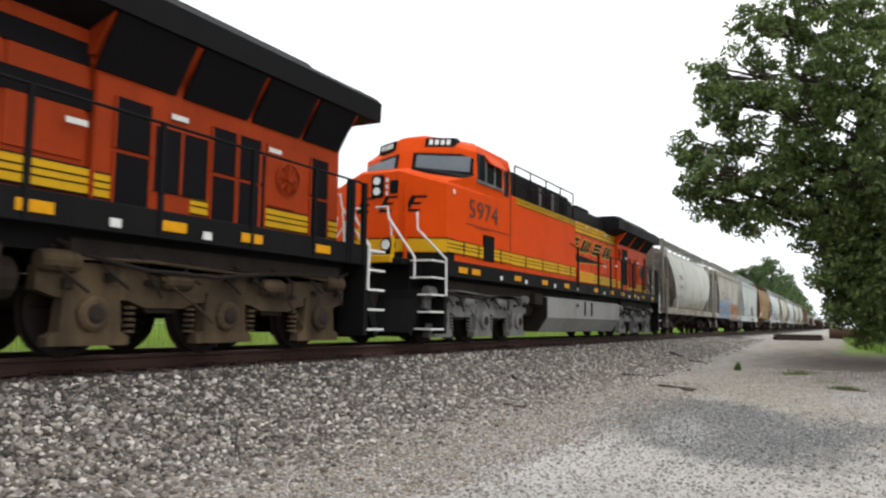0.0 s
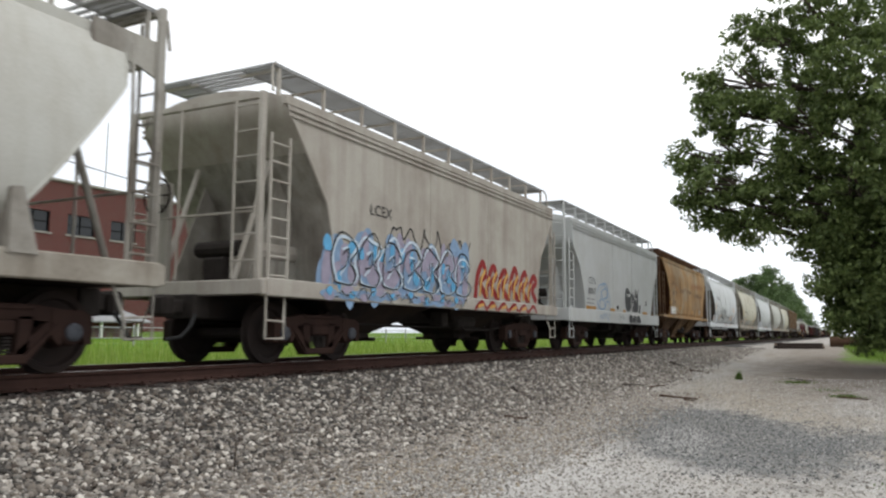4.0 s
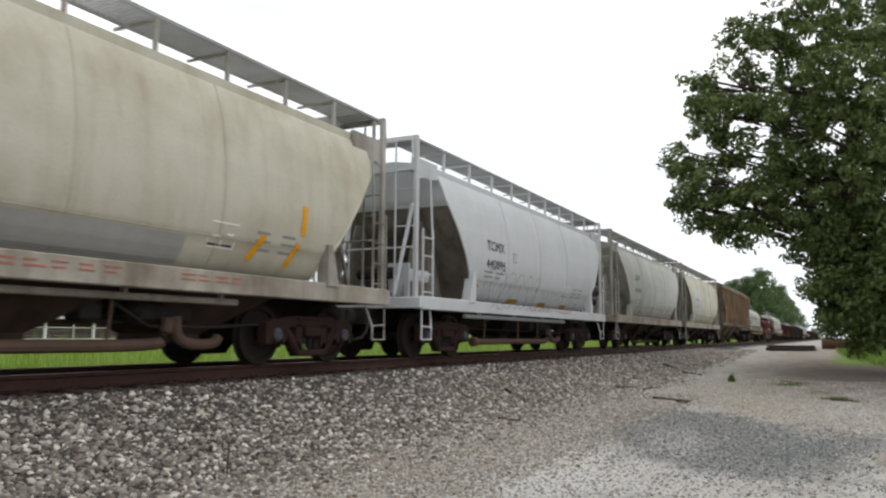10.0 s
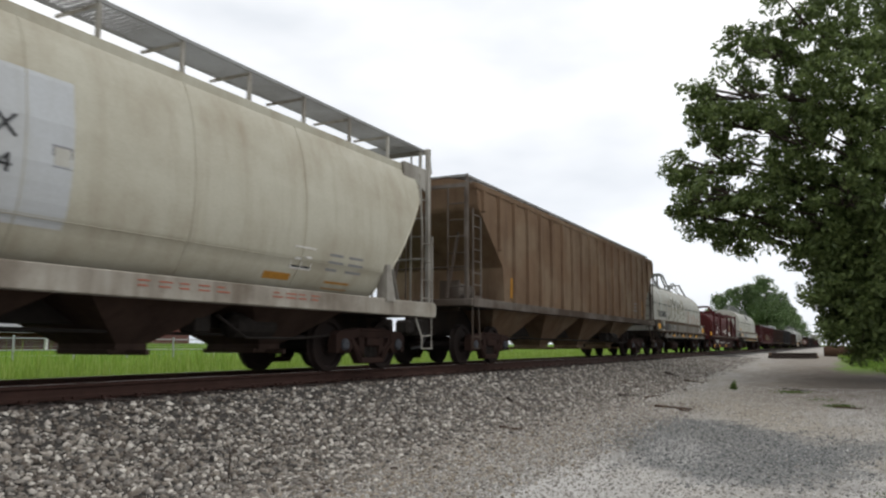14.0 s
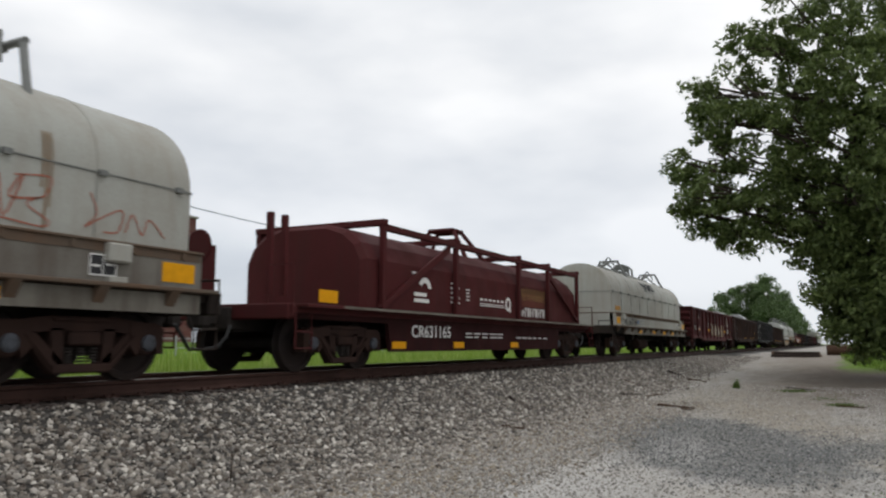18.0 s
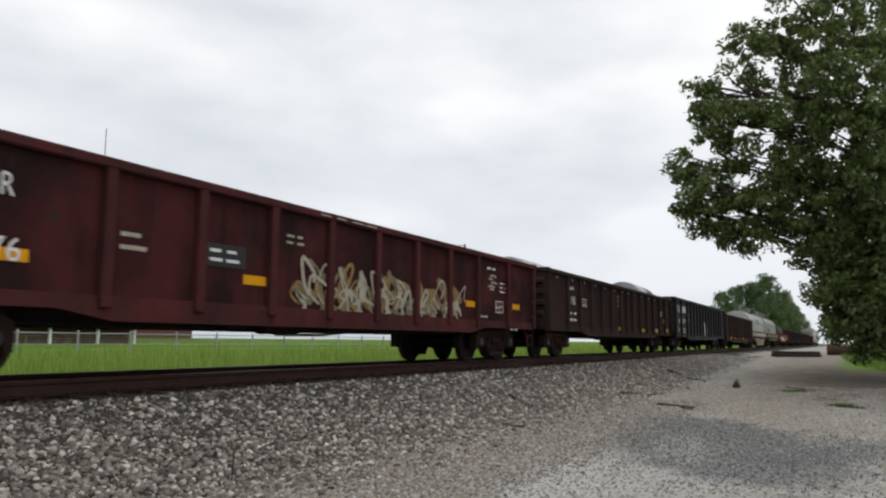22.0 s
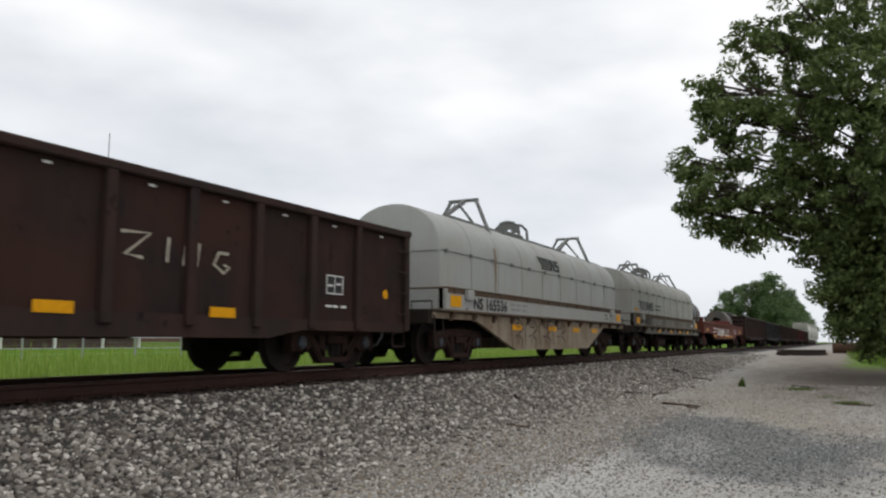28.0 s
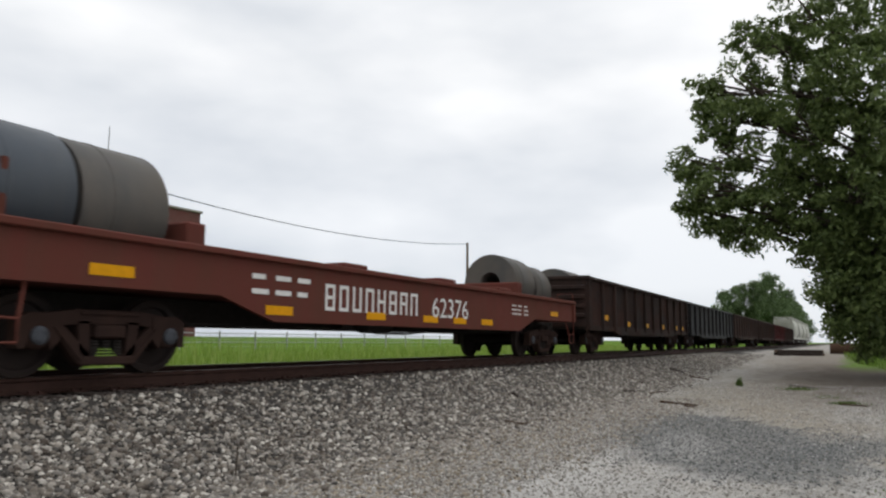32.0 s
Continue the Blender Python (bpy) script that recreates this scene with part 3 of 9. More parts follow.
def on_patch(rs, n):
    q = np.stack([8.2 + 9.2 * rs.rand(n), -1.2 + 5.6 * rs.rand(n)], 1)
    return np.array([p for p in q if in_patch(p[0], p[1])])


scatter("lot_pebbles", PEBBLE, "small pale limestone pebbles on the lot", 64000, off_patch, (0.010, 0.040), lot_height, 13, 0.6)
scatter("toe_pebbles", TOESTONE, "brown and grey gravel washed along the embankment foot", 52000, on_toe, (0.012, 0.055), stone_height, 15, 0.6)
scatter("dark_chippings", CHIP, "blue-grey stone chippings spilled over the lot", 34000, on_patch, (0.012, 0.040), lot_height, 14, 0.6)


# ---- running gear shared by all freight cars ----
def wheel_profile(r, s):
    """Radius and place along the axle, outer face away from the car's middle."""
    return [(0.10, s * 0.70), (0.12, s * 0.82), (0.16, s * 0.835), (0.19, s * 0.80), (r * 0.78, s * 0.785), (r * 0.84, s * 0.835), (r, s * 0.83),
            (r + 0.004, s * 0.74), (r + 0.028, s * 0.725), (r + 0.026, s * 0.70), (r * 0.84, s * 0.69), (r * 0.78, s * 0.72), (0.15, s * 0.72)]


def wheelset_mesh(r):
    bm = bmesh.new()
    for s in (-1, 1):
        lathe(bm, wheel_profile(r, s), "y", 28)
    lathe(bm, [(0.085, -1.0), (0.085, 1.0)], "y", 10)
    bmesh.ops.recalc_face_normals(bm, faces=bm.faces)
    return bm


def side_frame_mesh(s):
    """Cast three-piece truck side: arched top, sloped lower chords, boxed ends, two windows."""
    bm = bmesh.new()
    y0, y1 = s * 1.0, s * 1.14
    prism(bm, [(-1.06, 0.50), (-1.06, 0.62), (-0.80, 0.70), (-0.42, 0.75), (0.42, 0.75), (0.80, 0.70), (1.06, 0.62), (1.06, 0.50), (0.72, 0.55), (0.40, 0.59), (-0.40, 0.59), (-0.72, 0.55)], "y", y0, y1)
    for k in (-1, 1):
        prism(bm, [(k * 0.76, 0.58), (k * 0.60, 0.58), (k * 0.22, 0.23), (k * 0.22, 0.13), (k * 0.36, 0.13), (k * 0.44, 0.20)], "y", y0, y1)
        prism(bm, [(k * 0.42, 0.62), (k * 0.26, 0.62), (k * 0.24, 0.17), (k * 0.36, 0.17)], "y", y0, y1)
        prism(bm, [(k * 1.13, 0.32), (k * 1.13, 0.63), (k * 1.0, 0.70), (k * 0.62, 0.70), (k * 0.64, 0.40), (k * 0.74, 0.30), (k * 0.77, 0.48), (k * 1.01, 0.48), (k * 1.03, 0.32)], "y", y0 - s * 0.02, y1 + s * 0.012)
        prism(bm, [(k * 0.73, 0.55), (k * 0.68, 0.55), (k * 0.32, 0.21), (k * 0.38, 0.19)], "y", y1, y1 + s * 0.03)
        lathe(bm, [(0.155, s * 0.98), (0.155, s * 1.12), (0.13, s * 1.15)], "y", 14, (k * 0.889, 0, 0.457))
    box(bm, -0.38, 0.38, min(y0 - s * 0.03, y1 + s * 0.03), max(y0 - s * 0.03, y1 + s * 0.03), 0.12, 0.225, 0.02)
    box(bm, -0.40, 0.40, min(y1, y1 + s * 0.03), max(y1, y1 + s * 0.03), 0.69, 0.73, 0.01)
    box(bm, -0.21, 0.21, min(y0, y1 + s * 0.04), max(y0, y1 + s * 0.04), 0.43, 0.58, 0.02)
    bmesh.ops.recalc_face_normals(bm, faces=bm.faces)
    return bm


def make_truck():
    t = part("truck", box(bmesh.new(), -0.19, 0.19, -1.12, 1.12, 0.42, 0.62, 0.03), TRUCK, None)
    for s in (-1, 1):
        part("side_frame", side_frame_mesh(s), TRUCK, t)
        bm = bmesh.new()
        for k in (-0.16, 0.0, 0.16):
            for q in range(5):
                lathe(bm, [(0.062, 0.24 + q * 0.036), (0.062, 0.262 + q * 0.036)], "z", 9, (k, s * 1.07, 0))
        pieces("spring_nest", bm, BRAKE, t, "", False, 0.04)
        bm = bmesh.new()
        for k in (-1, 1):
            lathe(bm, [(0.10, s * 1.15), (0.10, s * 1.185), (0.06, s * 1.20)], "y", 12, (k * 0.889, 0, 0.457))
            for a in range(3):
                an = a * math.tau / 3 + 0.4
                lathe(bm, [(0.02, s * 1.18), (0.02, s * 1.205)], "y", 6, (k * 0.889 + 0.06 * math.cos(an), 0, 0.457 + 0.06 * math.sin(an)))
        pieces("bearing_cap", bm, CAP, t, "blue-grey steel bearing end caps")
    bm = bmesh.new()
    for k in (-1, 1):
        box(bm, k * 0.38, k * 0.44, -0.95, 0.95, 0.30, 0.40)
        for s in (-1, 1):
            box(bm, k * 0.41, k * 0.50, s * 0.70, s * 0.84, 0.26, 0.56)
    pieces("brake_beam", bm, BRAKE, t)
    for k in (-1, 1):
        w = part("wheelset", wheelset_mesh(0.457), WHEEL, t, "dark steel wheels on an axle", True)
        w.location = (k * 0.889, 0, 0.457)
    return t


def add_truck(model, car, x):
    t = copy_thing(model, pose(x, 0, 0))
    t.parent = car
    return t


def coupler(car, x, k):
    """Draft gear, knuckle and hanging air hose at one end; k: -1 or 1."""
    bm = bmesh.new()
    box(bm, min(x - k * 0.3, x + k * 0.45), max(x - k * 0.3, x + k * 0.45), -0.09, 0.09, 0.74, 0.94, 0.02)
    box(bm, min(x + k * 0.38, x + k * 0.62), max(x + k * 0.38, x + k * 0.62), -0.19, 0.16, 0.68, 1.0, 0.05)
    box(bm, x - 0.16, x + 0.16, -0.3, 0.3, 0.66, 1.02, 0.02)
    c = part("coupler", bm, BRAKE, car, "rust-brown cast steel coupler")
    bm = bmesh.new()
    tube(bm, [(x + k * 0.25, -0.42, 0.72), (x + k * 0.36, -0.45, 0.55), (x + k * 0.5, -0.42, 0.40), (x + k * 0.66, -0.30, 0.36)], 0.028, 7)
    part("air_hose", bm, HOSE, c)


def ladder(bm, x, k, y, z0, z1, n, w=0.42, r=0.016):
    """Upright side ladder at a car's corner: stiles and rungs."""
    for dx in (0, -k * w):
        tube(bm, [(x + dx, y, z0), (x + dx, y, z1)], r * 1.5, 5)
    for i in range(n):
        z = z0 + (z1 - z0) * (i + 0.5) / n
        tube(bm, [(x, y, z), (x - k * w, y, z)], r, 5)


def sill_step(bm, x, k, y, z1, z0=0.38):
    """Stirrup step hung under a corner."""
    tube(bm, [(x, y, z1), (x, y, z0), (x - k * 0.40, y, z0), (x - k * 0.40, y, z0 + 0.22), (x - k * 0.52, y + (0.1 if y < 0 else -0.1), z1)], 0.02, 5)
    tube(bm, [(x, y, z0 + 0.26), (x - k * 0.40, y, z0 + 0.24)], 0.016, 5)


def brake_gear(bm, x, L):
    """Reservoir, cylinder, levers and pipes below the floor."""
    lathe(bm, [(0.05, x - 0.5), (0.19, x - 0.42), (0.19, x + 0.42), (0.05, x + 0.5)], "x", 12, (0, -0.75, 0.74))
    lathe(bm, [(0.12, x + 1.1), (0.14, x + 1.2), (0.14, x + 1.6), (0.1, x + 1.7)], "x", 10, (0, -0.5, 0.78))
    box(bm, x - 1.3, x - 1.0, -0.95, -0.65, 0.62, 0.92, 0.02)
    tube(bm, [(-L, -0.62, 0.66), (x - 1.4, -0.66, 0.60), (x + 1.2, -0.62, 0.60), (L, -0.62, 0.68)], 0.022, 5)
    tube(bm, [(x - 1.0, -1.05, 0.86), (x - 0.4, -1.05, 0.55), (x + 0.8, -1.02, 0.55), (x + 1.9, -1.0, 0.62)], 0.02, 5)
    tube(bm, [(-L, 0.3, 0.62), (L, 0.3, 0.62)], 0.025, 5)


TRAIN = []      # every car with its place along the track when the clip starts


def car_thing(name, label, category, x, group="cars of the freight train"):
    car = thing(name, label, category, pose(x, TRACK_Y, RAIL_Z), group)
    TRAIN.append((car, x))
    return car


TRUCK_MODEL = make_truck()


# ---- covered hopper cars ----
WALKWAY = paint("galvanised_grating", (0.30, 0.305, 0.30), (0.09, 0.07, 0.055), 0.4, 0.0, 9, 0.6, metal=0.2)
ROUND = [(1.20, 1.02), (1.28, 1.16), (1.40, 1.275), (1.55, 1.365), (1.71, 1.435), (1.76, 1.47), (1.9, 1.505), (2.1, 1.535), (2.3, 1.55), (2.75, 1.54), (3.2, 1.48), (3.55, 1.39), (3.8, 1.29), (3.95, 1.20)]
FLAT = [(1.20, 1.50), (1.6, 1.52), (2.4, 1.53), (3.2, 1.53), (3.55, 1.53), (3.85, 1.50), (3.95, 1.46)]
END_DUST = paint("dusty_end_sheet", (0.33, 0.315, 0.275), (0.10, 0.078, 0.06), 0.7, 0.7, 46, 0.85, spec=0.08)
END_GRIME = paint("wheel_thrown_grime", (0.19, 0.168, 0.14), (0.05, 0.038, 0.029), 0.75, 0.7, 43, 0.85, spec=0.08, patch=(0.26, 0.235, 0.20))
GRIMY_GREY = paint("grime_streaked_grey", (0.38, 0.365, 0.325), (0.085, 0.064, 0.048), 0.8, 0.8, 44, 0.75, spec=0.12)
SILL_GRIME = paint("grimy_cream_sill", (0.36, 0.335, 0.285), (0.11, 0.08, 0.056), 0.8, 0.6, 45, 0.75, spec=0.12)
TALL = [(1.50, 1.50), (2.0, 1.52), (3.0, 1.52), (3.7, 1.52), (4.0, 1.50), (4.12, 1.46)]


def lerp_at(table, z):
    if z <= table[0][0]:
        return table[0][1]
    for (a, p), (b, q) in zip(table, table[1:]):
        if z <= b:
            return p + (q - p) * (z - a) / (b - a)
    return table[-1][1]


def hopper(name, label, x, L, prof, inset, mat, endmat, style, bays=3, board=True, sill=None, dirtsill=None, grime=None, pods=None):
    """One covered hopper; L: length over the end sills; inset: (z, metres) from the end of the side sheet to the end sill."""
    car = car_thing(name, label, "hopper car", x)
    sill = sill or ((0.99, 1.28) if style == "round" else (0.98, 1.24))
    h = L / 2
    top = prof[-1][0]
    bm = bmesh.new()
    zs = sorted({z for z, _ in prof} | {z for z, _ in inset if prof[0][0] <= z <= top} | {prof[0][0] + i * 0.2 for i in range(1, int((top - prof[0][0]) / 0.2))})
    far = 0.5 if style == "round" else 0.0  # the trailing end stands closer to its sill
    rings = []
    for z in zs:
        w, e = lerp_at(prof, z), h - lerp_at(inset, z)
        xs = [-e + (2 * e + far) * i / 16 for i in range(17)]
        rings.append([(q, -w, z) for q in xs] + [(q, w, z) for q in reversed(xs)])
    w0, e0 = prof[-1][1], h - lerp_at(inset, top)
    for dz, f in ((0.12, 0.80), (0.22, 0.50), (0.27, 0.18)):
        xs = [-e0 + (2 * e0 + far) * i / 16 for i in range(17)]
        rings.append([(q, -w0 * f, top + dz) for q in xs] + [(q, w0 * f, top + dz) for q in reversed(xs)])
    loft(bm, rings)
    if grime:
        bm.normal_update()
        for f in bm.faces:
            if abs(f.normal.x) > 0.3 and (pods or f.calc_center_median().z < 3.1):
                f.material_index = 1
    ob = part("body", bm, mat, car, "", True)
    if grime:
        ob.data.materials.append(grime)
    side = lambda z: -lerp_at(prof, z)
    # seams and ribs
    bm = bmesh.new()
    if style == "ribs":
        n = 19
        for i in range(n + 1):
            q = -e0 + 0.25 + (2 * e0 - 0.5) * i / n
            z_lo = next((z for z in zs if h - lerp_at(inset, z) > abs(q) + 0.05), top)
            for s in (-1, 1):
                box(bm, q - 0.05, q + 0.05, min(s * 1.50, s * 1.60), max(s * 1.50, s * 1.60), z_lo, top - 0.1, 0.01)
        pieces("rib", bm, mat, car)
    else:
        for i in range(1, bays + 1):
            q = (-0.5 + i / (bays + 1)) * (2 * (h - 2.0))
            pts = [(q, -lerp_at(prof, z) - 0.004, z) for z in zs]
            tube(bm, pts, 0.007, 5)
        for s in (-1, 1):
            q = h - lerp_at(inset, prof[0][0])
            tube(bm, [(-h + lerp_at(inset, z), s * (lerp_at(prof, z) + 0.0), z) for z in zs], 0.022, 5)
            tube(bm, [(h + far - lerp_at(inset, z), s * (lerp_at(prof, z) + 0.0), z) for z in zs], 0.022, 5)
        if style == "round":
            for s in (-1, 1):
                q = h - lerp_at(inset, 1.74) - 0.03
                tube(bm, [(-q, s * (lerp_at(prof, 1.74) + 0.002), 1.74), (q + far, s * (lerp_at(prof, 1.74) - 0.003), 1.74)], 0.008, 5)
        pieces("weld_seam", bm, mat, car)
    # eave rails
    bm = bmesh.new()
    for s in (-1, 1):
        prism(bm, [(s * (w0 + 0.06), top - 0.10), (s * (w0 + 0.06), top + 0.03), (s * (w0 - 0.06), top + 0.05), (s * (w0 - 0.02), top - 0.10)], "x", -e0 - 0.05, e0 + far + 0.05)
        if style == "flat":
            for dz in (0.17, 0.26):
                box(bm, -e0, e0, min(s * 1.52, s * 1.556), max(s * 1.52, s * 1.556), top - dz - 0.03, top - dz + 0.02, 0.008)
    pieces("top_chord", bm, mat, car)
    # side sills and end sills
    bm = bmesh.new()
    for s in (-1, 1):
        box(bm, -h, h, min(s * 1.36, s * 1.52), max(s * 1.36, s * 1.52), sill[0], sill[1], 0.015)
    for k in (-1, 1):
        box(bm, k * h - 0.09, k * h + 0.09, -1.5, 1.5, sill[0] + 0.02, sill[1] - 0.02, 0.015)
    pieces("side_sill", bm, dirtsill or mat, car)
    for k in (-1, 1):
        bm = bmesh.new()
        box(bm, min(k * (h - 0.1), k * (h - 2.3)), max(k * (h - 0.1), k * (h - 2.3)), -1.36, 1.36, sill[0] + 0.02, sill[0] + 0.06)
        box(bm, min(k * h, k * (h - 2.9)), max(k * h, k * (h - 2.9)), -0.26, 0.26, 0.66, sill[0] + 0.02, 0.02)
        part("end_platform", bm, BLACK, car)
        # posts, braces and the bolster gusset
        bm = bmesh.new()
        pz = top + (0.52 if style == "round" else 0.02)
        for s in (-1, 1):
            box(bm, k * h - 0.05, k * h + 0.05, s * 1.34 - 0.042, s * 1.34 + 0.042, sill[1] - 0.02, pz, 0.01)
            if style == "round":
                box(bm, min(k * (h - 0.9), k * h), max(k * (h - 0.9), k * h), s * 1.24 - 0.03, s * 1.24 + 0.03, top - 0.25, top + 0.08)
                prism(bm, [(k * h, top - 0.4), (k * h, top + 0.08), (k * (h - 0.95), top + 0.08), (k * (h - 0.95), top - 0.25), (k * (h - 0.3), top - 0.3)], "y", s * 1.3 - 0.015, s * 1.3 + 0.015)
                g = h + (far if k > 0 else 0.0)
                prism(bm, [(k * (g - 2.1), sill[1] - 0.05), (k * (g - 2.42), sill[1] - 0.05), (k * (g - 2.42), 1.88), (k * (g - 2.30), 1.9)], "y", s * 1.34, s * 1.55)
            tube(bm, [(k * (h - 0.15), s * 0.75, sill[1]), (k * (h - 0.9), s * 0.75, top - 0.7)], 0.045, 6)
        box(bm, k * h - 0.04, k * h + 0.04, -1.3, 1.3, pz - 0.1, pz - 0.02)
        if style == "round":
            box(bm, k * h - 0.04, k * h + 0.04, -1.3, 1.3, top - 0.2, top - 0.08)
        pieces("end_post", bm, endmat, car)
        bm = bmesh.new()
        for s in (-1, 1):
            ladder(bm, k * (h - 0.06), k, s * 1.47, sill[1] - 0.1, sill[1] + 1.35 if style == "round" else top - 0.6, 4 if style == "round" else 8)
            if style == "round":
                tube(bm, [(k * (h - 0.46), s * 1.47, sill[1] + 1.2), (k * (h - 0.46), s * 1.40, top - 0.1)], 0.022, 5)
            sill_step(bm, k * (h - 0.05), k, s * 1.46, sill[0] + 0.05)
        for yy in (-0.9, 0.2):
            tube(bm, [(k * (h + 0.07), yy, sill[1]), (k * (h + 0.07), yy, pz - 0.1)], 0.022, 5)
        for i in range(3 if style == "round" else 0, 7):
            z = sill[1] + 0.25 + i * 0.38
            tube(bm, [(k * (h + 0.07), -1.32, z), (k * (h + 0.07), -0.9, z)], 0.016, 5)
        tube(bm, [(k * (h + 0.05), -1.3, 2.2), (k * (h + 0.05), 1.3, 2.2)], 0.02, 5)
        pieces("ladder", bm, endmat, car)
        coupler(car, k * h, k)
        add_truck(TRUCK_MODEL, car, k * (h - 1.75))
    bm = bmesh.new()
    lathe(bm, [(0.17, -h + 0.6), (0.2, -h + 0.66), (0.2, -h + 1.5), (0.17, -h + 1.56)], "x", 12, (0, -0.65, 1.72))
    box(bm, -h + 0.5, -h + 0.56, -0.9, -0.4, 1.24, 1.95)
    part("air_reservoir", bm, endmat, car)
    bm = bmesh.new()
    lathe(bm, [(0.28, -h - 0.13), (0.3, -h - 0.115), (0.28, -h - 0.10), (0.26, -h - 0.115)], "x", 18, (0, 0.62, 2.55))
    for a in range(3):
        an = a * math.pi / 3
        tube(bm, [(-h - 0.115, 0.62 + 0.28 * math.cos(an), 2.55 + 0.28 * math.sin(an)), (-h - 0.115, 0.62 - 0.28 * math.cos(an), 2.55 - 0.28 * math.sin(an))], 0.012, 5)
    bm.faces.ensure_lookup_table()
    for f in [f for f in bm.faces if len(f.verts) > 8]:
        bm.faces.remove(f)
    part("brake_wheel", bm, BLACK, car)
    if style != "ribs":
        for s in (-1, 1):
            bm = bmesh.new()
            prism(bm, [(-h + 0.35, sill[1] - 0.1), (-h + 2.3, sill[1] - 0.1), (-h + 1.7, 2.45), (-h + 1.25, 2.9), (-h + 1.05, 2.9)], "y", s * 0.78 - 0.015, s * 0.78 + 0.015)
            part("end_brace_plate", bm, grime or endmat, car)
        bm = bmesh.new()
        box(bm, -h - 0.06, -h + 0.04, 0.42, 0.80, 1.1, 2.75, 0.01)
        box(bm, -h - 0.12, -h + 0.06, 0.46, 0.78, 2.38, 2.72, 0.03)
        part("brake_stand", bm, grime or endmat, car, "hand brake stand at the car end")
        bm = bmesh.new()
        box(bm, -h + 0.35, -h + 0.75, -0.35, 0.1, 1.05, 1.62, 0.04)
        box(bm, -h + 0.85, -h + 1.15, -0.55, 0.2, 1.05, 1.45, 0.04)
        lathe(bm, [(0.05, -0.6), (0.13, -0.58), (0.13, 0.3), (0.05, 0.32)], "y", 10, (-h + 0.5, 0, 1.75))
        tube(bm, [(-h + 0.5, -0.3, 1.5), (-h + 0.2, -0.7, 1.25), (-h + 0.6, -1.2, 1.1)], 0.03, 5)
        part("brake_valve", bm, BRAKE, car, "dark brake valve on the end platform")
    # discharge hoppers
    lo = prof[0][0]
    e = h - lerp_at(inset, lo)
    for i in range(bays):
        c = -e + (2 * e) * (i + 0.5) / bays
        q = e / bays - 0.05
        bm = bmesh.new()
        loft(bm, [[(c - f * q, -g, z), (c + f * q, -g, z), (c + f * q, g, z), (c - f * q, g, z)] for f, g, z in (((1.0, 1.31, lo - 0.04), (0.97, 1.27, lo - 0.12), (0.34, 0.72, 0.48), (0.34, 0.72, 0.36)) if pods and style == "rust" else ((0.98, 1.26, lo + 0.02), (0.88, 1.18, lo - 0.18), (0.19, 0.55, 0.46), (0.19, 0.55, 0.38)) if pods else ((0.96, 1.20, lo + 0.02), (0.86, 1.08, lo - 0.18), (0.20, 0.42, 0.46), (0.20, 0.42, 0.38)))])
        box(bm, c - 0.32, c + 0.32, -0.5, 0.5, 0.33, 0.39, 0.01)
        tube(bm, [(c, -0.85, 0.35), (c, 0.85, 0.35)], 0.04, 6)
        part("discharge_hopper", bm, pods or BLACK if pods or style not in ("rust", "ribs") else endmat if style == "rust" else mat, car)
    bm = bmesh.new()
    brake_gear(bm, h - 4.6, h - 0.6)
    box(bm, -e, e, -0.25, 0.25, 0.7, lo)
    pieces("brake_gear", bm, BRAKE, car)
    # roof walk
    if board:
        bm = bmesh.new()
        z = top + {"round": 0.52, "ribs": 0.26, "rust": 0.46}.get(style, 0.58)
        ends = h if style == "round" else e0
        for s in (-1, 1):
            for yy in (0.60, 1.24):
                box(bm, -ends, ends, s * yy - 0.012, s * yy + 0.012, z - 0.05, z)
            n = int(2 * ends / 0.085)
            for i in range(n + 1):
                q = -ends + 2 * ends * i / n
                box(bm, q - 0.008, q + 0.008, min(s * 0.60, s * 1.24), max(s * 0.60, s * 1.24), z - 0.045, z - 0.004)
        for k in (-1, 1):
            for i in range(5):
                box(bm, k * ends - 0.02 - k * i * 0.14, k * ends + 0.02 - k * i * 0.14, -1.24, 1.24, z - 0.04, z)
        part("roof_walk", bm, RUST_END if style == "rust" else WALKWAY, car, "rusty grating running board" if style == "rust" else "steel grating running board")
        bm = bmesh.new()
        n = 10
        for i in range(n + 1):
            q = -ends + 0.12 + (2 * ends - 0.24) * i / n
            for s in (-1, 1):
                box(bm, q - 0.025, q + 0.025, s * 1.22 - 0.025, s * 1.22 + 0.025, top - 0.02, z)
                box(bm, q - 0.02, q + 0.02, min(s * 0.45, s * 1.22), max(s * 0.45, s * 1.22), z - 0.085, z - 0.05)
        for k in (-1, 1):
            tube(bm, [(k * ends, -1.26, z), (k * (ends + 0.12), -1.30, z - 0.12), (k * (ends + 0.14), -1.34, z - 0.5)], 0.022, 5)
        pieces("walk_bracket", bm, endmat, car)
        bm = bmesh.new()
        for i in range(5):
            q = -e0 * 0.8 + 1.6 * e0 * i / 4
            lathe(bm, [(0.34, top + 0.25), (0.34, top + 0.36), (0.28, top + 0.40)], "z", 14, (q, 0, 0))
        pieces("roof_hatch", bm, mat, car)
    return car, side


ROUND_INSET = [(1.1, 2.55), (1.5, 2.42), (2.4, 1.75), (3.3, 1.08), (3.95, 0.95)]
FLAT_INSET = [(1.15, 1.55), (1.9, 1.28), (2.6, 0.9), (3.1, 0.3), (3.25, 0.22), (3.95, 0.22)]
CURVE_INSET = [(1.15, 1.55), (2.0, 1.5), (2.5, 1.35), (3.2, 0.8), (3.7, 0.4), (3.95, 0.35)]
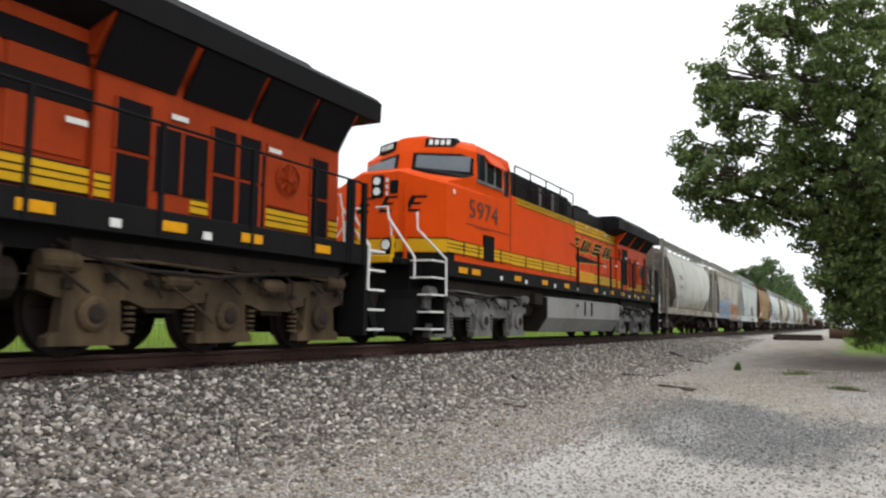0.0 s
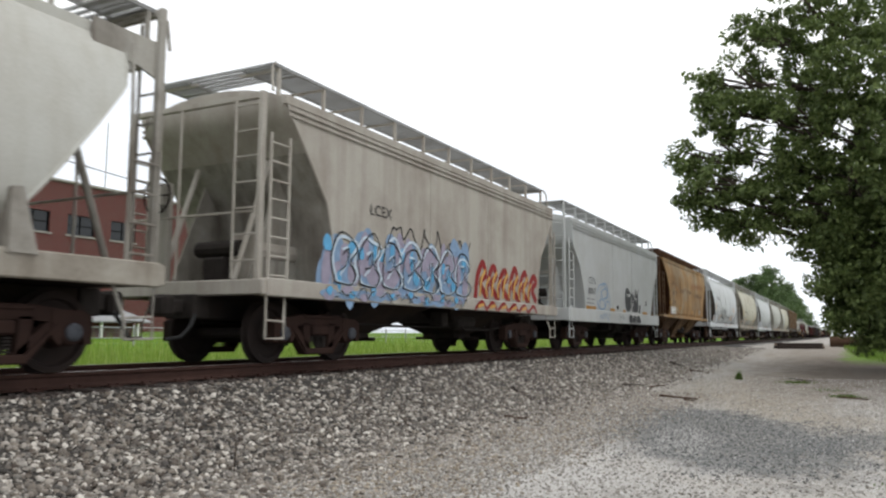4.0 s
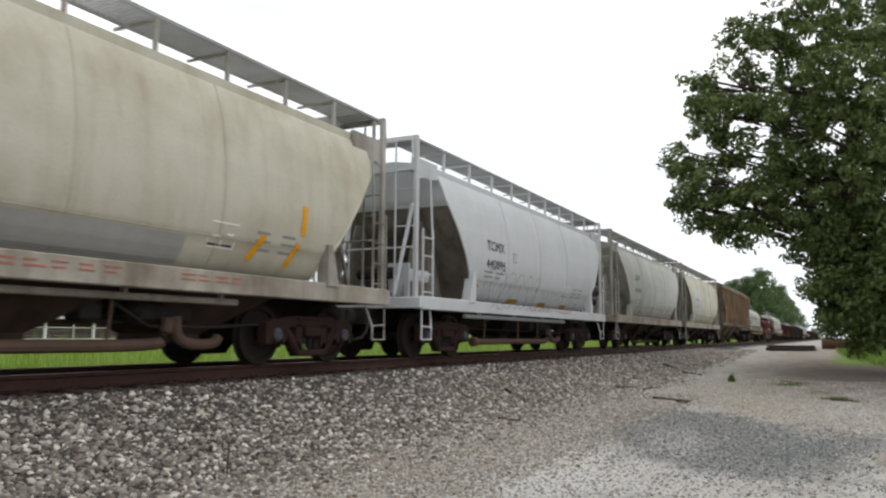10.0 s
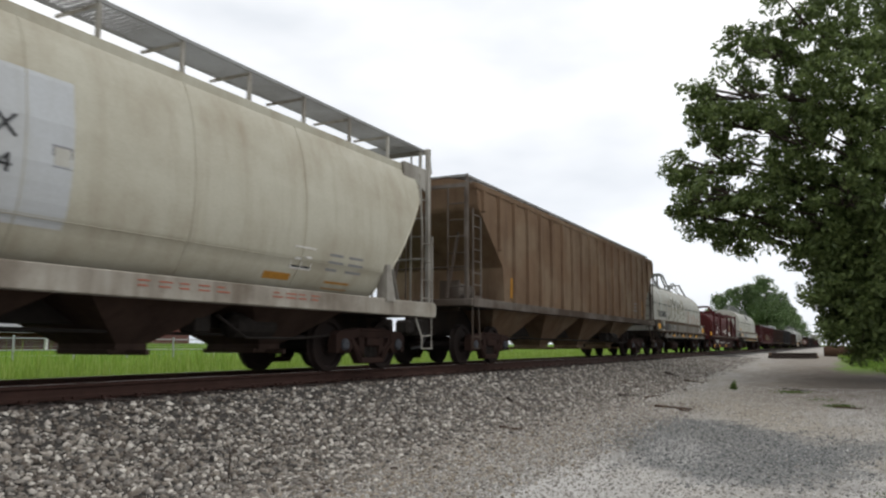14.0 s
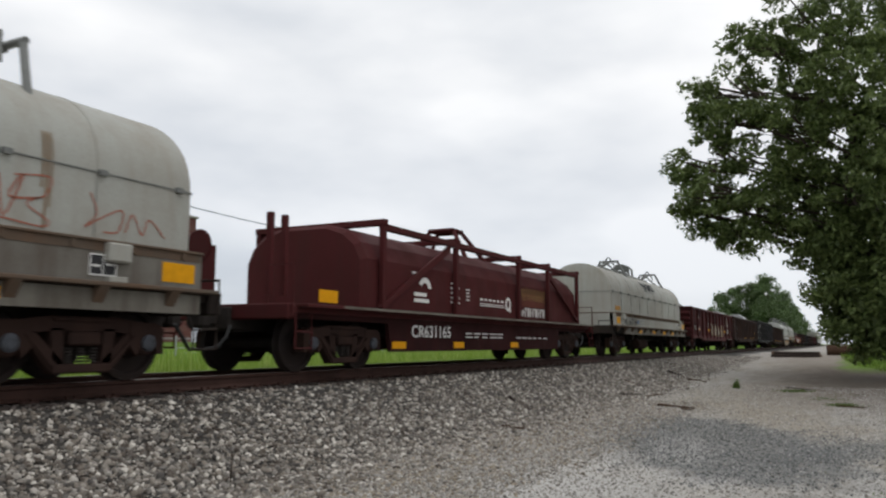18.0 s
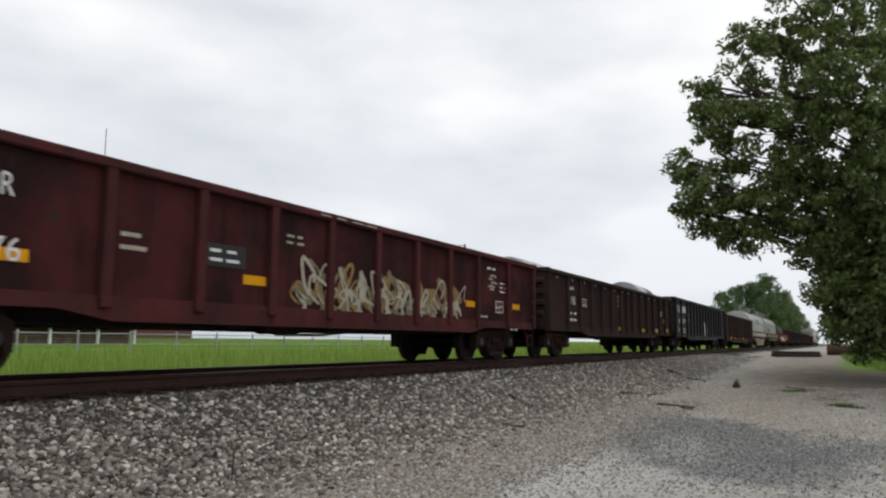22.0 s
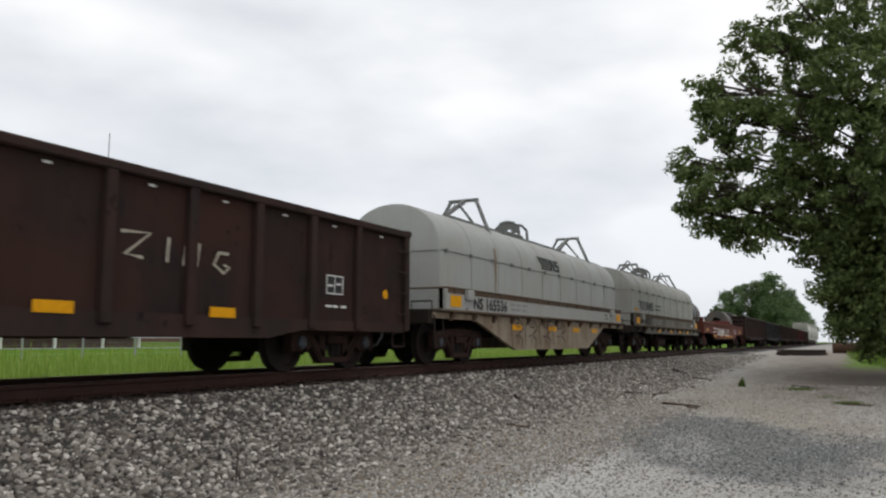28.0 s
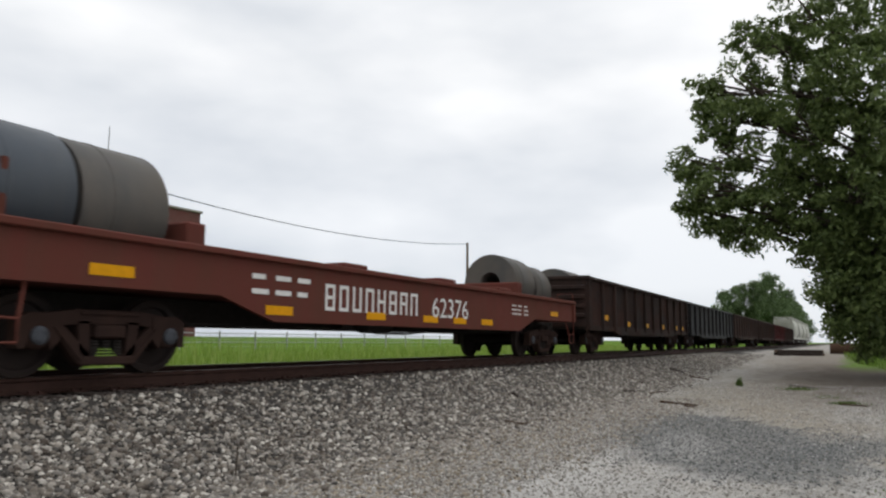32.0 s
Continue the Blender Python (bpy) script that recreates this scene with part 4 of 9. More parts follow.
TALL_INSET = [(1.50, 1.80), (2.32, 1.67), (3.52, 0.30), (3.62, 0.24), (4.2, 0.20)]

CAR_GREY = paint("pale_grey_paint", (0.48, 0.48, 0.44), (0.30, 0.26, 0.20), 0.35, 0.30, 10)
CAR_GREY2 = paint("grey_white_paint", (0.43, 0.43, 0.395), (0.26, 0.225, 0.17), 0.35, 0.35, 11, patch=(0.47, 0.475, 0.455))
CAR_TAN = paint("dirty_cream_paint", (0.46, 0.442, 0.358), (0.26, 0.21, 0.14), 0.45, 0.4, 12)
CAR_WHITE = paint("cool_white_paint", (0.49, 0.505, 0.515), (0.35, 0.33, 0.30), 0.25, 0.25, 13)
CAR_LCEX = paint("grimy_beige_paint", (0.4, 0.376, 0.328), (0.20, 0.16, 0.13), 0.55, 0.5, 14)
CAR_CEFX = paint("light_grey_paint", (0.448, 0.464, 0.456), (0.34, 0.32, 0.28), 0.3, 0.25, 15)
CAR_RUST = paint("rusted_ochre_paint", (0.34, 0.205, 0.09), (0.14, 0.07, 0.03), 0.65, 0.45, 16, 0.8, patch=(0.31, 0.25, 0.165), chips=(0.27, 0.085, 0.022))
RUST_POD = paint("rusted_hopper_sheet", (0.20, 0.125, 0.068), (0.045, 0.026, 0.018), 0.85, 0.7, 48, 0.85, patch=(0.10, 0.06, 0.035), spec=0.1)
POD_BROWN = paint("grimy_brown_hopper_sheet", (0.07, 0.046, 0.036), (0.03, 0.02, 0.017), 0.6, 0.6, 59, 0.8, spec=0.1)
RUST_DARK = paint("dark_rusted_end_sheet", (0.07, 0.03, 0.015), (0.025, 0.014, 0.01), 0.8, 0.6, 49, 0.85, spec=0.06, patch=(0.12, 0.055, 0.02))
OCHRE_PROF = [(1.36, 1.37), (1.5, 1.45), (1.9, 1.51), (2.6, 1.53), (3.3, 1.52), (3.7, 1.47), (3.95, 1.41)]
RUST_END = paint("rusted_brown_end", (0.105, 0.058, 0.035), (0.045, 0.027, 0.018), 0.8, 0.7, 18, 0.85, patch=(0.17, 0.10, 0.05))
CAR_BROWN = paint("faded_brown_paint", (0.175, 0.113, 0.068), (0.085, 0.05, 0.031), 0.5, 0.7, 17, 0.8, patch=(0.215, 0.157, 0.103))
BROWN_END = paint("grimy_brown_end", (0.075, 0.056, 0.044), (0.05, 0.036, 0.028), 0.5, 0.5, 27, 0.8, patch=(0.17, 0.15, 0.13), spec=0.1)

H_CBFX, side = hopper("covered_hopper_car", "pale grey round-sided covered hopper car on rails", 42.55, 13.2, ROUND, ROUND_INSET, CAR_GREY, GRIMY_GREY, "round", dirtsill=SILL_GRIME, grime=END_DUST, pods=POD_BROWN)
SIDE_ROUND = side
H_LCEX, SIDE_FLAT = hopper("covered_hopper_car", "grimy beige covered hopper car with blue and red graffiti", 57.2, 12.3, FLAT, CURVE_INSET, CAR_LCEX, CAR_LCEX, "flat", 2, grime=END_DUST)
H_CEFX, _ = hopper("covered_hopper_car", "light grey covered hopper car with black and white graffiti", 70.6, 12.1, FLAT, FLAT_INSET, CAR_CEFX, CAR_CEFX, "flat", 2, sill=(0.86, 1.26))
H_NCUX, SIDE_RUST = hopper("covered_hopper_car", "heavily rusted ochre covered hopper car", 83.9, 12.2, OCHRE_PROF, CURVE_INSET, CAR_RUST, RUST_END, "rust", 3, sill=(1.26, 1.39), grime=RUST_DARK, pods=RUST_POD)
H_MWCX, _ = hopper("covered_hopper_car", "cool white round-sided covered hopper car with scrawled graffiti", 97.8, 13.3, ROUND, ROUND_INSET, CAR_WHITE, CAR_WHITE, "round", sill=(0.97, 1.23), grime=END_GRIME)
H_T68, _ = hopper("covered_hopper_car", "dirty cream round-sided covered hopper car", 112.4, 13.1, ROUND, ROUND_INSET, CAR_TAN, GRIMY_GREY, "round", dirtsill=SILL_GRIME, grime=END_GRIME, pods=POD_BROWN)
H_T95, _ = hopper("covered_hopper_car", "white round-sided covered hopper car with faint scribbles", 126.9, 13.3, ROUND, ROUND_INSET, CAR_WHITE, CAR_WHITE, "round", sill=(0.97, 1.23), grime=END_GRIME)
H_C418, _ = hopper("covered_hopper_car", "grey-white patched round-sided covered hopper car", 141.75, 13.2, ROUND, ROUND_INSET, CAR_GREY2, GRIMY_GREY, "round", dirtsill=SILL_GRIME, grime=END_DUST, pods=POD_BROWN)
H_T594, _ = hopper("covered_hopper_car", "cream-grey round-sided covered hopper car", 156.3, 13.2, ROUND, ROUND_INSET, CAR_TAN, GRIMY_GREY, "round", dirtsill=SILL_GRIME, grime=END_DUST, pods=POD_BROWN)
H_BROWN, _ = hopper("covered_hopper_car", "faded brown ribbed covered hopper car, long and tall", 174.2, 18.9, TALL, TALL_INSET, CAR_BROWN, BROWN_END, "ribs", 4, sill=(1.30, 1.50), dirtsill=BROWN_END)

PIPE_RUST = paint("rust_brown_pipe", (0.10, 0.066, 0.05), (0.04, 0.026, 0.02), 0.5, 0.3, 53, 0.8, spec=0.1)
for car, pale in ((H_MWCX, CAR_WHITE), (H_T68, SILL_GRIME), (H_T95, CAR_WHITE)):
    bm = bmesh.new()
    tube(bm, [(-4.2, -1.24, 0.90), (2.9, -1.24, 0.90)], 0.045, 8)
    for q in (-3.4, -1.2, 1.0, 2.6):
        box(bm, q - 0.03, q + 0.03, -1.27, -1.21, 0.86, 1.02)
    part("outlet_pipe", bm, pale, car, "pale side pipe hung under the sill")
    bm = bmesh.new()
    tube(bm, smooth_line([(-3.4, -1.1, 0.32), (-1.0, -1.1, 0.32), (1.4, -1.1, 0.32), (1.75, -1.1, 0.42), (1.82, -1.1, 0.66)], 4), 0.075, 9)
    tube(bm, smooth_line([(1.94, -1.1, 0.68), (1.98, -1.1, 0.44), (2.2, -1.1, 0.33), (2.6, -1.1, 0.33), (2.72, -1.1, 0.42)], 4), 0.075, 9)
    lathe(bm, [(0.09, -3.5), (0.115, -3.45), (0.115, -3.3), (0.08, -3.25)], "x", 10, (0, -1.1, 0.32))
    for q in (-2.8, -0.6, 0.9):
        tube(bm, [(q, -1.1, 0.34), (q + 0.05, -1.1, 0.88)], 0.022, 5)
    part("outlet_pipe", bm, PIPE_RUST, car, "thick rust-brown pipe with bends")
bm = bmesh.new()
tube(bm, smooth_line([(-2.3, -0.95, 0.62), (-2.28, -0.95, 0.42), (-2.05, -0.95, 0.27), (-1.6, -0.95, 0.25), (2.9, -0.95, 0.25)], 4), 0.05, 8)
for q in (-0.9, 1.3):
    tube(bm, [(q, -0.95, 0.25), (q, -0.95, 0.95)], 0.02, 5)
part("outlet_pipe", bm, BRAKE, H_C418, "dark thin pipe under the hoppers")


# ---- diesel locomotives ----
ORANGE = paint("orange_loco_paint", (0.66, 0.066, 0.003), (0.25, 0.04, 0.008), 0.22, 0.16, 20, 0.5, spec=0.06)
ORANGE_OLD = paint("dull_orange_loco_paint", (0.36, 0.042, 0.006), (0.10, 0.022, 0.01), 0.35, 0.3, 26, 0.6, spec=0.1)
STRIPE = paint("yellow_stripe_paint", (0.66, 0.37, 0.010), (0.22, 0.12, 0.015), 0.16, 0.12, 21, 0.5, spec=0.08)
LBLACK = paint("black_loco_paint", (0.0065, 0.0065, 0.0072), (0.02, 0.017, 0.0155), 0.35, 0.2, 22, 0.6, spec=0.07)
SCREEN = plain("black_radiator_screen", (0.010, 0.009, 0.010), 0.8, 0, 0.4, 60, 0.05)
SILVER = paint("silver_truck_paint", (0.20, 0.196, 0.19), (0.045, 0.038, 0.032), 0.7, 0.6, 23, 0.65, spec=0.15)
TANCAST = paint("dust_tan_truck", (0.105, 0.072, 0.042), (0.022, 0.017, 0.013), 0.85, 0.7, 24, 0.85, spec=0.1)
TANKGREY = paint("grey_fuel_tank_paint", (0.27, 0.27, 0.262), (0.14, 0.118, 0.098), 0.35, 0.4, 25, 0.6)
HANDRAIL = plain("white_handrail_paint", (0.70, 0.70, 0.67), 0.5, 0, 0.2)
NUMBER = plain("dark_brown_number_paint", (0.06, 0.035, 0.03), 0.6)
LENS = plain("headlight_lens", (0.75, 0.77, 0.78), 0.1, 0, 0.1)


WSGLASS = plain("grey_windscreen_glass", (0.13, 0.15, 0.17), 0.12, 0.0, 0.3, 3)


def loco_truck(mat, loco, x):
    t = part("truck", box(bmesh.new(), x - 2.6, x + 2.6, -0.85, 0.85, 0.55, 0.80, 0.03), BLACK, loco)
    for s in (-1, 1):
        bm = bmesh.new()
        y0, y1 = s * 1.08, s * 1.22
        top = [(x - 2.78, 0.74), (x - 2.78, 1.0), (x - 2.1, 1.07), (x - 1.5, 1.04), (x - 1.15, 0.96), (x - 0.7, 0.96), (x - 0.35, 1.06), (x + 0.35, 1.06), (x + 0.7, 0.96), (x + 1.15, 0.96), (x + 1.5, 1.04), (x + 2.1, 1.07), (x + 2.78, 1.0), (x + 2.78, 0.74)]
        low = [(x + 2.5, 0.66), (x + 1.6, 0.66), (x + 1.35, 0.58), (x + 0.75, 0.58), (x + 0.5, 0.66), (x - 0.5, 0.66), (x - 0.75, 0.58), (x - 1.35, 0.58), (x - 1.6, 0.66), (x - 2.5, 0.66)]
        prism(bm, top + low, "y", y0, y1)
        for a in (-2.1, 0.0, 2.1):
            c = x + a
            prism(bm, [(c - 0.36, 0.80), (c + 0.36, 0.80), (c + 0.40, 0.30), (c + 0.52, 0.24), (c + 0.52, 0.14), (c - 0.52, 0.14), (c - 0.52, 0.24), (c - 0.40, 0.30)], "y", y0 + s * 0.01, y1 + s * 0.03)
            lathe(bm, [(0.20, s * 1.24), (0.20, s * 1.30), (0.16, s * 1.33)], "y", 14, (c, 0, 0.50))
        bmesh.ops.recalc_face_normals(bm, faces=bm.faces)
        part("side_frame", bm, mat, t)
        bm = bmesh.new()
        for a in (-2.1, 0.0, 2.1):
            for d in (-0.52, 0.52):
                if abs(a + d) > 2.55:
                    continue
                for q in range(5):
                    lathe(bm, [(0.075, 0.28 + q * 0.07), (0.075, 0.315 + q * 0.07)], "z", 9, (x + a + d * 1.1, s * 1.16, 0))
        pieces("coil_spring", bm, mat, t, "", False, 0.05)
        bm = bmesh.new()
        for a in (-2.55, -0.9, 0.9, 2.45):
            lathe(bm, [(0.10, x + a - 0.24), (0.125, x + a - 0.2), (0.125, x + a + 0.2), (0.10, x + a + 0.24)], "x", 12, (0, s * 1.24, 1.06 if abs(a) > 2 else 0.93))
        pieces("brake_cylinder", bm, mat, t)
        bm = bmesh.new()
        for a in (-2.1, 0.0, 2.1):
            lathe(bm, [(0.11, s * 1.33), (0.11, s * 1.345), (0.07, s * 1.36)], "y", 12, (x + a, 0, 0.50))
        pieces("axle_cover", bm, BLACK, t)
        bm = bmesh.new()
        tube(bm, [(x - 2.5, s * 1.3, 1.10), (x - 1.4, s * 1.32, 1.13), (x + 0.2, s * 1.3, 1.08), (x + 1.4, s * 1.32, 1.14), (x + 2.5, s * 1.3, 1.08)], 0.022, 6)
        tube(bm, [(x - 1.2, s * 1.32, 0.95), (x - 0.6, s * 1.34, 0.60), (x - 0.3, s * 1.32, 0.40)], 0.018, 5)
        tube(bm, [(x + 1.0, s * 1.32, 0.97), (x + 1.35, s * 1.34, 0.60), (x + 1.6, s * 1.32, 0.38)], 0.018, 5)
        pieces("sand_pipe", bm, mat, t)
        # hoses, brackets and pins that hang over the frame
        rnd = random.Random(7 if s > 0 else 8)
        bm = bmesh.new()
        for i in range(9):
            a = -2.6 + i * 0.62
            tube(bm, [(x + a, s * 1.2, 1.22), (x + a + rnd.uniform(-0.1, 0.2), s * 1.34, 1.0), (x + a + rnd.uniform(0.1, 0.4), s * 1.33, rnd.uniform(0.70, 0.9))], 0.02, 5)
            b = x + a + rnd.uniform(-0.1, 0.2)
            z = rnd.uniform(0.74, 0.98)
            box(bm, b, b + rnd.uniform(0.08, 0.22), min(s * 1.2, s * 1.29), max(s * 1.2, s * 1.29), z, z + rnd.uniform(0.05, 0.12), 0.01)
        tube(bm, [(x - 2.4, s * 1.3, 1.16), (x - 1.5, s * 1.36, 1.02), (x - 0.3, s * 1.36, 1.0), (x + 0.9, s * 1.36, 1.12), (x + 2.2, s * 1.3, 1.17)], 0.028, 6)
        pieces("brake_hose", bm, BLACK, t)
        bm = bmesh.new()
        for a in (-1.05, 1.05):
            prism(bm, [(x + a - 0.34, 0.78), (x + a + 0.34, 0.78), (x + a + 0.22, 0.52), (x + a - 0.22, 0.52)], "y", s * 1.10, s * 1.16)
        pieces("frame_web", bm, BLACK, t)
    for a in (-2.1, 0.0, 2.1):
        w = part("wheelset", wheelset_mesh(0.533), WHEEL, t, "dark steel wheels on an axle", True)
        w.location = (x + a, 0, 0.533)


def locomotive(x, label, truckmat, orange, lead):
    loco = car_thing("diesel_locomotive", label, "locomotive", x)
    P = lambda name, bm, mat, lab="", sm=False: part(name, bm, mat, loco, lab, sm)
    # frame and tank
    bm = bmesh.new()
    for s in (-1, 1):
        box(bm, -10.05, 10.15, min(s * 1.42, s * 1.52), max(s * 1.42, s * 1.52), 1.40, 1.74, 0.012)
    box(bm, -10.05, 10.15, -1.42, 1.42, 1.66, 1.72)
    box(bm, -9.9, 10.0, -0.55, 0.55, 1.0, 1.66)
    box(bm, -9.8, 9.9, -1.18, 1.18, 1.16, 1.68)
    P("deck_frame", bm, LBLACK)
    bm = bmesh.new()
    prism(bm, [(-1.40, 1.20), (-1.48, 1.16), (-1.48, 0.62), (-1.20, 0.22), (1.20, 0.22), (1.48, 0.62), (1.48, 1.16), (1.40, 1.20)], "x", -3.9, 3.66)
    tank = P("fuel_tank", bm, TANKGREY)
    for a, b in ((-3.97, -3.90), (3.66, 3.73)):
        bm = bmesh.new()
        prism(bm, [(-1.38, 1.19), (-1.465, 1.15), (-1.465, 0.63), (-1.19, 0.235), (1.19, 0.235), (1.465, 0.63), (1.465, 1.15), (1.38, 1.19)], "x", a, b)
        part("tank_end", bm, BLACK, tank, "grimy black end plate of the tank")
    bm = bmesh.new()
    for q in (-0.55, 0.15):
        box(bm, q, q + 0.05, -1.52, -1.46, 0.72, 1.14)
    box(bm, -1.35, -1.15, -1.5, -1.46, 0.98, 1.06)
    pieces("tank_gauge", bm, BLACK, tank)
    bm = bmesh.new()
    lathe(bm, [(0.2, -4.9), (0.24, -4.85), (0.24, -4.25), (0.2, -4.2)], "x", 12, (0, -0.95, 0.85))
    box(bm, -4.75, -4.2, -1.45, -1.0, 0.95, 1.25, 0.02)
    lathe(bm, [(0.2, 3.85), (0.24, 3.88), (0.24, 4.1), (0.2, 4.12)], "x", 12, (0, -0.95, 0.85))
    pieces("air_tank", bm, BLACK, loco)
    for q in (-7.65, 7.05):
        loco_truck(truckmat, loco, q)
    # pilots, steps
    for k in (-1, 1):
        bm = bmesh.new()
        prism(bm, [(k * 10.5, 1.1), (k * 10.70, 1.1), (k * 10.72, 0.9), (k * 11.02, 0.25), (k * 10.9, 0.16), (k * 10.55, 0.75), (k * 10.5, 0.8)], "y", -1.2, 1.2)
        box(bm, min(k * 9.95, k * 10.55), max(k * 9.95, k * 10.55), -0.95, 0.95, 1.0, 1.6)
        P("plow", bm, LBLACK)
        bm = bmesh.new()
        box(bm, min(k * 10.05, k * 10.98), max(k * 10.05, k * 10.98), -0.98, 0.98, 1.58, 1.72, 0.02)
        P("end_platform", bm, LBLACK)
        bm = bmesh.new()
        box(bm, min(k * 10.90, k * 11.03), max(k * 10.90, k * 11.03), -0.78, 0.78, 1.62, 1.78, 0.015)
        for q in (-0.78, 0.74):
            box(bm, min(k * 10.92, k * 10.97), max(k * 10.92, k * 10.97), q, q + 0.05, 1.78, 2.16)
        part("chain_bracket", bm, STRIPE, loco, "dirty yellow platform edge")
        for s in (-1, 1):
            y0, y1 = min(s * 0.98, s * 1.52), max(s * 0.98, s * 1.52)
            bm = bmesh.new()
            box(bm, min(k * 10.02, k * 10.14), max(k * 10.02, k * 10.14), y0, y1, 0.22, 1.74)
            box(bm, min(k * 10.14, k * 10.66), max(k * 10.14, k * 10.66), min(s * 0.96, s * 1.0), max(s * 0.96, s * 1.0), 0.22, 1.70)
            for z in (0.30, 0.64, 0.98, 1.32):
                box(bm, min(k * 10.14, k * 10.66), max(k * 10.14, k * 10.66), min(s * 1.0, s * 1.5), max(s * 1.0, s * 1.5), z, z + 0.03)
            st = P("step_well", bm, LBLACK)
            bm = bmesh.new()
            for z in (0.30, 0.64, 0.98, 1.32, 1.66):
                box(bm, min(k * 10.14, k * 10.68), max(k * 10.14, k * 10.68), min(s * 1.5, s * 1.515), max(s * 1.5, s * 1.515), z - 0.003, z + 0.033)
                box(bm, min(k * 10.66, k * 10.68), max(k * 10.66, k * 10.68), min(s * 1.02, s * 1.5), max(s * 1.02, s * 1.5), z - 0.003, z + 0.033)
            pieces("step_edge", bm, HANDRAIL, st, "white painted step edge")
            bm = bmesh.new()
            tube(bm, [(k * 10.40, s * 1.0, 2.70), (k * 10.40, s * 1.02, 2.34), (k * 10.12, s * 1.54, 1.74), (k * 10.10, s * 1.54, 0.98)], 0.026, 7)
            tube(bm, [(k * 10.72, s * 0.2, 2.79), (k * 10.72, s * 0.48, 2.79), (k * 10.72, s * 0.52, 2.55), (k * 10.68, s * 1.12, 1.74), (k * 10.68, s * 1.12, 1.3)], 0.026, 7)
            tube(bm, [(k * 10.70, s * 0.55, 2.5), (k * 10.70, s * 0.62, 1.74)], 0.022, 6)
            pieces("handrail", bm, HANDRAIL, loco, "white bent handrail", False, 0.004)
        coupler(loco, k * 10.75, k)
    # nose and cab: bowed nose, upright windscreens, rounded roof
    bm = bmesh.new()

    def ring(xs, ys, zs, xc, yc, zc, zr, wr):
        return [(xs, -ys, zs), (xc, -yc, zc), (xc, yc, zc), (xs, ys, zs), (-6.55, wr, zr), (-6.55, -wr, zr)]
    loft(bm, [ring(-9.97, 1.46, 1.74, -10.38, 0.5, 1.74, 1.74, 1.46), ring(-9.97, 1.46, 2.3, -10.38, 0.5, 2.3, 2.3, 1.46), ring(-9.95, 1.46, 3.32, -10.31, 0.5, 3.60, 3.40, 1.46), ring(-9.90, 1.42, 3.39, -10.22, 0.46, 3.68, 3.60, 1.46), ring(-8.62, 1.46, 3.72, -9.25, 0.25, 3.88, 3.80, 1.46), ring(-8.58, 1.44, 4.28, -9.14, 0.25, 4.32, 4.28, 1.44), ring(-8.34, 1.38, 4.46, -9.02, 0.28, 4.64, 4.46, 1.38), ring(-8.1, 1.14, 4.61, -8.8, 0.25, 4.73, 4.61, 1.14), ring(-7.7, 0.5, 4.72, -8.3, 0.2, 4.76, 4.72, 0.5)])
    cab = P("cab", bm, orange)
    sd = lambda z: -1.478
    bm = bmesh.new()
    for s in (-1, 1):
        box(bm, -8.50, -8.12, s * 1.452 - 0.035, s * 1.452 + 0.035, 3.66, 4.28, 0.02)
        box(bm, -8.06, -7.62, s * 1.452 - 0.035, s * 1.452 + 0.035, 3.66, 4.14, 0.02)
        box(bm, -7.56, -7.14, s * 1.452 - 0.035, s * 1.452 + 0.035, 3.66, 4.14, 0.02)
        box(bm, -6.98, -6.68, s * 1.452 - 0.033, s * 1.452 + 0.033, 3.52, 4.22, 0.03)
    pieces("side_window", bm, GLASS_D, cab, "dark glass in the orange cab")
    bm = bmesh.new()
    for s in (-1, 1):
        for a, b, z0, z1 in ((-8.55, -7.10, 3.60, 3.66), (-8.12, -8.06, 3.66, 4.14), (-7.62, -7.56, 3.66, 4.14)):
            box(bm, a, b, min(s * 1.45, s * 1.495), max(s * 1.45, s * 1.495), z0, z1)
    pieces("window_frame", bm, SILVER, cab)
    bm = bmesh.new()
    for s in (-1, 1):
        v = [(-8.2, 4.36, 1.42), (-7.1, 4.36, 1.42), (-7.1, 4.10, 1.60), (-8.0, 4.10, 1.60)]
        a = [bm.verts.new((q[0], s * q[2], q[1])) for q in v]
        b = [bm.verts.new((q[0], s * (q[2] - 0.02), q[1] - 0.02)) for q in v]
        bm.faces.new(a)
        bm.faces.new(b[::-1])
        for i in range(4):
            bm.faces.new((a[i], b[i], b[(i + 1) % 4], a[(i + 1) % 4]))
    pieces("window_awning", bm, orange, cab)
    # windscreens with black surrounds and an anti-glare panel before them
    for nm, mt, lo, hi, ea, out in (("screen_surround", LBLACK, 0.20, 1.42, 0.06, 0.010), ("windscreen", WSGLASS, 0.28, 1.36, 0.0, 0.022)):
        bm = bmesh.new()
        for s in (-1, 1):
            fx = lambda y, z: -9.25 + (y - 0.25) * 0.52 + (z - 3.88) * 0.2
            q = [(lo, 3.90 - ea), (hi, 3.80 - ea), (hi, 4.17 + ea), (lo, 4.19 + ea)]
            a = [bm.verts.new((fx(y, z) - out, s * y, z)) for y, z in q]
            b = [bm.verts.new((fx(y, z) + 0.1, s * y, z)) for y, z in q]
            bm.faces.new(a)
            for i in range(4):
                bm.faces.new((a[i], a[(i + 1) % 4], b[(i + 1) % 4], b[i]))
        pieces(nm, bm, mt, cab, "", False, 0.001)
    bm = bmesh.new()
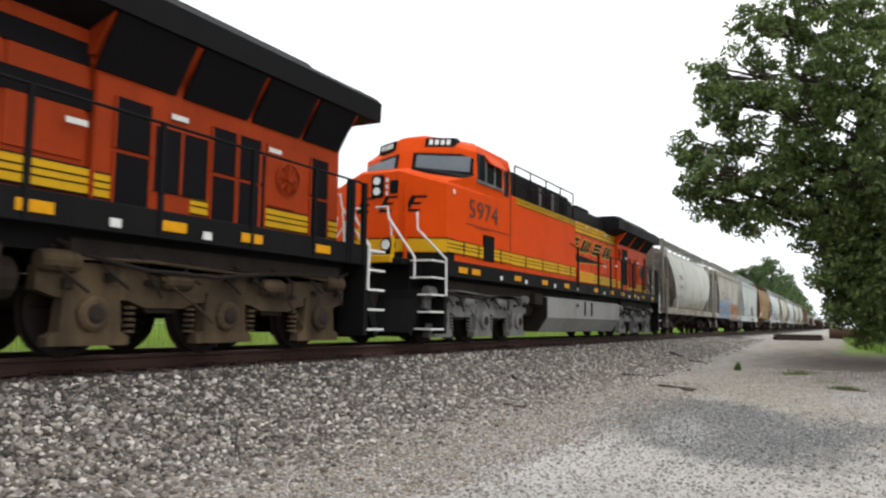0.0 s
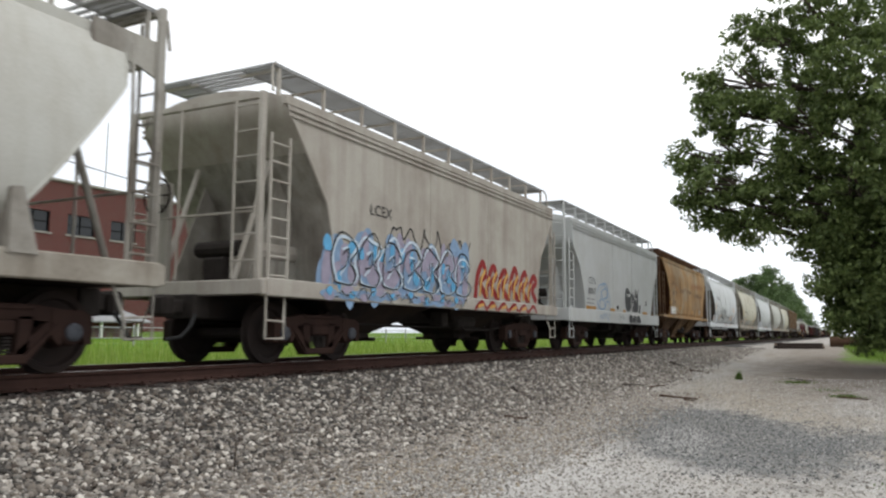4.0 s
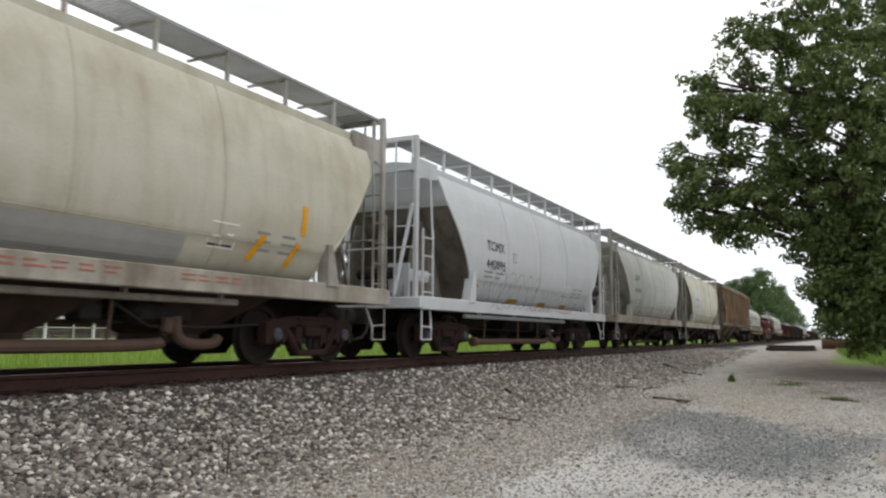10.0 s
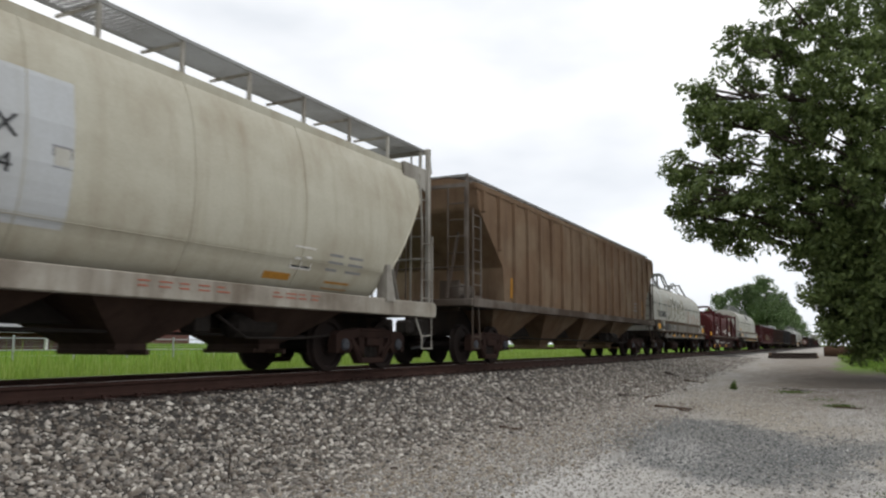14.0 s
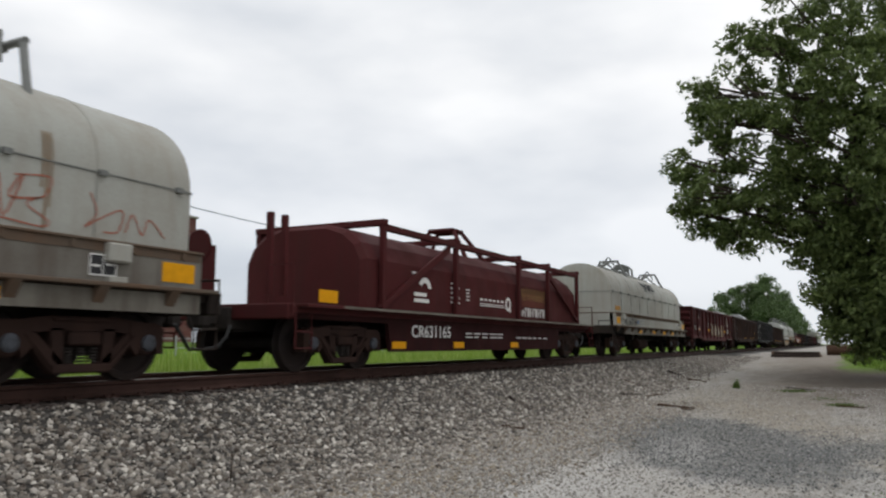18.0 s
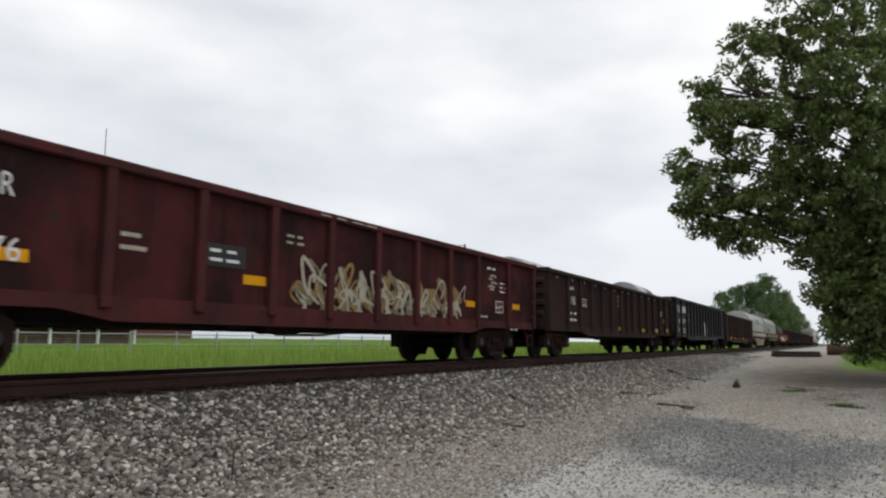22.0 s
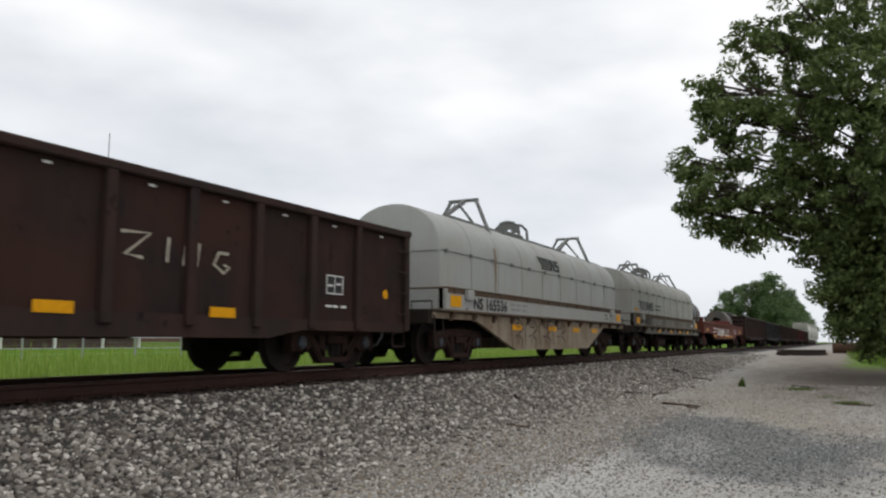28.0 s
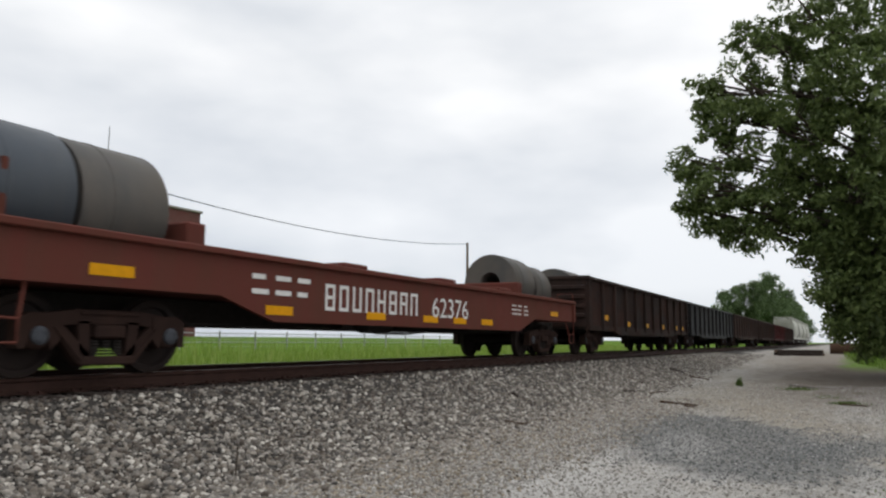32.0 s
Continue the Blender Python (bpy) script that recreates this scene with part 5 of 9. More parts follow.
    for s in (-1, 1):
        q = [(-9.70, 0.44, 3.80), (-9.27, 0.26, 3.89), (-8.64, 1.44, 3.73), (-9.20, 1.43, 3.59)]
        a = [bm.verts.new((u, s * v, w + 0.012)) for u, v, w in q]
        b = [bm.verts.new((u, s * v, w - 0.05)) for u, v, w in q]
        bm.faces.new(a)
        for i in range(4):
            bm.faces.new((a[i], a[(i + 1) % 4], b[(i + 1) % 4], b[i]))
    pieces("antiglare_panel", bm, LBLACK, cab, "", False, 0.001)
    for s in (-1, 1):
        bm = bmesh.new()
        bx = lambda y, z, d: (-9.10 + (y - 0.25) * 0.50 + (z - 4.32) * 0.30 + d, s * y, z)
        for y0, y1, z0, z1 in ((0.40, 1.0, 4.40, 4.62),):
            c8 = [bm.verts.new(bx(y, z, d)) for d in (-0.06, 0.16) for y, z in ((y0, z0), (y1, z0), (y1, z1), (y0, z1))]
            for f in ((0, 1, 2, 3), (7, 6, 5, 4), (0, 4, 5, 1), (1, 5, 6, 2), (2, 6, 7, 3), (3, 7, 4, 0)):
                bm.faces.new([c8[i] for i in f])
        nb = part("number_board", bm, LBLACK, cab)
        bm = bmesh.new()
        for i in range(4):
            y = 0.48 + i * 0.118
            vs = [bm.verts.new(bx(u, w, -0.066)) for u, w in ((y, 4.45), (y + 0.075, 4.45), (y + 0.075, 4.57), (y, 4.57))]
            bm.faces.new(vs)
        pieces("board_digit", bm, WHITE, nb)
    # stripes carried round the nose
    for z0, z1, mt in ((1.745, 1.89, LBLACK), (1.90, 2.17, STRIPE), (2.17, 2.20, LBLACK)):
        bm = bmesh.new()
        loft(bm, [[(-9.975, -1.466, z), (-10.39, -0.5, z), (-10.39, 0.5, z), (-9.975, 1.466, z), (-9.6, 1.466, z), (-9.6, -1.466, z)] for z in (z0, z1)])
        part("nose_stripe", bm, mt, cab)
    bm = bmesh.new()
    rect(bm, -9.72, 3.16, 0.10, 0.09, sd)
    part("label_plate", bm, WHITE, cab)
    bm = bmesh.new()
    box(bm, -6.58, -6.55, -1.474, -1.45, 2.2, 4.2)
    box(bm, -9.05, -6.7, -1.474, -1.45, 2.60, 2.615)
    box(bm, -8.6, -7.9, -1.474, -1.45, 2.555, 2.565)
    pieces("door_seam", bm, NUMBER, cab)
    # headlights and nose hatch
    fx = lambda y, z: -10.38 + max(abs(y) - 0.5, 0) * 0.427 + max(z - 2.3, 0) * 0.055
    bm = bmesh.new()
    box(bm, -10.39, -10.2, -0.14, 0.14, 3.06, 3.54, 0.02)
    hl = P("headlight_housing", bm, LBLACK)
    bm = bmesh.new()
    for z in (3.19, 3.41):
        lathe(bm, [(0.085, -10.40), (0.085, -10.37)], "x", 14, (0, 0, z))
    pieces("headlight", bm, LENS, hl, "clear headlight lens")
    bm = bmesh.new()
    for z in (3.10, 3.24, 3.38):
        box(bm, -10.35, -10.25, -0.245, -0.195, z, z + 0.09)
    pieces("nose_step", bm, HANDRAIL, cab, "small white step plate")
    bm = bmesh.new()
    box(bm, -10.36, -10.2, -0.50, -0.29, 3.12, 3.42, 0.03)
    P("nose_window", bm, SCREEN)
    bm = bmesh.new()
    box(bm, -10.40, -10.3, -0.72, -0.68, 1.75, 3.35)
    P("nose_door_post", bm, orange)
    for s in (-1, 1):
        bm = bmesh.new()
        lathe(bm, [(0.13, -10.98), (0.13, -10.8)], "x", 14, (0, s * 0.62, 1.98))
        box(bm, -10.92, -10.86, s * 0.62 - 0.04, s * 0.62 + 0.04, 1.72, 1.9)
        dl = P("ditch_light", bm, LBLACK)
        bm = bmesh.new()
        lathe(bm, [(0.1, -10.995), (0.1, -10.975)], "x", 14, (0, s * 0.62, 1.98))
        part("lamp_lens", bm, LENS, dl, "unlit clear lens")
    # mark on the nose, plain slanted strokes over a thin swash
    def nose_plate(poly):
        a = [bm.verts.new((fx(y, z) - 0.012, y, z)) for y, z in poly]
        b = [bm.verts.new((fx(y, z) + 0.05, y, z)) for y, z in poly]
        bm.faces.new(a)
        for i in range(len(poly)):
            bm.faces.new((a[i], a[(i + 1) % len(poly)], b[(i + 1) % len(poly)], b[i]))
    bm = bmesh.new()
    for i in range(4):
        y0 = 1.10 - i * 0.57
        for u, v, w in ((0.0, 0.30, 0.0), (0.06, 0.32, 0.15), (0.14, 0.44, 0.29)):
            nose_plate([(y0 - u, 2.74 + w), (y0 - v, 2.74 + w), (y0 - v - 0.03, 2.79 + w), (y0 - u - 0.03, 2.79 + w)])
        nose_plate([(y0, 2.74), (y0 - 0.09, 2.74), (y0 - 0.26, 3.08), (y0 - 0.16, 3.08)])
    pieces("nose_mark", bm, LBLACK, cab)
    bm = bmesh.new()
    nose_plate([(0.9, 2.62), (-0.9, 2.70), (0.3, 2.655)])
    part("nose_swash", bm, LBLACK, cab)
    # equipment block behind the cab
    bm = bmesh.new()
    box(bm, -6.54, -1.35, -1.46, 1.46, 1.74, 3.62, 0.02)
    P("equipment_cabin", bm, orange)
    bm = bmesh.new()
    prism(bm, [(-1.02, 3.60), (-1.02, 4.42), (-0.7, 4.60), (0.7, 4.60), (1.02, 4.42), (1.02, 3.60)], "x", -6.53, -0.75)
    bl = P("blower_housing", bm, LBLACK)
    bm = bmesh.new()
    for q in (-4.3, -3.2):
        box(bm, q, q + 0.75, -1.04, -1.0, 3.75, 4.3)
    box(bm, -1.35, -0.95, -1.04, -1.0, 3.8, 4.35)
    pieces("intake_screen", bm, SCREEN, bl)
    bm = bmesh.new()
    for q in (-3.42, -2.35):
        box(bm, q, q + 0.12, -1.06, -1.0, 3.72, 4.32)
    pieces("intake_post", bm, SILVER, bl)
    bm = bmesh.new()
    for z in (4.02, 4.42):
        tube(bm, [(-6.2, -1.42, z), (-1.5, -1.42, z), (-1.1, -1.3, z - 0.05)], 0.02, 6)
    for q in (-6.2, -5.1, -3.9, -2.7, -1.5):
        tube(bm, [(q, -1.42, 3.6), (q, -1.42, 4.42)], 0.02, 6)
    P("roof_handrail", bm, LBLACK)
    # engine hood
    bm = bmesh.new()
    box(bm, -1.36, 5.0, -0.96, 0.96, 1.72, 3.46, 0.02)
    hood = P("engine_hood", bm, orange)
    bm = bmesh.new()
    prism(bm, [(-0.97, 3.44), (-0.97, 3.95), (-0.90, 4.30), (-0.55, 4.46), (0.55, 4.46), (0.90, 4.30), (0.97, 3.95), (0.97, 3.44)], "x", -0.76, 5.2)
    hr = P("hood_roof", bm, LBLACK)
    if lead:
        bm = bmesh.new()
        box(bm, 2.7, 5.0, -0.99, 0.99, 3.40, 3.86, 0.01)
        P("hood_band", bm, orange)
    bm = bmesh.new()
    box(bm, -0.2, 1.2, -0.5, 0.5, 4.44, 4.62, 0.03)
    box(bm, 1.5, 2.9, -0.6, 0.6, 4.44, 4.56, 0.03)
    pieces("roof_box", bm, LBLACK, hr)
    bm = bmesh.new()
    for i in range(6):
        q = -1.2 + i * 1.03
        box(bm, q, q + 0.96, -0.985, -0.955, 2.25, 3.40, 0.006)
    pieces("hood_door", bm, orange, hood)
    # yellow stripes with thin dark lines
    sh = lambda z: -0.985
    se = lambda z: -1.464
    for nm, a, b, z0, z1, sf in (("stripe", -9.96, -6.57, 1.90, 2.18, sd), ("stripe", -6.52, -1.36, 1.88, 2.18, se), ("stripe", -1.34, 9.7, 1.86, 2.18, lambda z: -1.0 if True else 0), ("stripe", -1.3, 2.6 if lead else 5.0, 3.46, 3.84, lambda z: -0.98), ("stripe", -6.2, -1.4, 3.44, 3.61, se), ("stripe", 5.02, 5.55, 1.84, 2.14, lambda z: -1.062), ("stripe", 6.5, 9.82, 1.84, 2.14, lambda z: -1.062)):
        bm = bmesh.new()
        rect(bm, a, z0, b - a, z1 - z0, sf)
        st = P(nm, bm, STRIPE, "yellow stripe with dark lines")
        bm = bmesh.new()
        g = lambda z, sf=sf: sf(z) - 0.005
        if z1 - z0 > 0.1:
            for f in (0.0, 0.36, 0.64, 0.97):
                rect(bm, a, z0 + (z1 - z0) * f - 0.008, b - a, 0.02, g)
        else:
            rect(bm, a, z0 - 0.02, b - a, 0.02, g)
        pieces("pinstripe", bm, LBLACK, st)
    # big slanted mark on the hood and the swoosh below
    for i in range(4):
        q = -0.80 + i * 1.30
        if lead and i > 1:
            continue
        bm = bmesh.new()
        plate(bm, [(q - 0.02, 2.82), (q + 0.94, 2.82), (q + 1.44, 3.31), (q + 0.46, 3.31)], sh)
        P("mark_outline", bm, STRIPE)
        bm = bmesh.new()
        low = lambda z: -0.992
        if i % 2 == 0:
            for a, b in ((0.0, 0.3), (0.38, 0.62), (0.7, 1.0)):
                plate(bm, [(q + 0.03 + 0.47 * a, 2.85 + 0.43 * a), (q + 0.90 + 0.47 * a, 2.85 + 0.43 * a), (q + 0.90 + 0.47 * b, 2.85 + 0.43 * b), (q + 0.03 + 0.47 * b, 2.85 + 0.43 * b)], low)
        else:
            for c, w in ((0.03, 0.28), (0.40, 0.2), (0.66, 0.24)):
                plate(bm, [(q + c, 2.85), (q + c + w, 2.85), (q + c + w + 0.47, 3.28), (q + c + 0.47, 3.28)], low)
        P("hood_mark", bm, LBLACK)
    bm = bmesh.new()
    plate(bm, [(-1.2, 2.42), (2.0 if lead else 3.9, 2.54 if lead else 2.62), (-0.2, 2.74), (-1.0, 2.74)], sh)
    P("swoosh_mark", bm, LBLACK)
    bm = bmesh.new()
    plate(bm, [(-1.25, 2.385), (2.0, 2.515), (2.0, 2.535), (-1.22, 2.415)] if lead else [(-1.25, 2.385), (4.1, 2.60), (4.1, 2.615), (-1.22, 2.415)], sh)
    P("swoosh_line", bm, STRIPE)
    # radiator cabin
    bm = bmesh.new()
    box(bm, 5.0, 9.85, -1.06, 1.06, 1.72, 3.55, 0.02)
    rad = P("radiator_cabin", bm, orange)
    bm = bmesh.new()
    prism(bm, [(-1.05, 3.50), (-1.42, 3.98), (1.42, 3.98), (1.05, 3.50)], "x", 4.9, 9.9)
    P("radiator_frame", bm, orange)
    bm = bmesh.new()
    prism(bm, [(-1.50, 3.96), (-1.52, 4.30), (-1.38, 4.42), (1.38, 4.42), (1.52, 4.30), (1.50, 3.96)], "x", 3.6, 10.45)
    prism(bm, [(-1.38, 4.42), (-1.3, 4.5), (1.3, 4.5), (1.38, 4.42)], "x", 4.4, 8.6)
    prism(bm, [(-0.97, 3.78), (-1.50, 3.98), (1.50, 3.98), (0.97, 3.78)], "x", 3.6, 4.9)
    P("radiator_wing", bm, LBLACK)
    bm = bmesh.new()
    for a, b in (((4.95, 6.15), (6.3, 7.5), (7.62, 8.7), (8.82, 9.78)) if lead else ((5.15, 6.45), (6.75, 8.15), (8.4, 9.7))):
        zl = 3.34 if lead else 3.54
        v = [bm.verts.new(p) for p in ((a, -1.10, zl), (b, -1.10, zl), (b, -1.45, 3.955), (a, -1.45, 3.955))]
        w = [bm.verts.new((p.co.x, p.co.y + 0.05, p.co.z)) for p in v]
        bm.faces.new(v)
        for i in range(4):
            bm.faces.new((v[i], v[(i + 1) % 4], w[(i + 1) % 4], w[i]))
    pieces("radiator_screen", bm, SCREEN, rad)
    bm = bmesh.new()
    if lead:
        louvres = [(3.3, 5.0, 2.84, 3.10), (3.3, 4.94, 3.36, 3.63)]
        for a, b in ((5.28, 5.78), (6.86, 7.30), (7.38, 7.82), (9.06, 9.50)):
            louvres += [(a, b, 1.80, 2.42), (a, b, 2.47, 3.10)]
        louvres += [(5.86, 6.28, 2.05, 2.88), (6.33, 6.76, 2.05, 2.88), (7.83, 7.93, 1.8, 2.9)]
    else:
        louvres = [(5.05, 5.35, 2.9, 3.35), (5.6, 6.45, 2.0, 3.4), (6.7, 6.98, 1.95, 3.1), (7.12, 7.4, 1.95, 2.95), (7.55, 7.85, 1.95, 3.1), (9.25, 9.6, 1.95, 3.3)]
    for a, b, z0, z1 in louvres:
        box(bm, a, b, -1.085 if b > 5.01 else -1.0, -0.95, z0, z1, 0.008)
    pieces("louvre_panel", bm, SCREEN, rad)
    bm = bmesh.new()
    for a, b, z0, z1 in louvres:
        for q in (a - 0.035, b + 0.005):
            if b > 5.01:
                box(bm, q, q + 0.03, -1.092, -1.05, z0, z1)
    pieces("louvre_frame", bm, orange, rad)
    bm = bmesh.new()
    if lead:
        box(bm, 7.97, 8.66, -1.09, -1.05, 2.16, 3.10, 0.01)
    else:
        box(bm, 8.1, 8.95, -1.09, -1.05, 2.22, 3.25, 0.01)
    dr = pieces("rear_door", bm, orange, rad)[0]
    bm = bmesh.new()
    wx = 8.42 if lead else 8.5
    lathe(bm, [(0.24, -1.16), (0.26, -1.14), (0.24, -1.12), (0.22, -1.14)], "y", 18, (wx, 0, 2.62))
    bm.faces.ensure_lookup_table()
    for f in [f for f in bm.faces if len(f.verts) > 4]:
        bm.faces.remove(f)
    for a in range(4):
        an = a * math.pi / 4
        tube(bm, [(wx + 0.23 * math.cos(an), -1.14, 2.62 + 0.23 * math.sin(an)), (wx - 0.23 * math.cos(an), -1.14, 2.62 - 0.23 * math.sin(an))], 0.014, 5)
    lathe(bm, [(0.06, -1.18), (0.06, -1.09)], "y", 10, (wx, 0, 2.62))
    part("hand_brake_wheel", bm, orange if lead else SILVER, dr, "spoked hand brake wheel")
    bm = bmesh.new()
    for q, z in ((8.0, 2.98), (6.1, 3.02), (4.6, 2.62), (3.0, 2.5)):
        rect(bm, q, z, 0.28, 0.07, lambda w: -1.092)
    pieces("label_plate", bm, WHITE, rad)
    # deck rails
    bm = bmesh.new()
    tube(bm, [(-1.9, -1.46, 2.86), (-1.3, -1.48, 2.80), (9.9, -1.48, 2.80), (10.1, -1.46, 2.7)], 0.02, 6)
    for q in (-1.3, 0.9, 2.4, 3.9, 5.6, 7.2, 8.6, 9.5):
        box(bm, q - 0.03, q + 0.03, -1.54, -1.49, 1.45, 2.80)
    for q in (9.62, 9.98):
        box(bm, q - 0.05, q + 0.05, -1.54, -1.47, 1.40, 2.80)
    P("deck_handrail", bm, LBLACK)
    bm = bmesh.new()
    for i, q in enumerate((-9.5, -8.85, -6.4, -4.45, -2.6, 0.4, 2.3, 3.8, 5.6, 7.0, 8.6)):
        rect(bm, q, 1.50, 0.42, 0.125, lambda z: -1.524)
    pieces("reflector", bm, REFLECT, loco, "yellow reflective strip")
    bm = bmesh.new()
    for q in (-7.3, -5.7, -3.5, -1.4, 1.5, 4.9, 6.3):
        rect(bm, q, 1.46, 0.15, 0.10, lambda z: -1.524)
    pieces("label_plate", bm, WHITE, loco)
    bm = bmesh.new()
    box(bm, -1.0, 0.6, -1.46, -1.0, 1.74, 2.16, 0.02)
    bb = P("battery_box", bm, orange)
    bm = bmesh.new()
    for z0, z1 in ((1.78, 1.88), (1.90, 1.99), (2.01, 2.10)):
        rect(bm, -0.97, z0, 1.54, z1 - z0, lambda z: -1.462)
    pieces("box_stripe", bm, STRIPE, bb)
    # dark uprights that cut the yellow stripe
    bm = bmesh.new()
    for q, yy in ((-9.2, -1.482), (-8.45, -1.482), (-7.2, -1.482), (-5.55, -1.47), (-4.3, -1.47), (-3.05, -1.47), (-1.9, -1.47)):
        rect(bm, q, 1.86, 0.035, 0.33, lambda z, yy=yy: yy - 0.006)
    pieces("stripe_break", bm, LBLACK, loco)
    bm = bmesh.new()
    rnd = random.Random(31)
    for i in range(9):
        q = -5.9 + i * 1.15
        rect(bm, q, rnd.choice((3.72, 3.66, 2.3, 1.6)), 0.12, 0.06, lambda z: -1.475 if z < 3.62 else -1.07)
    pieces("warning_label", bm, WHITE, loco)
    bm = bmesh.new()
    box(bm, -8.16, -7.60, -1.5, -1.44, 1.86, 2.45, 0.01)
    P("cab_vent", bm, SCREEN)
    P("road_number", letters("5974", -8.97, 2.76, 0.43, sd, 1.38, 0, 0.0), NUMBER)
    bm = bmesh.new()
    for i in range(7):
        q = 4.5 + i * 0.8
        tube(bm, [(q, -1.2, 1.3), (q + 0.25, -1.32, 1.15), (q + 0.6, -1.25, 1.25)], 0.03, 6)
    box(bm, 4.6, 9.6, -1.3, -1.0, 1.12, 1.32)
    box(bm, -9.5, -4.6, -1.3, -1.0, 1.12, 1.32)
    pieces("cable_run", bm, BLACK, loco)
    return loco


locomotive(0.85, "dull orange and black diesel locomotive with dusty tan trucks", TANCAST, ORANGE_OLD, True)
locomotive(23.95, "orange and black diesel locomotive with silver trucks and yellow stripes", SILVER, ORANGE, False)


# ---- coil cars, gondolas, flat car ----
COVER = paint("off_white_cover_paint", (0.335, 0.338, 0.305), (0.20, 0.15, 0.10), 0.34, 0.30, 30)
BLUEDOT = plain("blue_disc_paint", (0.06, 0.16, 0.36), 0.6, 0, 0.3, 9)
COVER3 = paint("dulled_grey_cover_paint", (0.265, 0.268, 0.245), (0.17, 0.13, 0.09), 0.32, 0.3, 57)
COVER2 = paint("pale_grey_cover_paint", (0.315, 0.327, 0.312), (0.24, 0.18, 0.12), 0.22, 0.25, 31)
RAILGREY = paint("grimy_grey_rail", (0.17, 0.16, 0.14), (0.075, 0.055, 0.042), 0.7, 0.7, 47, 0.75, spec=0.12)
COILSILL = paint("dusty_grey_sill", (0.19, 0.177, 0.15), (0.05, 0.036, 0.027), 0.6, 0.7, 32, spec=0.1)
DEEPSILL = paint("rust_streaked_cream_sill", (0.27, 0.225, 0.165), (0.13, 0.065, 0.03), 0.55, 0.8, 42, chips=(0.12, 0.05, 0.022))
RUSTLIP = paint("rust_stained_lip", (0.10, 0.08, 0.062), (0.14, 0.078, 0.046), 0.6, 0.5, 41, 0.8, spec=0.1)
OXIDE = paint("oxide_red_paint", (0.064, 0.0118, 0.0125), (0.035, 0.017, 0.014), 0.45, 0.4, 33, 0.65, spec=0.12)
# oxide red with grime, darkened as the ledge's shade on the sill
SILLRED = paint("grimy_shaded_red_sill", (0.034, 0.0095, 0.0095), (0.018, 0.011, 0.010), 0.6, 0.5, 56, 0.75, spec=0.08)
OXIDE2 = paint("faded_red_gondola_paint", (0.085, 0.019, 0.02), (0.028, 0.016, 0.014), 0.75, 0.7, 34, 0.7, spec=0.12, patch=(0.058, 0.018, 0.018), chips=(0.02, 0.013, 0.012))
GONBLACK = paint("black_gondola_paint", (0.016, 0.0168, 0.0192), (0.05, 0.042, 0.036), 0.4, 0.35, 35, 0.6, spec=0.1)
GONBROWN = paint("brown_black_gondola_paint", (0.026, 0.0195, 0.018), (0.055, 0.033, 0.026), 0.65, 0.6, 36, 0.75, spec=0.08, patch=(0.038, 0.021, 0.017), chips=(0.012, 0.009, 0.009))
FLATRED = paint("rust_red_flat_paint", (0.118, 0.033, 0.025), (0.09, 0.045, 0.03), 0.5, 0.5, 37, 0.7, spec=0.12)
STEEL = paint("rolled_steel", (0.075, 0.073, 0.07), (0.17, 0.145, 0.12), 0.6, 0.2, 38, 0.5, metal=0.3)
STEELB = paint("blue_grey_rolled_steel", (0.06, 0.072, 0.088), (0.10, 0.10, 0.10), 0.4, 0.3, 39, 0.45, metal=0.3)
TARP = paint("shiny_wrap", (0.4, 0.408, 0.416), (0.2, 0.2, 0.2), 0.4, 0.3, 40, 0.3)
FRAMEGREY = plain("grey_lift_frame_paint", (0.17, 0.175, 0.165), 0.6, 0, 0.5, 8, 0.15)


def arch(w, z0, z1, z2, n=9, sharp=2.2):
    """Cover outline: upright sides from z0 to z1, then a rounded top up to z2."""
    pts = [(-w, z0), (-w, z1)]
    for i in range(1, n * 2):
        a = math.pi - math.pi * i / (2 * n)
        c, s = math.cos(a), math.sin(a)
        pts.append((w * math.copysign(abs(c) ** (2 / sharp), c), z1 + (z2 - z1) * abs(s) ** (2 / sharp)))
    return pts + [(w, z1), (w, z0)]


def ends_gear(car, h, mat, zsill, tx=1.75, rise=0.75):
    for k in (-1, 1):
        coupler(car, k * h, k)
        add_truck(TRUCK_MODEL, car, k * (h - tx))
        bm = bmesh.new()
        for s in (-1, 1):
            sill_step(bm, k * (h - 0.02), k, s * 1.45, zsill)
            tube(bm, [(k * (h + 0.03), s * 1.42, zsill), (k * (h + 0.03), s * 1.42, zsill + rise), (k * (h + 0.03), s * 0.95, zsill + rise), (k * (h + 0.03), s * 0.95, zsill)], 0.02, 5)
        pieces("grab_iron", bm, mat, car)
    bm = bmesh.new()
    brake_gear(bm, -1.0, h - 0.6)
    box(bm, -h, h, -0.26, 0.26, 0.64, 0.98)
    pieces("brake_gear", bm, BRAKE, car)


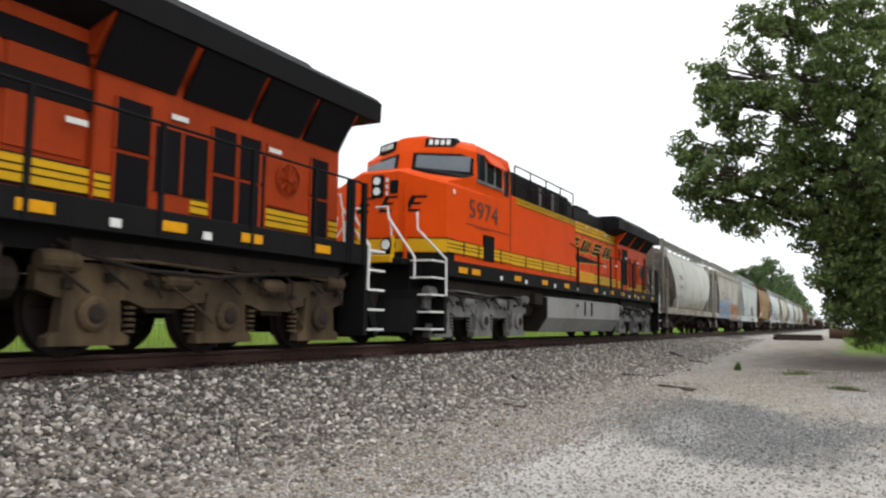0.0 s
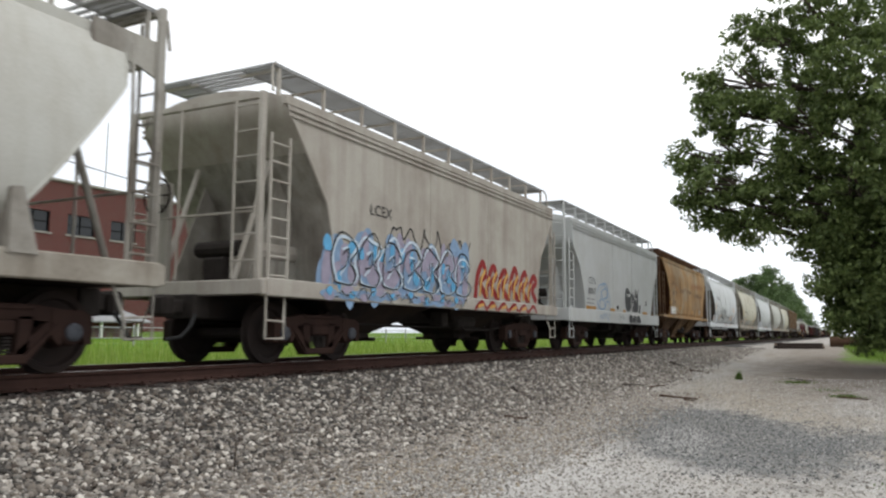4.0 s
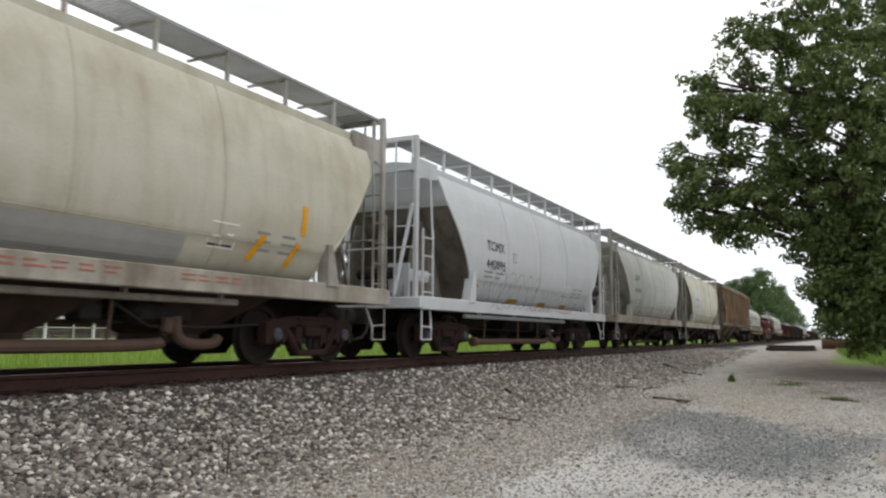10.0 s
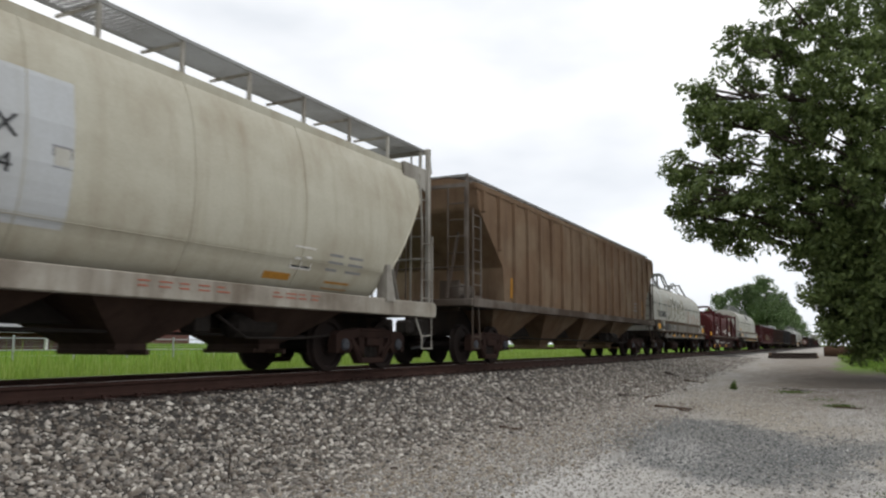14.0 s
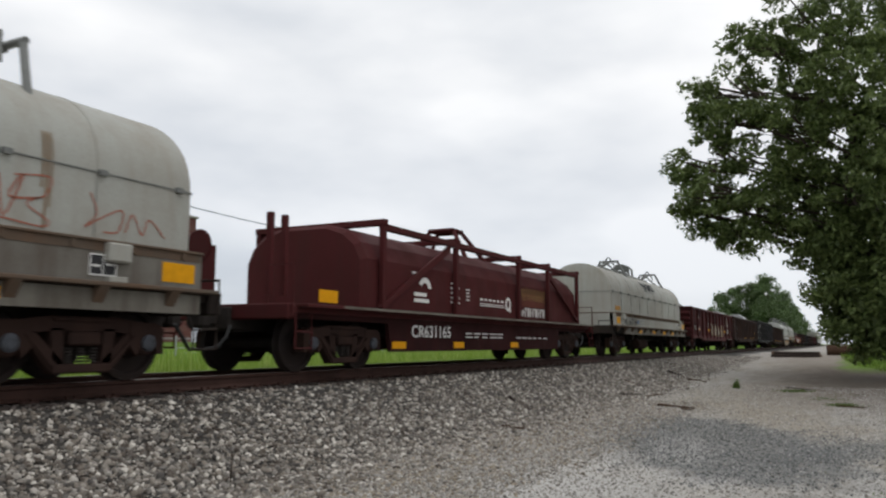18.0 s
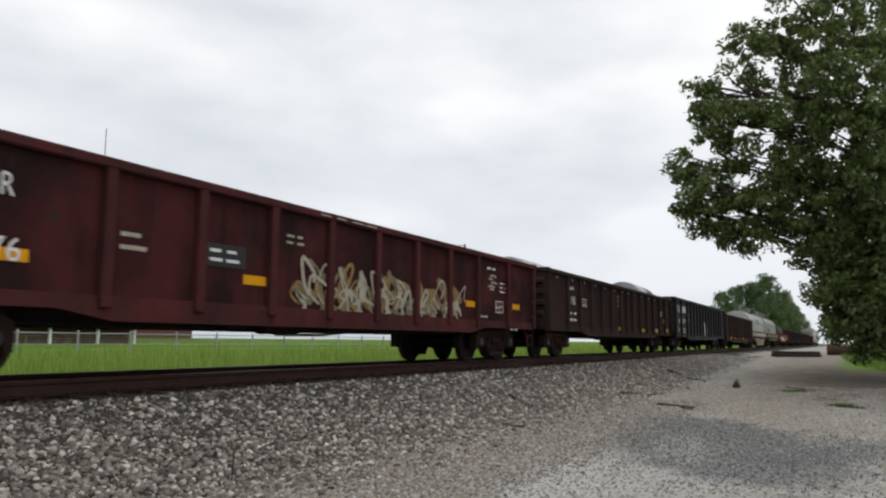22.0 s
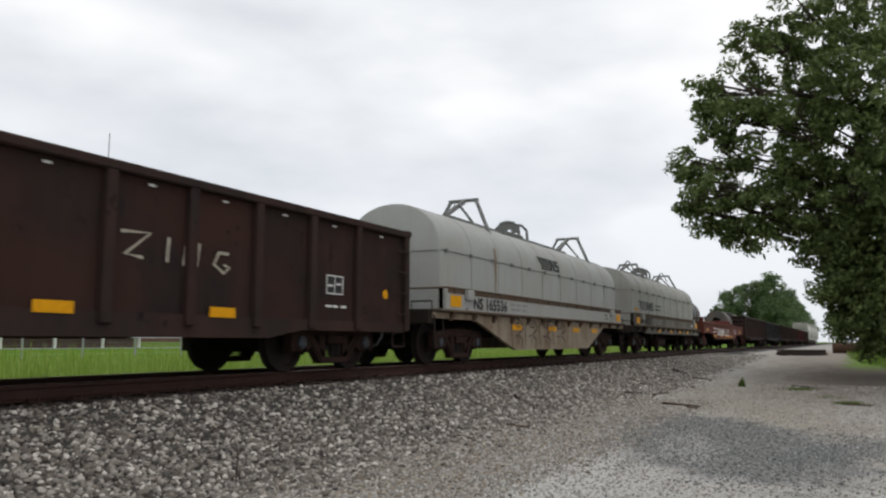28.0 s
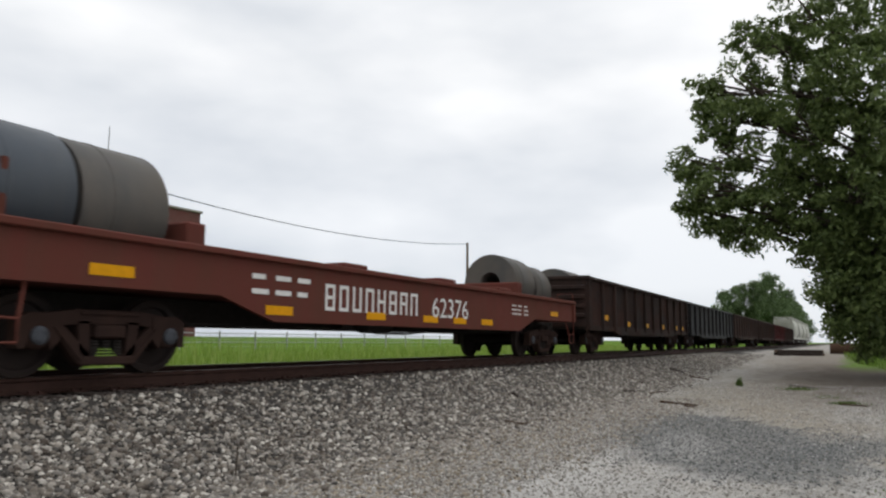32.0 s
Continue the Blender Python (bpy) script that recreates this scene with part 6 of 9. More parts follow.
def lift_frame(cover, x, z, tall=1.0, bar=1.3, loop=True):
    """Lifting bracket on a cover's crown: two leaning legs, a cross head and a bar back to the ridge."""
    bm = bmesh.new()
    a = z + 0.58 * tall
    prism(bm, [(x - bar, z + 0.10), (x - bar, z + 0.20), (x + 0.03, a + 0.04), (x + 0.03, a - 0.07)], "y", -0.045, 0.045)
    for s in (-1, 1):
        tube(bm, [(x, s * 0.36, a), (x - 0.25, s * 0.95, z - 0.55)], 0.05, 6)
        tube(bm, [(x - 0.36, s * 0.05, a - 0.16), (x - 0.45, s * 0.62, z - 0.2)], 0.035, 6)
        box(bm, x - 0.34, x - 0.16, s * 0.95 - 0.06, s * 0.95 + 0.06, z - 0.62, z - 0.50)
    tube(bm, [(x, -0.42, a), (x, 0.42, a)], 0.05, 6)
    if loop:
        tube(bm, [(x - 0.34, 0.28, z + 0.2), (x - 0.16, 0.0, a + 0.16), (x - 0.08, -0.04, a + 0.16), (x - 0.25, -0.34, z + 0.18)], 0.03, 6)
    part("lift_bracket", bm, FRAMEGREY, cover, "grey steel lifting bracket")


def lift_loop(cover, x, z, boxy):
    bm = bmesh.new()
    for d in (-0.32, 0.32):
        if boxy:
            tube(bm, [(x + d * 1.6, 0, z - 0.05), (x + d, 0, z + 0.66), (x + d * 0.2, 0, z + 0.66)], 0.05, 6)
            tube(bm, [(x + d, -0.3, z + 0.66), (x + d, 0.3, z + 0.66)], 0.06, 6)
            tube(bm, [(x + d, -0.3, z + 0.66), (x + d * 1.5, -0.6, z - 0.1)], 0.045, 6)
        else:
            tube(bm, [(x + d, -0.38, z - 0.08), (x + d, -0.36, z + 0.20), (x + d, -0.2, z + 0.36), (x + d, 0, z + 0.40), (x + d, 0.2, z + 0.36), (x + d, 0.36, z + 0.20), (x + d, 0.38, z - 0.08)], 0.045, 6)
            if d < 0:
                prism(bm, [(-0.36, z + 0.05), (-0.34, z + 0.18), (-0.2, z + 0.34), (0, z + 0.38), (0.2, z + 0.34), (0.34, z + 0.18), (0.36, z + 0.05), (0.16, z + 0.05), (0.12, z + 0.16), (-0.12, z + 0.16), (-0.16, z + 0.05)], "x", x + d - 0.02, x + d + 0.02)
    if boxy:
        box(bm, x - 0.36, x + 0.36, -0.3, 0.3, z + 0.64, z + 0.70, 0.02)
    box(bm, x - 0.75, x + 0.75, -0.08, 0.08, z - 0.04, z + 0.1)
    part("lift_loop", bm, FRAMEGREY, cover, "grey steel lifting loops")


CW, CB = 1.22, 2.40  # hood half width and belt height


def coil_car(label, x, L, covmat, sillmat, x0, x1, brackets, deep=False, boxy=False, top=3.47, tall=0.85, bar=1.3, loop=True, rail=None, belt=2.40):
    car = car_thing("coil_car", label, "coil car", x)
    h = L / 2
    bm = bmesh.new()
    for s in (-1, 1):
        outline = [(-h + 1.95, 0.82), (-h + 1.95, 1.06), (h - 0.3, 1.06), (h - 0.3, 0.82)]
        if deep:
            outline = [(-h, 0.94), (-h, 1.06), (h, 1.06), (h, 0.94), (h - 2.55, 0.94), (h - 4.3, 0.27), (-h + 4.3, 0.27), (-h + 2.0, 0.94)]
        prism(bm, outline, "y", s * 1.34, s * 1.42)
    pieces("side_sill", bm, sillmat, car)
    bm = bmesh.new()
    box(bm, -h, h, -1.34, 1.34, 0.98, 1.08)
    for k in (-1, 1):
        box(bm, k * h - 0.12, k * h + 0.12, -1.40, 1.40, 0.82, 1.12, 0.02)
        for s in (-1, 1):
            box(bm, min(k * (h - 0.1), k * (h - 0.9)), max(k * (h - 0.1), k * (h - 0.9)), min(s * 0.9, s * 1.42), max(s * 0.9, s * 1.42), 1.06, 1.12)
    if not deep:
        for s in (-1, 1):
            box(bm, -h + 0.1, -h + 1.95, min(s * 1.30, s * 1.38), max(s * 1.30, s * 1.38), 0.86, 1.06)
    part("underframe", bm, BLACK, car)
    # upper side rail, ledge and its brackets
    bm = bmesh.new()
    for s in (-1, 1):
        box(bm, x0 - 0.04, x1 + 0.04, min(s * 1.16, s * 1.40), max(s * 1.30, s * 1.40), 1.12, 1.57, 0.015)
    pieces("side_rail", bm, rail or covmat, car)
    bm = bmesh.new()
    for s in (-1, 1):
        box(bm, -h + 0.1, h - 0.1, min(s * 1.36, s * 1.55), max(s * 1.36, s * 1.55), 1.08, 1.13, 0.01)
        # thin dark strip along the rail just below the hood's lip
        box(bm, x0, x1, min(s * 1.40, s * 1.408), max(s * 1.40, s * 1.408), 1.475, 1.575)
        n = 17
        for i in range(n):
            q = x0 + 0.3 + (x1 - x0 - 0.6) * i / (n - 1)
            box(bm, q - 0.025, q + 0.025, min(s * 1.40, s * 1.43), max(s * 1.40, s * 1.43), 1.49, 1.575)
    pieces("side_ledge", bm, RUSTLIP, car, "rust-stained steel ledge, with a dark strip under the hood lip")
    bm = bmesh.new()
    n = 13
    for i in range(n):
        q = -h + 0.8 + (L - 1.6) * i / (n - 1)
        prism(bm, [(-1.54, 1.08), (-1.42, 1.08), (-1.42, 0.90)], "x", q - 0.07, q + 0.07)
    pieces("side_bracket", bm, RUSTLIP, car)
    # hood
    bm = bmesh.new()
    prof = arch(CW, 1.60, belt, top, 10, 2.1)
    shrink = lambda e, f: [(e, y * f, 1.60 + (z - 1.60) * f) for y, z in prof]
    ln = x1 - x0
    loft(bm, [shrink(x0, 0.975), shrink(x0 + 0.015, 0.993), shrink(x0 + 0.04, 0.999)] + [shrink(x0 + 0.2 + (ln - 0.4) * i / 12, 1.0) for i in range(13)] + [shrink(x1 - 0.09, 0.998), shrink(x1 - 0.03, 0.985), shrink(x1, 0.965)])
    cov = part("cover", bm, covmat, car, "rounded sheet steel hood over the load", True)
    bm = bmesh.new()
    for s in (-1, 1):
        box(bm, x0 + 0.02, x1 - 0.02, min(s * 1.21, s * 1.235), max(s * 1.21, s * 1.235), belt - 0.008, belt + 0.008)
        n = 12
        for i in range(n):
            q = x0 + 0.25 + (ln - 0.5) * i / (n - 1)
            box(bm, q - 0.05, q + 0.05, min(s * 1.21, s * 1.27), max(s * 1.21, s * 1.26), belt - 0.035, belt + 0.03)
    for e in (x0, x1):
        box(bm, e - 0.015, e + 0.015, -1.18, 1.18, belt - 0.02, belt - 0.005)
    pieces("cover_seam", bm, FRAMEGREY, cov)
    bm = bmesh.new()
    for s in (-1, 1):
        box(bm, x0 - 0.03, x1 + 0.03, min(s * 1.20, s * 1.44), max(s * 1.20, s * 1.44), 1.575, 1.61, 0.01)
    for e in (x0, x1):
        box(bm, e - 0.05, e + 0.05, -1.2, 1.2, 1.58, 1.61)
    pieces("cover_lip", bm, RUSTLIP, cov, "rusty lower lip of the hood")
    bm = bmesh.new()
    for e in (x0, x1):
        box(bm, e - 0.05, e + 0.05, -1.18, 1.18, 1.10, 1.57, 0.01)
    pieces("end_bulkhead", bm, covmat, car)
    bm = bmesh.new()
    for i in range(1, 9):
        q = x0 + ln * i / 9
        tube(bm, [(q, y * 1.002, z + 0.001) for y, z in prof], 0.006, 4)
    pieces("cover_joint", bm, covmat, cov)
    bm = bmesh.new()
    for i in range(1, 9):
        q = x0 + ln * i / 9
        box(bm, q - 0.006, q + 0.006, -CW - 0.006, -CW + 0.01, 1.62, belt - 0.03)
    pieces("panel_joint", bm, FRAMEGREY, cov)
    bm = bmesh.new()
    for q in (x0 + 0.95, x1 - 1.3):
        box(bm, q - 0.16, q + 0.16, -1.50, -1.38, 1.36, 1.58, 0.02)
        box(bm, q - 0.12, q + 0.12, -1.48, -1.38, 1.13, 1.2, 0.01)
    pieces("latch_box", bm, covmat, cov)
    for b in brackets:
        lift_frame(cov, b, top, tall, bar, loop)
    lift_loop(cov, 0.0 if not deep else 0.22, top + 0.1, boxy)
    bm = bmesh.new()
    box(bm, brackets[0] - bar, brackets[1] - 0.3, -0.05, 0.05, top + 0.02, top + 0.15, 0.01)
    for i in range(5):
        q = brackets[0] - 1.2 + (brackets[1] - brackets[0]) * i / 4
        box(bm, q - 0.05, q + 0.05, -0.05, 0.05, top - 0.06, top + 0.05)
    part("ridge_bar", bm, FRAMEGREY, cov)
    ends_gear(car, h, BLACK, 1.0, rise=0.28)
    # hand brake at the trailing end
    bm = bmesh.new()
    lathe(bm, [(0.24, h - 0.02), (0.26, h), (0.24, h + 0.02), (0.22, h)], "x", 18, (0, -0.5, 1.95))
    bm.faces.ensure_lookup_table()
    for f in [f for f in bm.faces if len(f.verts) > 4]:
        bm.faces.remove(f)
    for a in range(3):
        an = a * math.pi / 3
        tube(bm, [(h, -0.5 + 0.23 * math.cos(an), 1.95 + 0.23 * math.sin(an)), (h, -0.5 - 0.23 * math.cos(an), 1.95 - 0.23 * math.sin(an))], 0.012, 5)
    box(bm, h - 0.14, h - 0.04, -0.56, -0.44, 1.1, 2.15)
    part("hand_brake", bm, OXIDE, car, "dark red hand brake stand")
    if not deep:
        bm = bmesh.new()
        lathe(bm, [(0.16, -1.75), (0.22, -1.68), (0.22, -0.25), (0.16, -0.18)], "x", 14, (0, -0.9, 0.45))
        part("air_reservoir", bm, TRUCK, car)
    sr = lambda z: -1.425 if z < 1.10 else -1.405
    bm = bmesh.new()
    rect(bm, x0 + 0.12, 1.20, 0.5, 0.24, sr)
    rect(bm, x1 - 0.62, 1.20, 0.52, 0.24, sr)
    for q in (-3.2, -0.6, 1.5, 3.4):
        rect(bm, q, 0.88 if not deep else 0.76, 0.6, 0.13, sr)
    pieces("reflector", bm, REFLECT, car, "yellow reflective strip")
    return car, sr


def stripes_mark(car, x, z, w, hgt, sf, mat, n=5):
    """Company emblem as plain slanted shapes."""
    bm = bmesh.new()
    for i in range(n):
        z0 = z + hgt * (n - 1 - i) / n
        plate(bm, [(x + 0.035 * w * i, z0), (x + w * 0.58 - 0.008 * w * i, z0), (x + w * 0.59 - 0.008 * w * i, z0 + hgt * 0.11), (x + 0.035 * w * i, z0 + hgt * 0.11)], sf)
    q = x + w * 0.57
    u = w * 0.43
    plate(bm, [(q, z), (q + u * 0.16, z), (q + u * 0.24, z + hgt * 0.9), (q + u * 0.08, z + hgt * 0.9)], sf)
    plate(bm, [(q + u * 0.12, z + hgt * 0.9), (q + u * 0.28, z + hgt * 0.9), (q + u * 0.50, z), (q + u * 0.34, z)], sf)
    plate(bm, [(q + u * 0.40, z), (q + u * 0.52, z), (q + u * 0.60, z + hgt * 0.9), (q + u * 0.46, z + hgt * 0.9)], sf)
    for a, b, c0, c1 in ((0.1, 0.5, 0.86, 1.0), (0.42, 0.84, 0.62, 0.76)):
        plate(bm, [(q + u * c0, z + hgt * a), (q + u * c1, z + hgt * a), (q + u * c1, z + hgt * b), (q + u * c0, z + hgt * b)], sf)
    for a, b in ((0.0, 0.2), (0.36, 0.56), (0.72, 0.92)):
        plate(bm, [(q + u * 0.62, z + hgt * a), (q + u * 0.98, z + hgt * a), (q + u, z + hgt * b), (q + u * 0.64, z + hgt * b)], sf)
    part("emblem", bm, mat, car)


SHEETRED = paint("grime_mottled_red_sheet", (0.07, 0.017, 0.018), (0.017, 0.011, 0.010), 0.95, 0.8, 51, 0.8, spec=0.08, patch=(0.03, 0.013, 0.013), chips=(0.03, 0.02, 0.018))
SHEETBROWN = paint("rust_mottled_brown_sheet", (0.022, 0.0165, 0.0152), (0.052, 0.027, 0.021), 0.75, 0.5, 52, 0.8, spec=0.08, patch=(0.037, 0.0185, 0.015), chips=(0.012, 0.009, 0.009))


def gondola(label, x, L, mat, top=2.5, ribs=12, low=0.80, name="gondola_car", posts=None, plates=None):
    car = car_thing(name, label, "gondola car", x)
    h = L / 2
    bm = bmesh.new()
    for s in (-1, 1):
        box(bm, -h, h, min(s * 1.40, s * 1.46), max(s * 1.40, s * 1.46), low + 0.05, top - 0.05)
    pieces("side_sheet", bm, {OXIDE2: SHEETRED, GONBROWN: SHEETBROWN}.get(mat, mat), car)
    for k in (-1, 1):
        bm = bmesh.new()
        box(bm, k * h - 0.04, k * h + 0.04, -1.45, 1.45, low + 0.1, top - 0.05)
        end = part("end_wall", bm, mat, car)
        for i in range(4):
            z = low + 0.35 + i * (top - low - 0.5) / 4
            bm = bmesh.new()
            prism(bm, [(k * h, z), (k * (h + 0.14), z + 0.05), (k * (h + 0.14), z + 0.14), (k * h, z + 0.2)], "y", -1.40, 1.40)
            part("end_rib", bm, mat, end)
    bm = bmesh.new()
    for s in (-1, 1):
        box(bm, -h - 0.06, h + 0.06, min(s * 1.36, s * 1.56), max(s * 1.36, s * 1.56), top - 0.12, top, 0.02)
    for k in (-1, 1):
        box(bm, k * h - 0.10, k * h + 0.10, -1.55, 1.55, top - 0.10, top + 0.02, 0.02)
    part("top_chord", bm, mat, car)
    bm = bmesh.new()
    for q in posts or [-h + 0.06 + (L - 0.12) * i / ribs for i in range(ribs + 1)]:
        for s in (-1, 1):
            box(bm, q - 0.075, q + 0.075, min(s * 1.45, s * 1.555), max(s * 1.45, s * 1.555), low, top - 0.11, 0.015)
    pieces("side_post", bm, mat, car)
    if posts and mat is GONBROWN:
        # white plates painted as daylight showing through slots below the rim
        bm = bmesh.new()
        for a, b in zip(posts, posts[1:]):
            rect(bm, (a + b) / 2 - 0.05, top - 0.20, 0.10, 0.028, lambda z: -1.464)
        pieces("rim_slot", bm, WHITE, car, "small white plate painted as light in a slot under the rim")
    bm = bmesh.new()
    for s in (-1, 1):
        prism(bm, [(-h, low - 0.02), (-h, low + 0.14), (h, low + 0.14), (h, low - 0.02), (h - 3.1, low - 0.02), (h - 3.8, low - 0.14), (-h + 3.8, low - 0.14), (-h + 3.1, low - 0.02)], "y", s * 1.38, s * 1.50)
    pieces("side_sill", bm, mat, car)
    bm = bmesh.new()
    box(bm, -h, h, -1.4, 1.4, low + 0.02, low + 0.1)
    part("floor", bm, BLACK, car)
    ends_gear(car, h, mat, low + 0.1)
    bm = bmesh.new()
    for k in (-1, 1):
        for s in (-1, 1):
            for i in range(4):
                z = low + 0.3 + i * 0.38
                tube(bm, [(k * (h - 0.05), s * 1.58, z), (k * (h - 0.5), s * 1.58, z)], 0.014, 5)
    pieces("grab_iron", bm, mat, car)
    bm = bmesh.new()
    dull = mat in (GONBLACK,)
    at = posts or [-h + 0.06 + (L - 0.12) * i / ribs for i in range(ribs + 1)]
    for i in (1, 3, 5, 7, 9, 11):
        q = at[min(i, len(at) - 2)] + 0.3
        if plates:
            continue
        if not dull:
            rect(bm, q, 1.00 if i > 1 else 1.15, 0.5, 0.17, lambda z: -1.464)
    for q, z0 in plates or ():
        rect(bm, q, z0, 0.46, 0.13, lambda z: -1.506 if z0 < 1.0 else -1.464)
    pieces("reflector", bm, REFLECT, car, "yellow reflective strip")
    return car


def coil(label, x, z, r, w, mat, axis="x", hole=0.28):
    """A steel coil with its bore and turned winding face, lying on its side."""
    bm = bmesh.new()
    prof = [(hole, -w / 2 + 0.03), (hole + 0.02, -w / 2)] + [(hole + (r - hole) * i / 10, -w / 2 + (0.006 if i % 2 else -0.006)) for i in range(1, 10)]
    prof += [(r - 0.02, -w / 2), (r, -w / 2 + 0.03), (r, -w * 0.17), (r + 0.008, -w * 0.165), (r + 0.008, -w * 0.13), (r, -w * 0.125), (r, w / 2 - 0.03), (r - 0.02, w / 2), (hole + 0.02, w / 2), (hole, w / 2 - 0.03)]
    lathe(bm, prof, axis, 40)
    bm.faces.ensure_lookup_table()
    caps = [f for f in bm.faces if len(f.verts) > 4]
    for f in caps:
        bm.faces.remove(f)
    bm.verts.ensure_lookup_table()
    n = 40
    first, last = bm.verts[:n], bm.verts[-n:]
    for k in range(n):
        bm.faces.new((first[k], last[k], last[(k + 1) % n], first[(k + 1) % n]))
    bmesh.ops.recalc_face_normals(bm, faces=bm.faces)
    ob = part("steel_coil", bm, mat, None, "", True)
    ob.matrix_basis = pose(x, TRACK_Y, RAIL_Z + z + r)
    tagged(ob, label, "steel coil", "steel coils on the train")
    TRAIN.append((ob, x, z + r))
    return ob


C215, sr215 = coil_car("off-white coil car with faded graffiti on its hood", 191.4, 13.9, COVER, COILSILL, -6.55, 6.65, (-2.75, 4.75), boxy=True, rail=RAILGREY)
C167, sr167 = coil_car("off-white coil car with a smooth rounded hood", 225.2, 14.6, COVER, COILSILL, -6.6, 7.0, (-2.2, 5.1), tall=0.8)
C536, sr536 = coil_car("pale grey coil car with deep rust-streaked side sills", 314.6, 14.6, COVER2, DEEPSILL, -6.6, 7.12, (-3.0, 5.4), deep=True, tall=1.12, bar=0.95, loop=False)
C917, sr917 = coil_car("pale grey coil car with black emblem on its hood", 330.9, 14.6, COVER3, COILSILL, -6.9, 6.8, (-2.3, 4.75), tall=0.85, rail=RAILGREY, belt=2.52)


def red_coil_car(x, L):
    """Oxide red coil car: angular hood under an outside frame of posts and rails."""
    car = car_thing("coil_car", "oxide red coil car with an angular hood and outside frame", "coil car", x)
    h = L / 2
    cl = 6.32
    bm = bmesh.new()
    prof = [(-1.36, 1.08), (-1.36, 1.95), (-1.22, 2.24), (-0.95, 2.46), (-0.55, 2.59), (0.55, 2.59), (0.95, 2.46), (1.22, 2.24), (1.36, 1.95), (1.36, 1.08)]
    lean = lambda e, z: e - math.copysign(max(z - 1.7, 0) * 0.9, e)
    xl = -5.75
    loft(bm, [[(xl, y * 0.93, 1.08 + (z - 1.08) * 0.95) for y, z in prof], [(xl + 0.10, y, z) for y, z in prof]] + [[(xl + 1.0 + (cl - xl - 2.0) * i / 10, y, z) for y, z in prof] for i in range(11)] + [[(lean(cl, z), y, z) for y, z in prof]])
    cov = part("cover", bm, OXIDE, car, "angular oxide red steel hood")
    bm = bmesh.new()
    for s in (-1, 1):
        for q in (-5.25, -2.3, 1.3, 3.5, 6.15):
            box(bm, q - 0.06, q + 0.06, min(s * 1.38, s * 1.48), max(s * 1.38, s * 1.48), 1.04, 2.60, 0.01)
        box(bm, -5.3, 6.2, min(s * 1.36, s * 1.48), max(s * 1.36, s * 1.48), 2.49, 2.61, 0.012)
        prism(bm, [(6.33, 1.1), (6.15, 1.1), (3.45, 2.36), (3.45, 2.52)], "y", s * 1.40, s * 1.46)
        prism(bm, [(-5.4, 1.1), (-5.2, 1.1), (-2.6, 2.36), (-2.6, 2.52)], "y", s * 1.40, s * 1.46)
    for q in (-5.25, -2.3, 1.3, 3.5, 6.15):
        box(bm, q - 0.07, q + 0.07, -1.5, 1.5, 2.57, 2.69, 0.015)
    part("outside_frame", bm, OXIDE, car)
    lift = bmesh.new()
    for d in (-0.22, 0.22):
        tube(lift, [(d, -0.34, 3.2), (d * 2.6, -0.85, 2.45)], 0.055, 6)
        tube(lift, [(d, 0.34, 3.2), (d * 2.6, 0.85, 2.45)], 0.055, 6)
        tube(lift, [(d, -0.36, 3.22), (d, 0.36, 3.22)], 0.06, 6)
    box(lift, -0.30, 0.30, -0.36, 0.36, 3.19, 3.28, 0.03)
    part("lift_loop", lift, OXIDE, cov)
    bm = bmesh.new()
    for s in (-1, 1):
        prism(bm, [(-h + 0.3, 0.84), (-h + 0.3, 1.02), (h - 0.3, 1.02), (h - 0.3, 0.84), (h - 2.95, 0.82), (h - 3.05, 0.30), (-h + 3.05, 0.30), (-h + 2.95, 0.82)], "y", s * 1.20, s * 1.28)
    pieces("side_sill", bm, SILLRED, car)
    bm = bmesh.new()
    for s in (-1, 1):
        box(bm, -h + 0.2, h - 0.2, min(s * 1.18, s * 1.55), max(s * 1.18, s * 1.55), 1.00, 1.06, 0.01)
    pieces("side_ledge", bm, OXIDE, car)
    bm = bmesh.new()
    box(bm, -h, h, -1.34, 1.34, 0.92, 1.02)
    for k in (-1, 1):
        box(bm, k * h - 0.1, k * h + 0.1, -1.40, 1.40, 0.82, 1.06, 0.02)
    part("underframe", bm, OXIDE, car)
    bm = bmesh.new()
    box(bm, -6.6, h - 0.25, -1.556, -1.550, 1.018, 1.058)
    part("ledge_edge", bm, COILSILL, car, "pale edge of the side ledge")
    ends_gear(car, h, OXIDE, 0.9)
    bm = bmesh.new()
    for q in (-h + 0.1, -h + 0.45):
        box(bm, q - 0.04, q + 0.04, -0.9, -0.8, 1.2, 2.5)
    lathe(bm, [(0.26, -h - 0.16), (0.28, -h - 0.145), (0.26, -h - 0.13), (0.24, -h - 0.145)], "x", 18, (0, 0.4, 2.0))
    box(bm, -h - 0.13, -h + 0.2, 0.36, 0.44, 1.2, 2.05)
    pieces("hand_brake", bm, OXIDE, car)
    bm = bmesh.new()
    low = lambda z: -1.285
    rect(bm, -h + 0.6, 1.1, 0.5, 0.2, lambda z: -1.445)
    for q in (-4.65, -2.1, 1.1):
        rect(bm, q, 0.36, 0.50, 0.13, low)
    pieces("reflector", bm, REFLECT, car, "yellow reflective strip")
    sd = lambda z: -1.366
    bm = bmesh.new()
    bars(bm, -4.05, 1.78, 0.6, 0.1, 1, sd, 3, 1)
    bars(bm, -2.4, 1.28, 0.6, 0.5, 5, sd, 3, 1)
    bars(bm, -1.65, 1.38, 0.3, 0.3, 4, sd, 4, 1)
    bars(bm, -0.9, 1.40, 1.45, 0.14, 1, sd, 4, 6)
    rect(bm, -0.9, 1.36, 1.4, 0.018, sd)
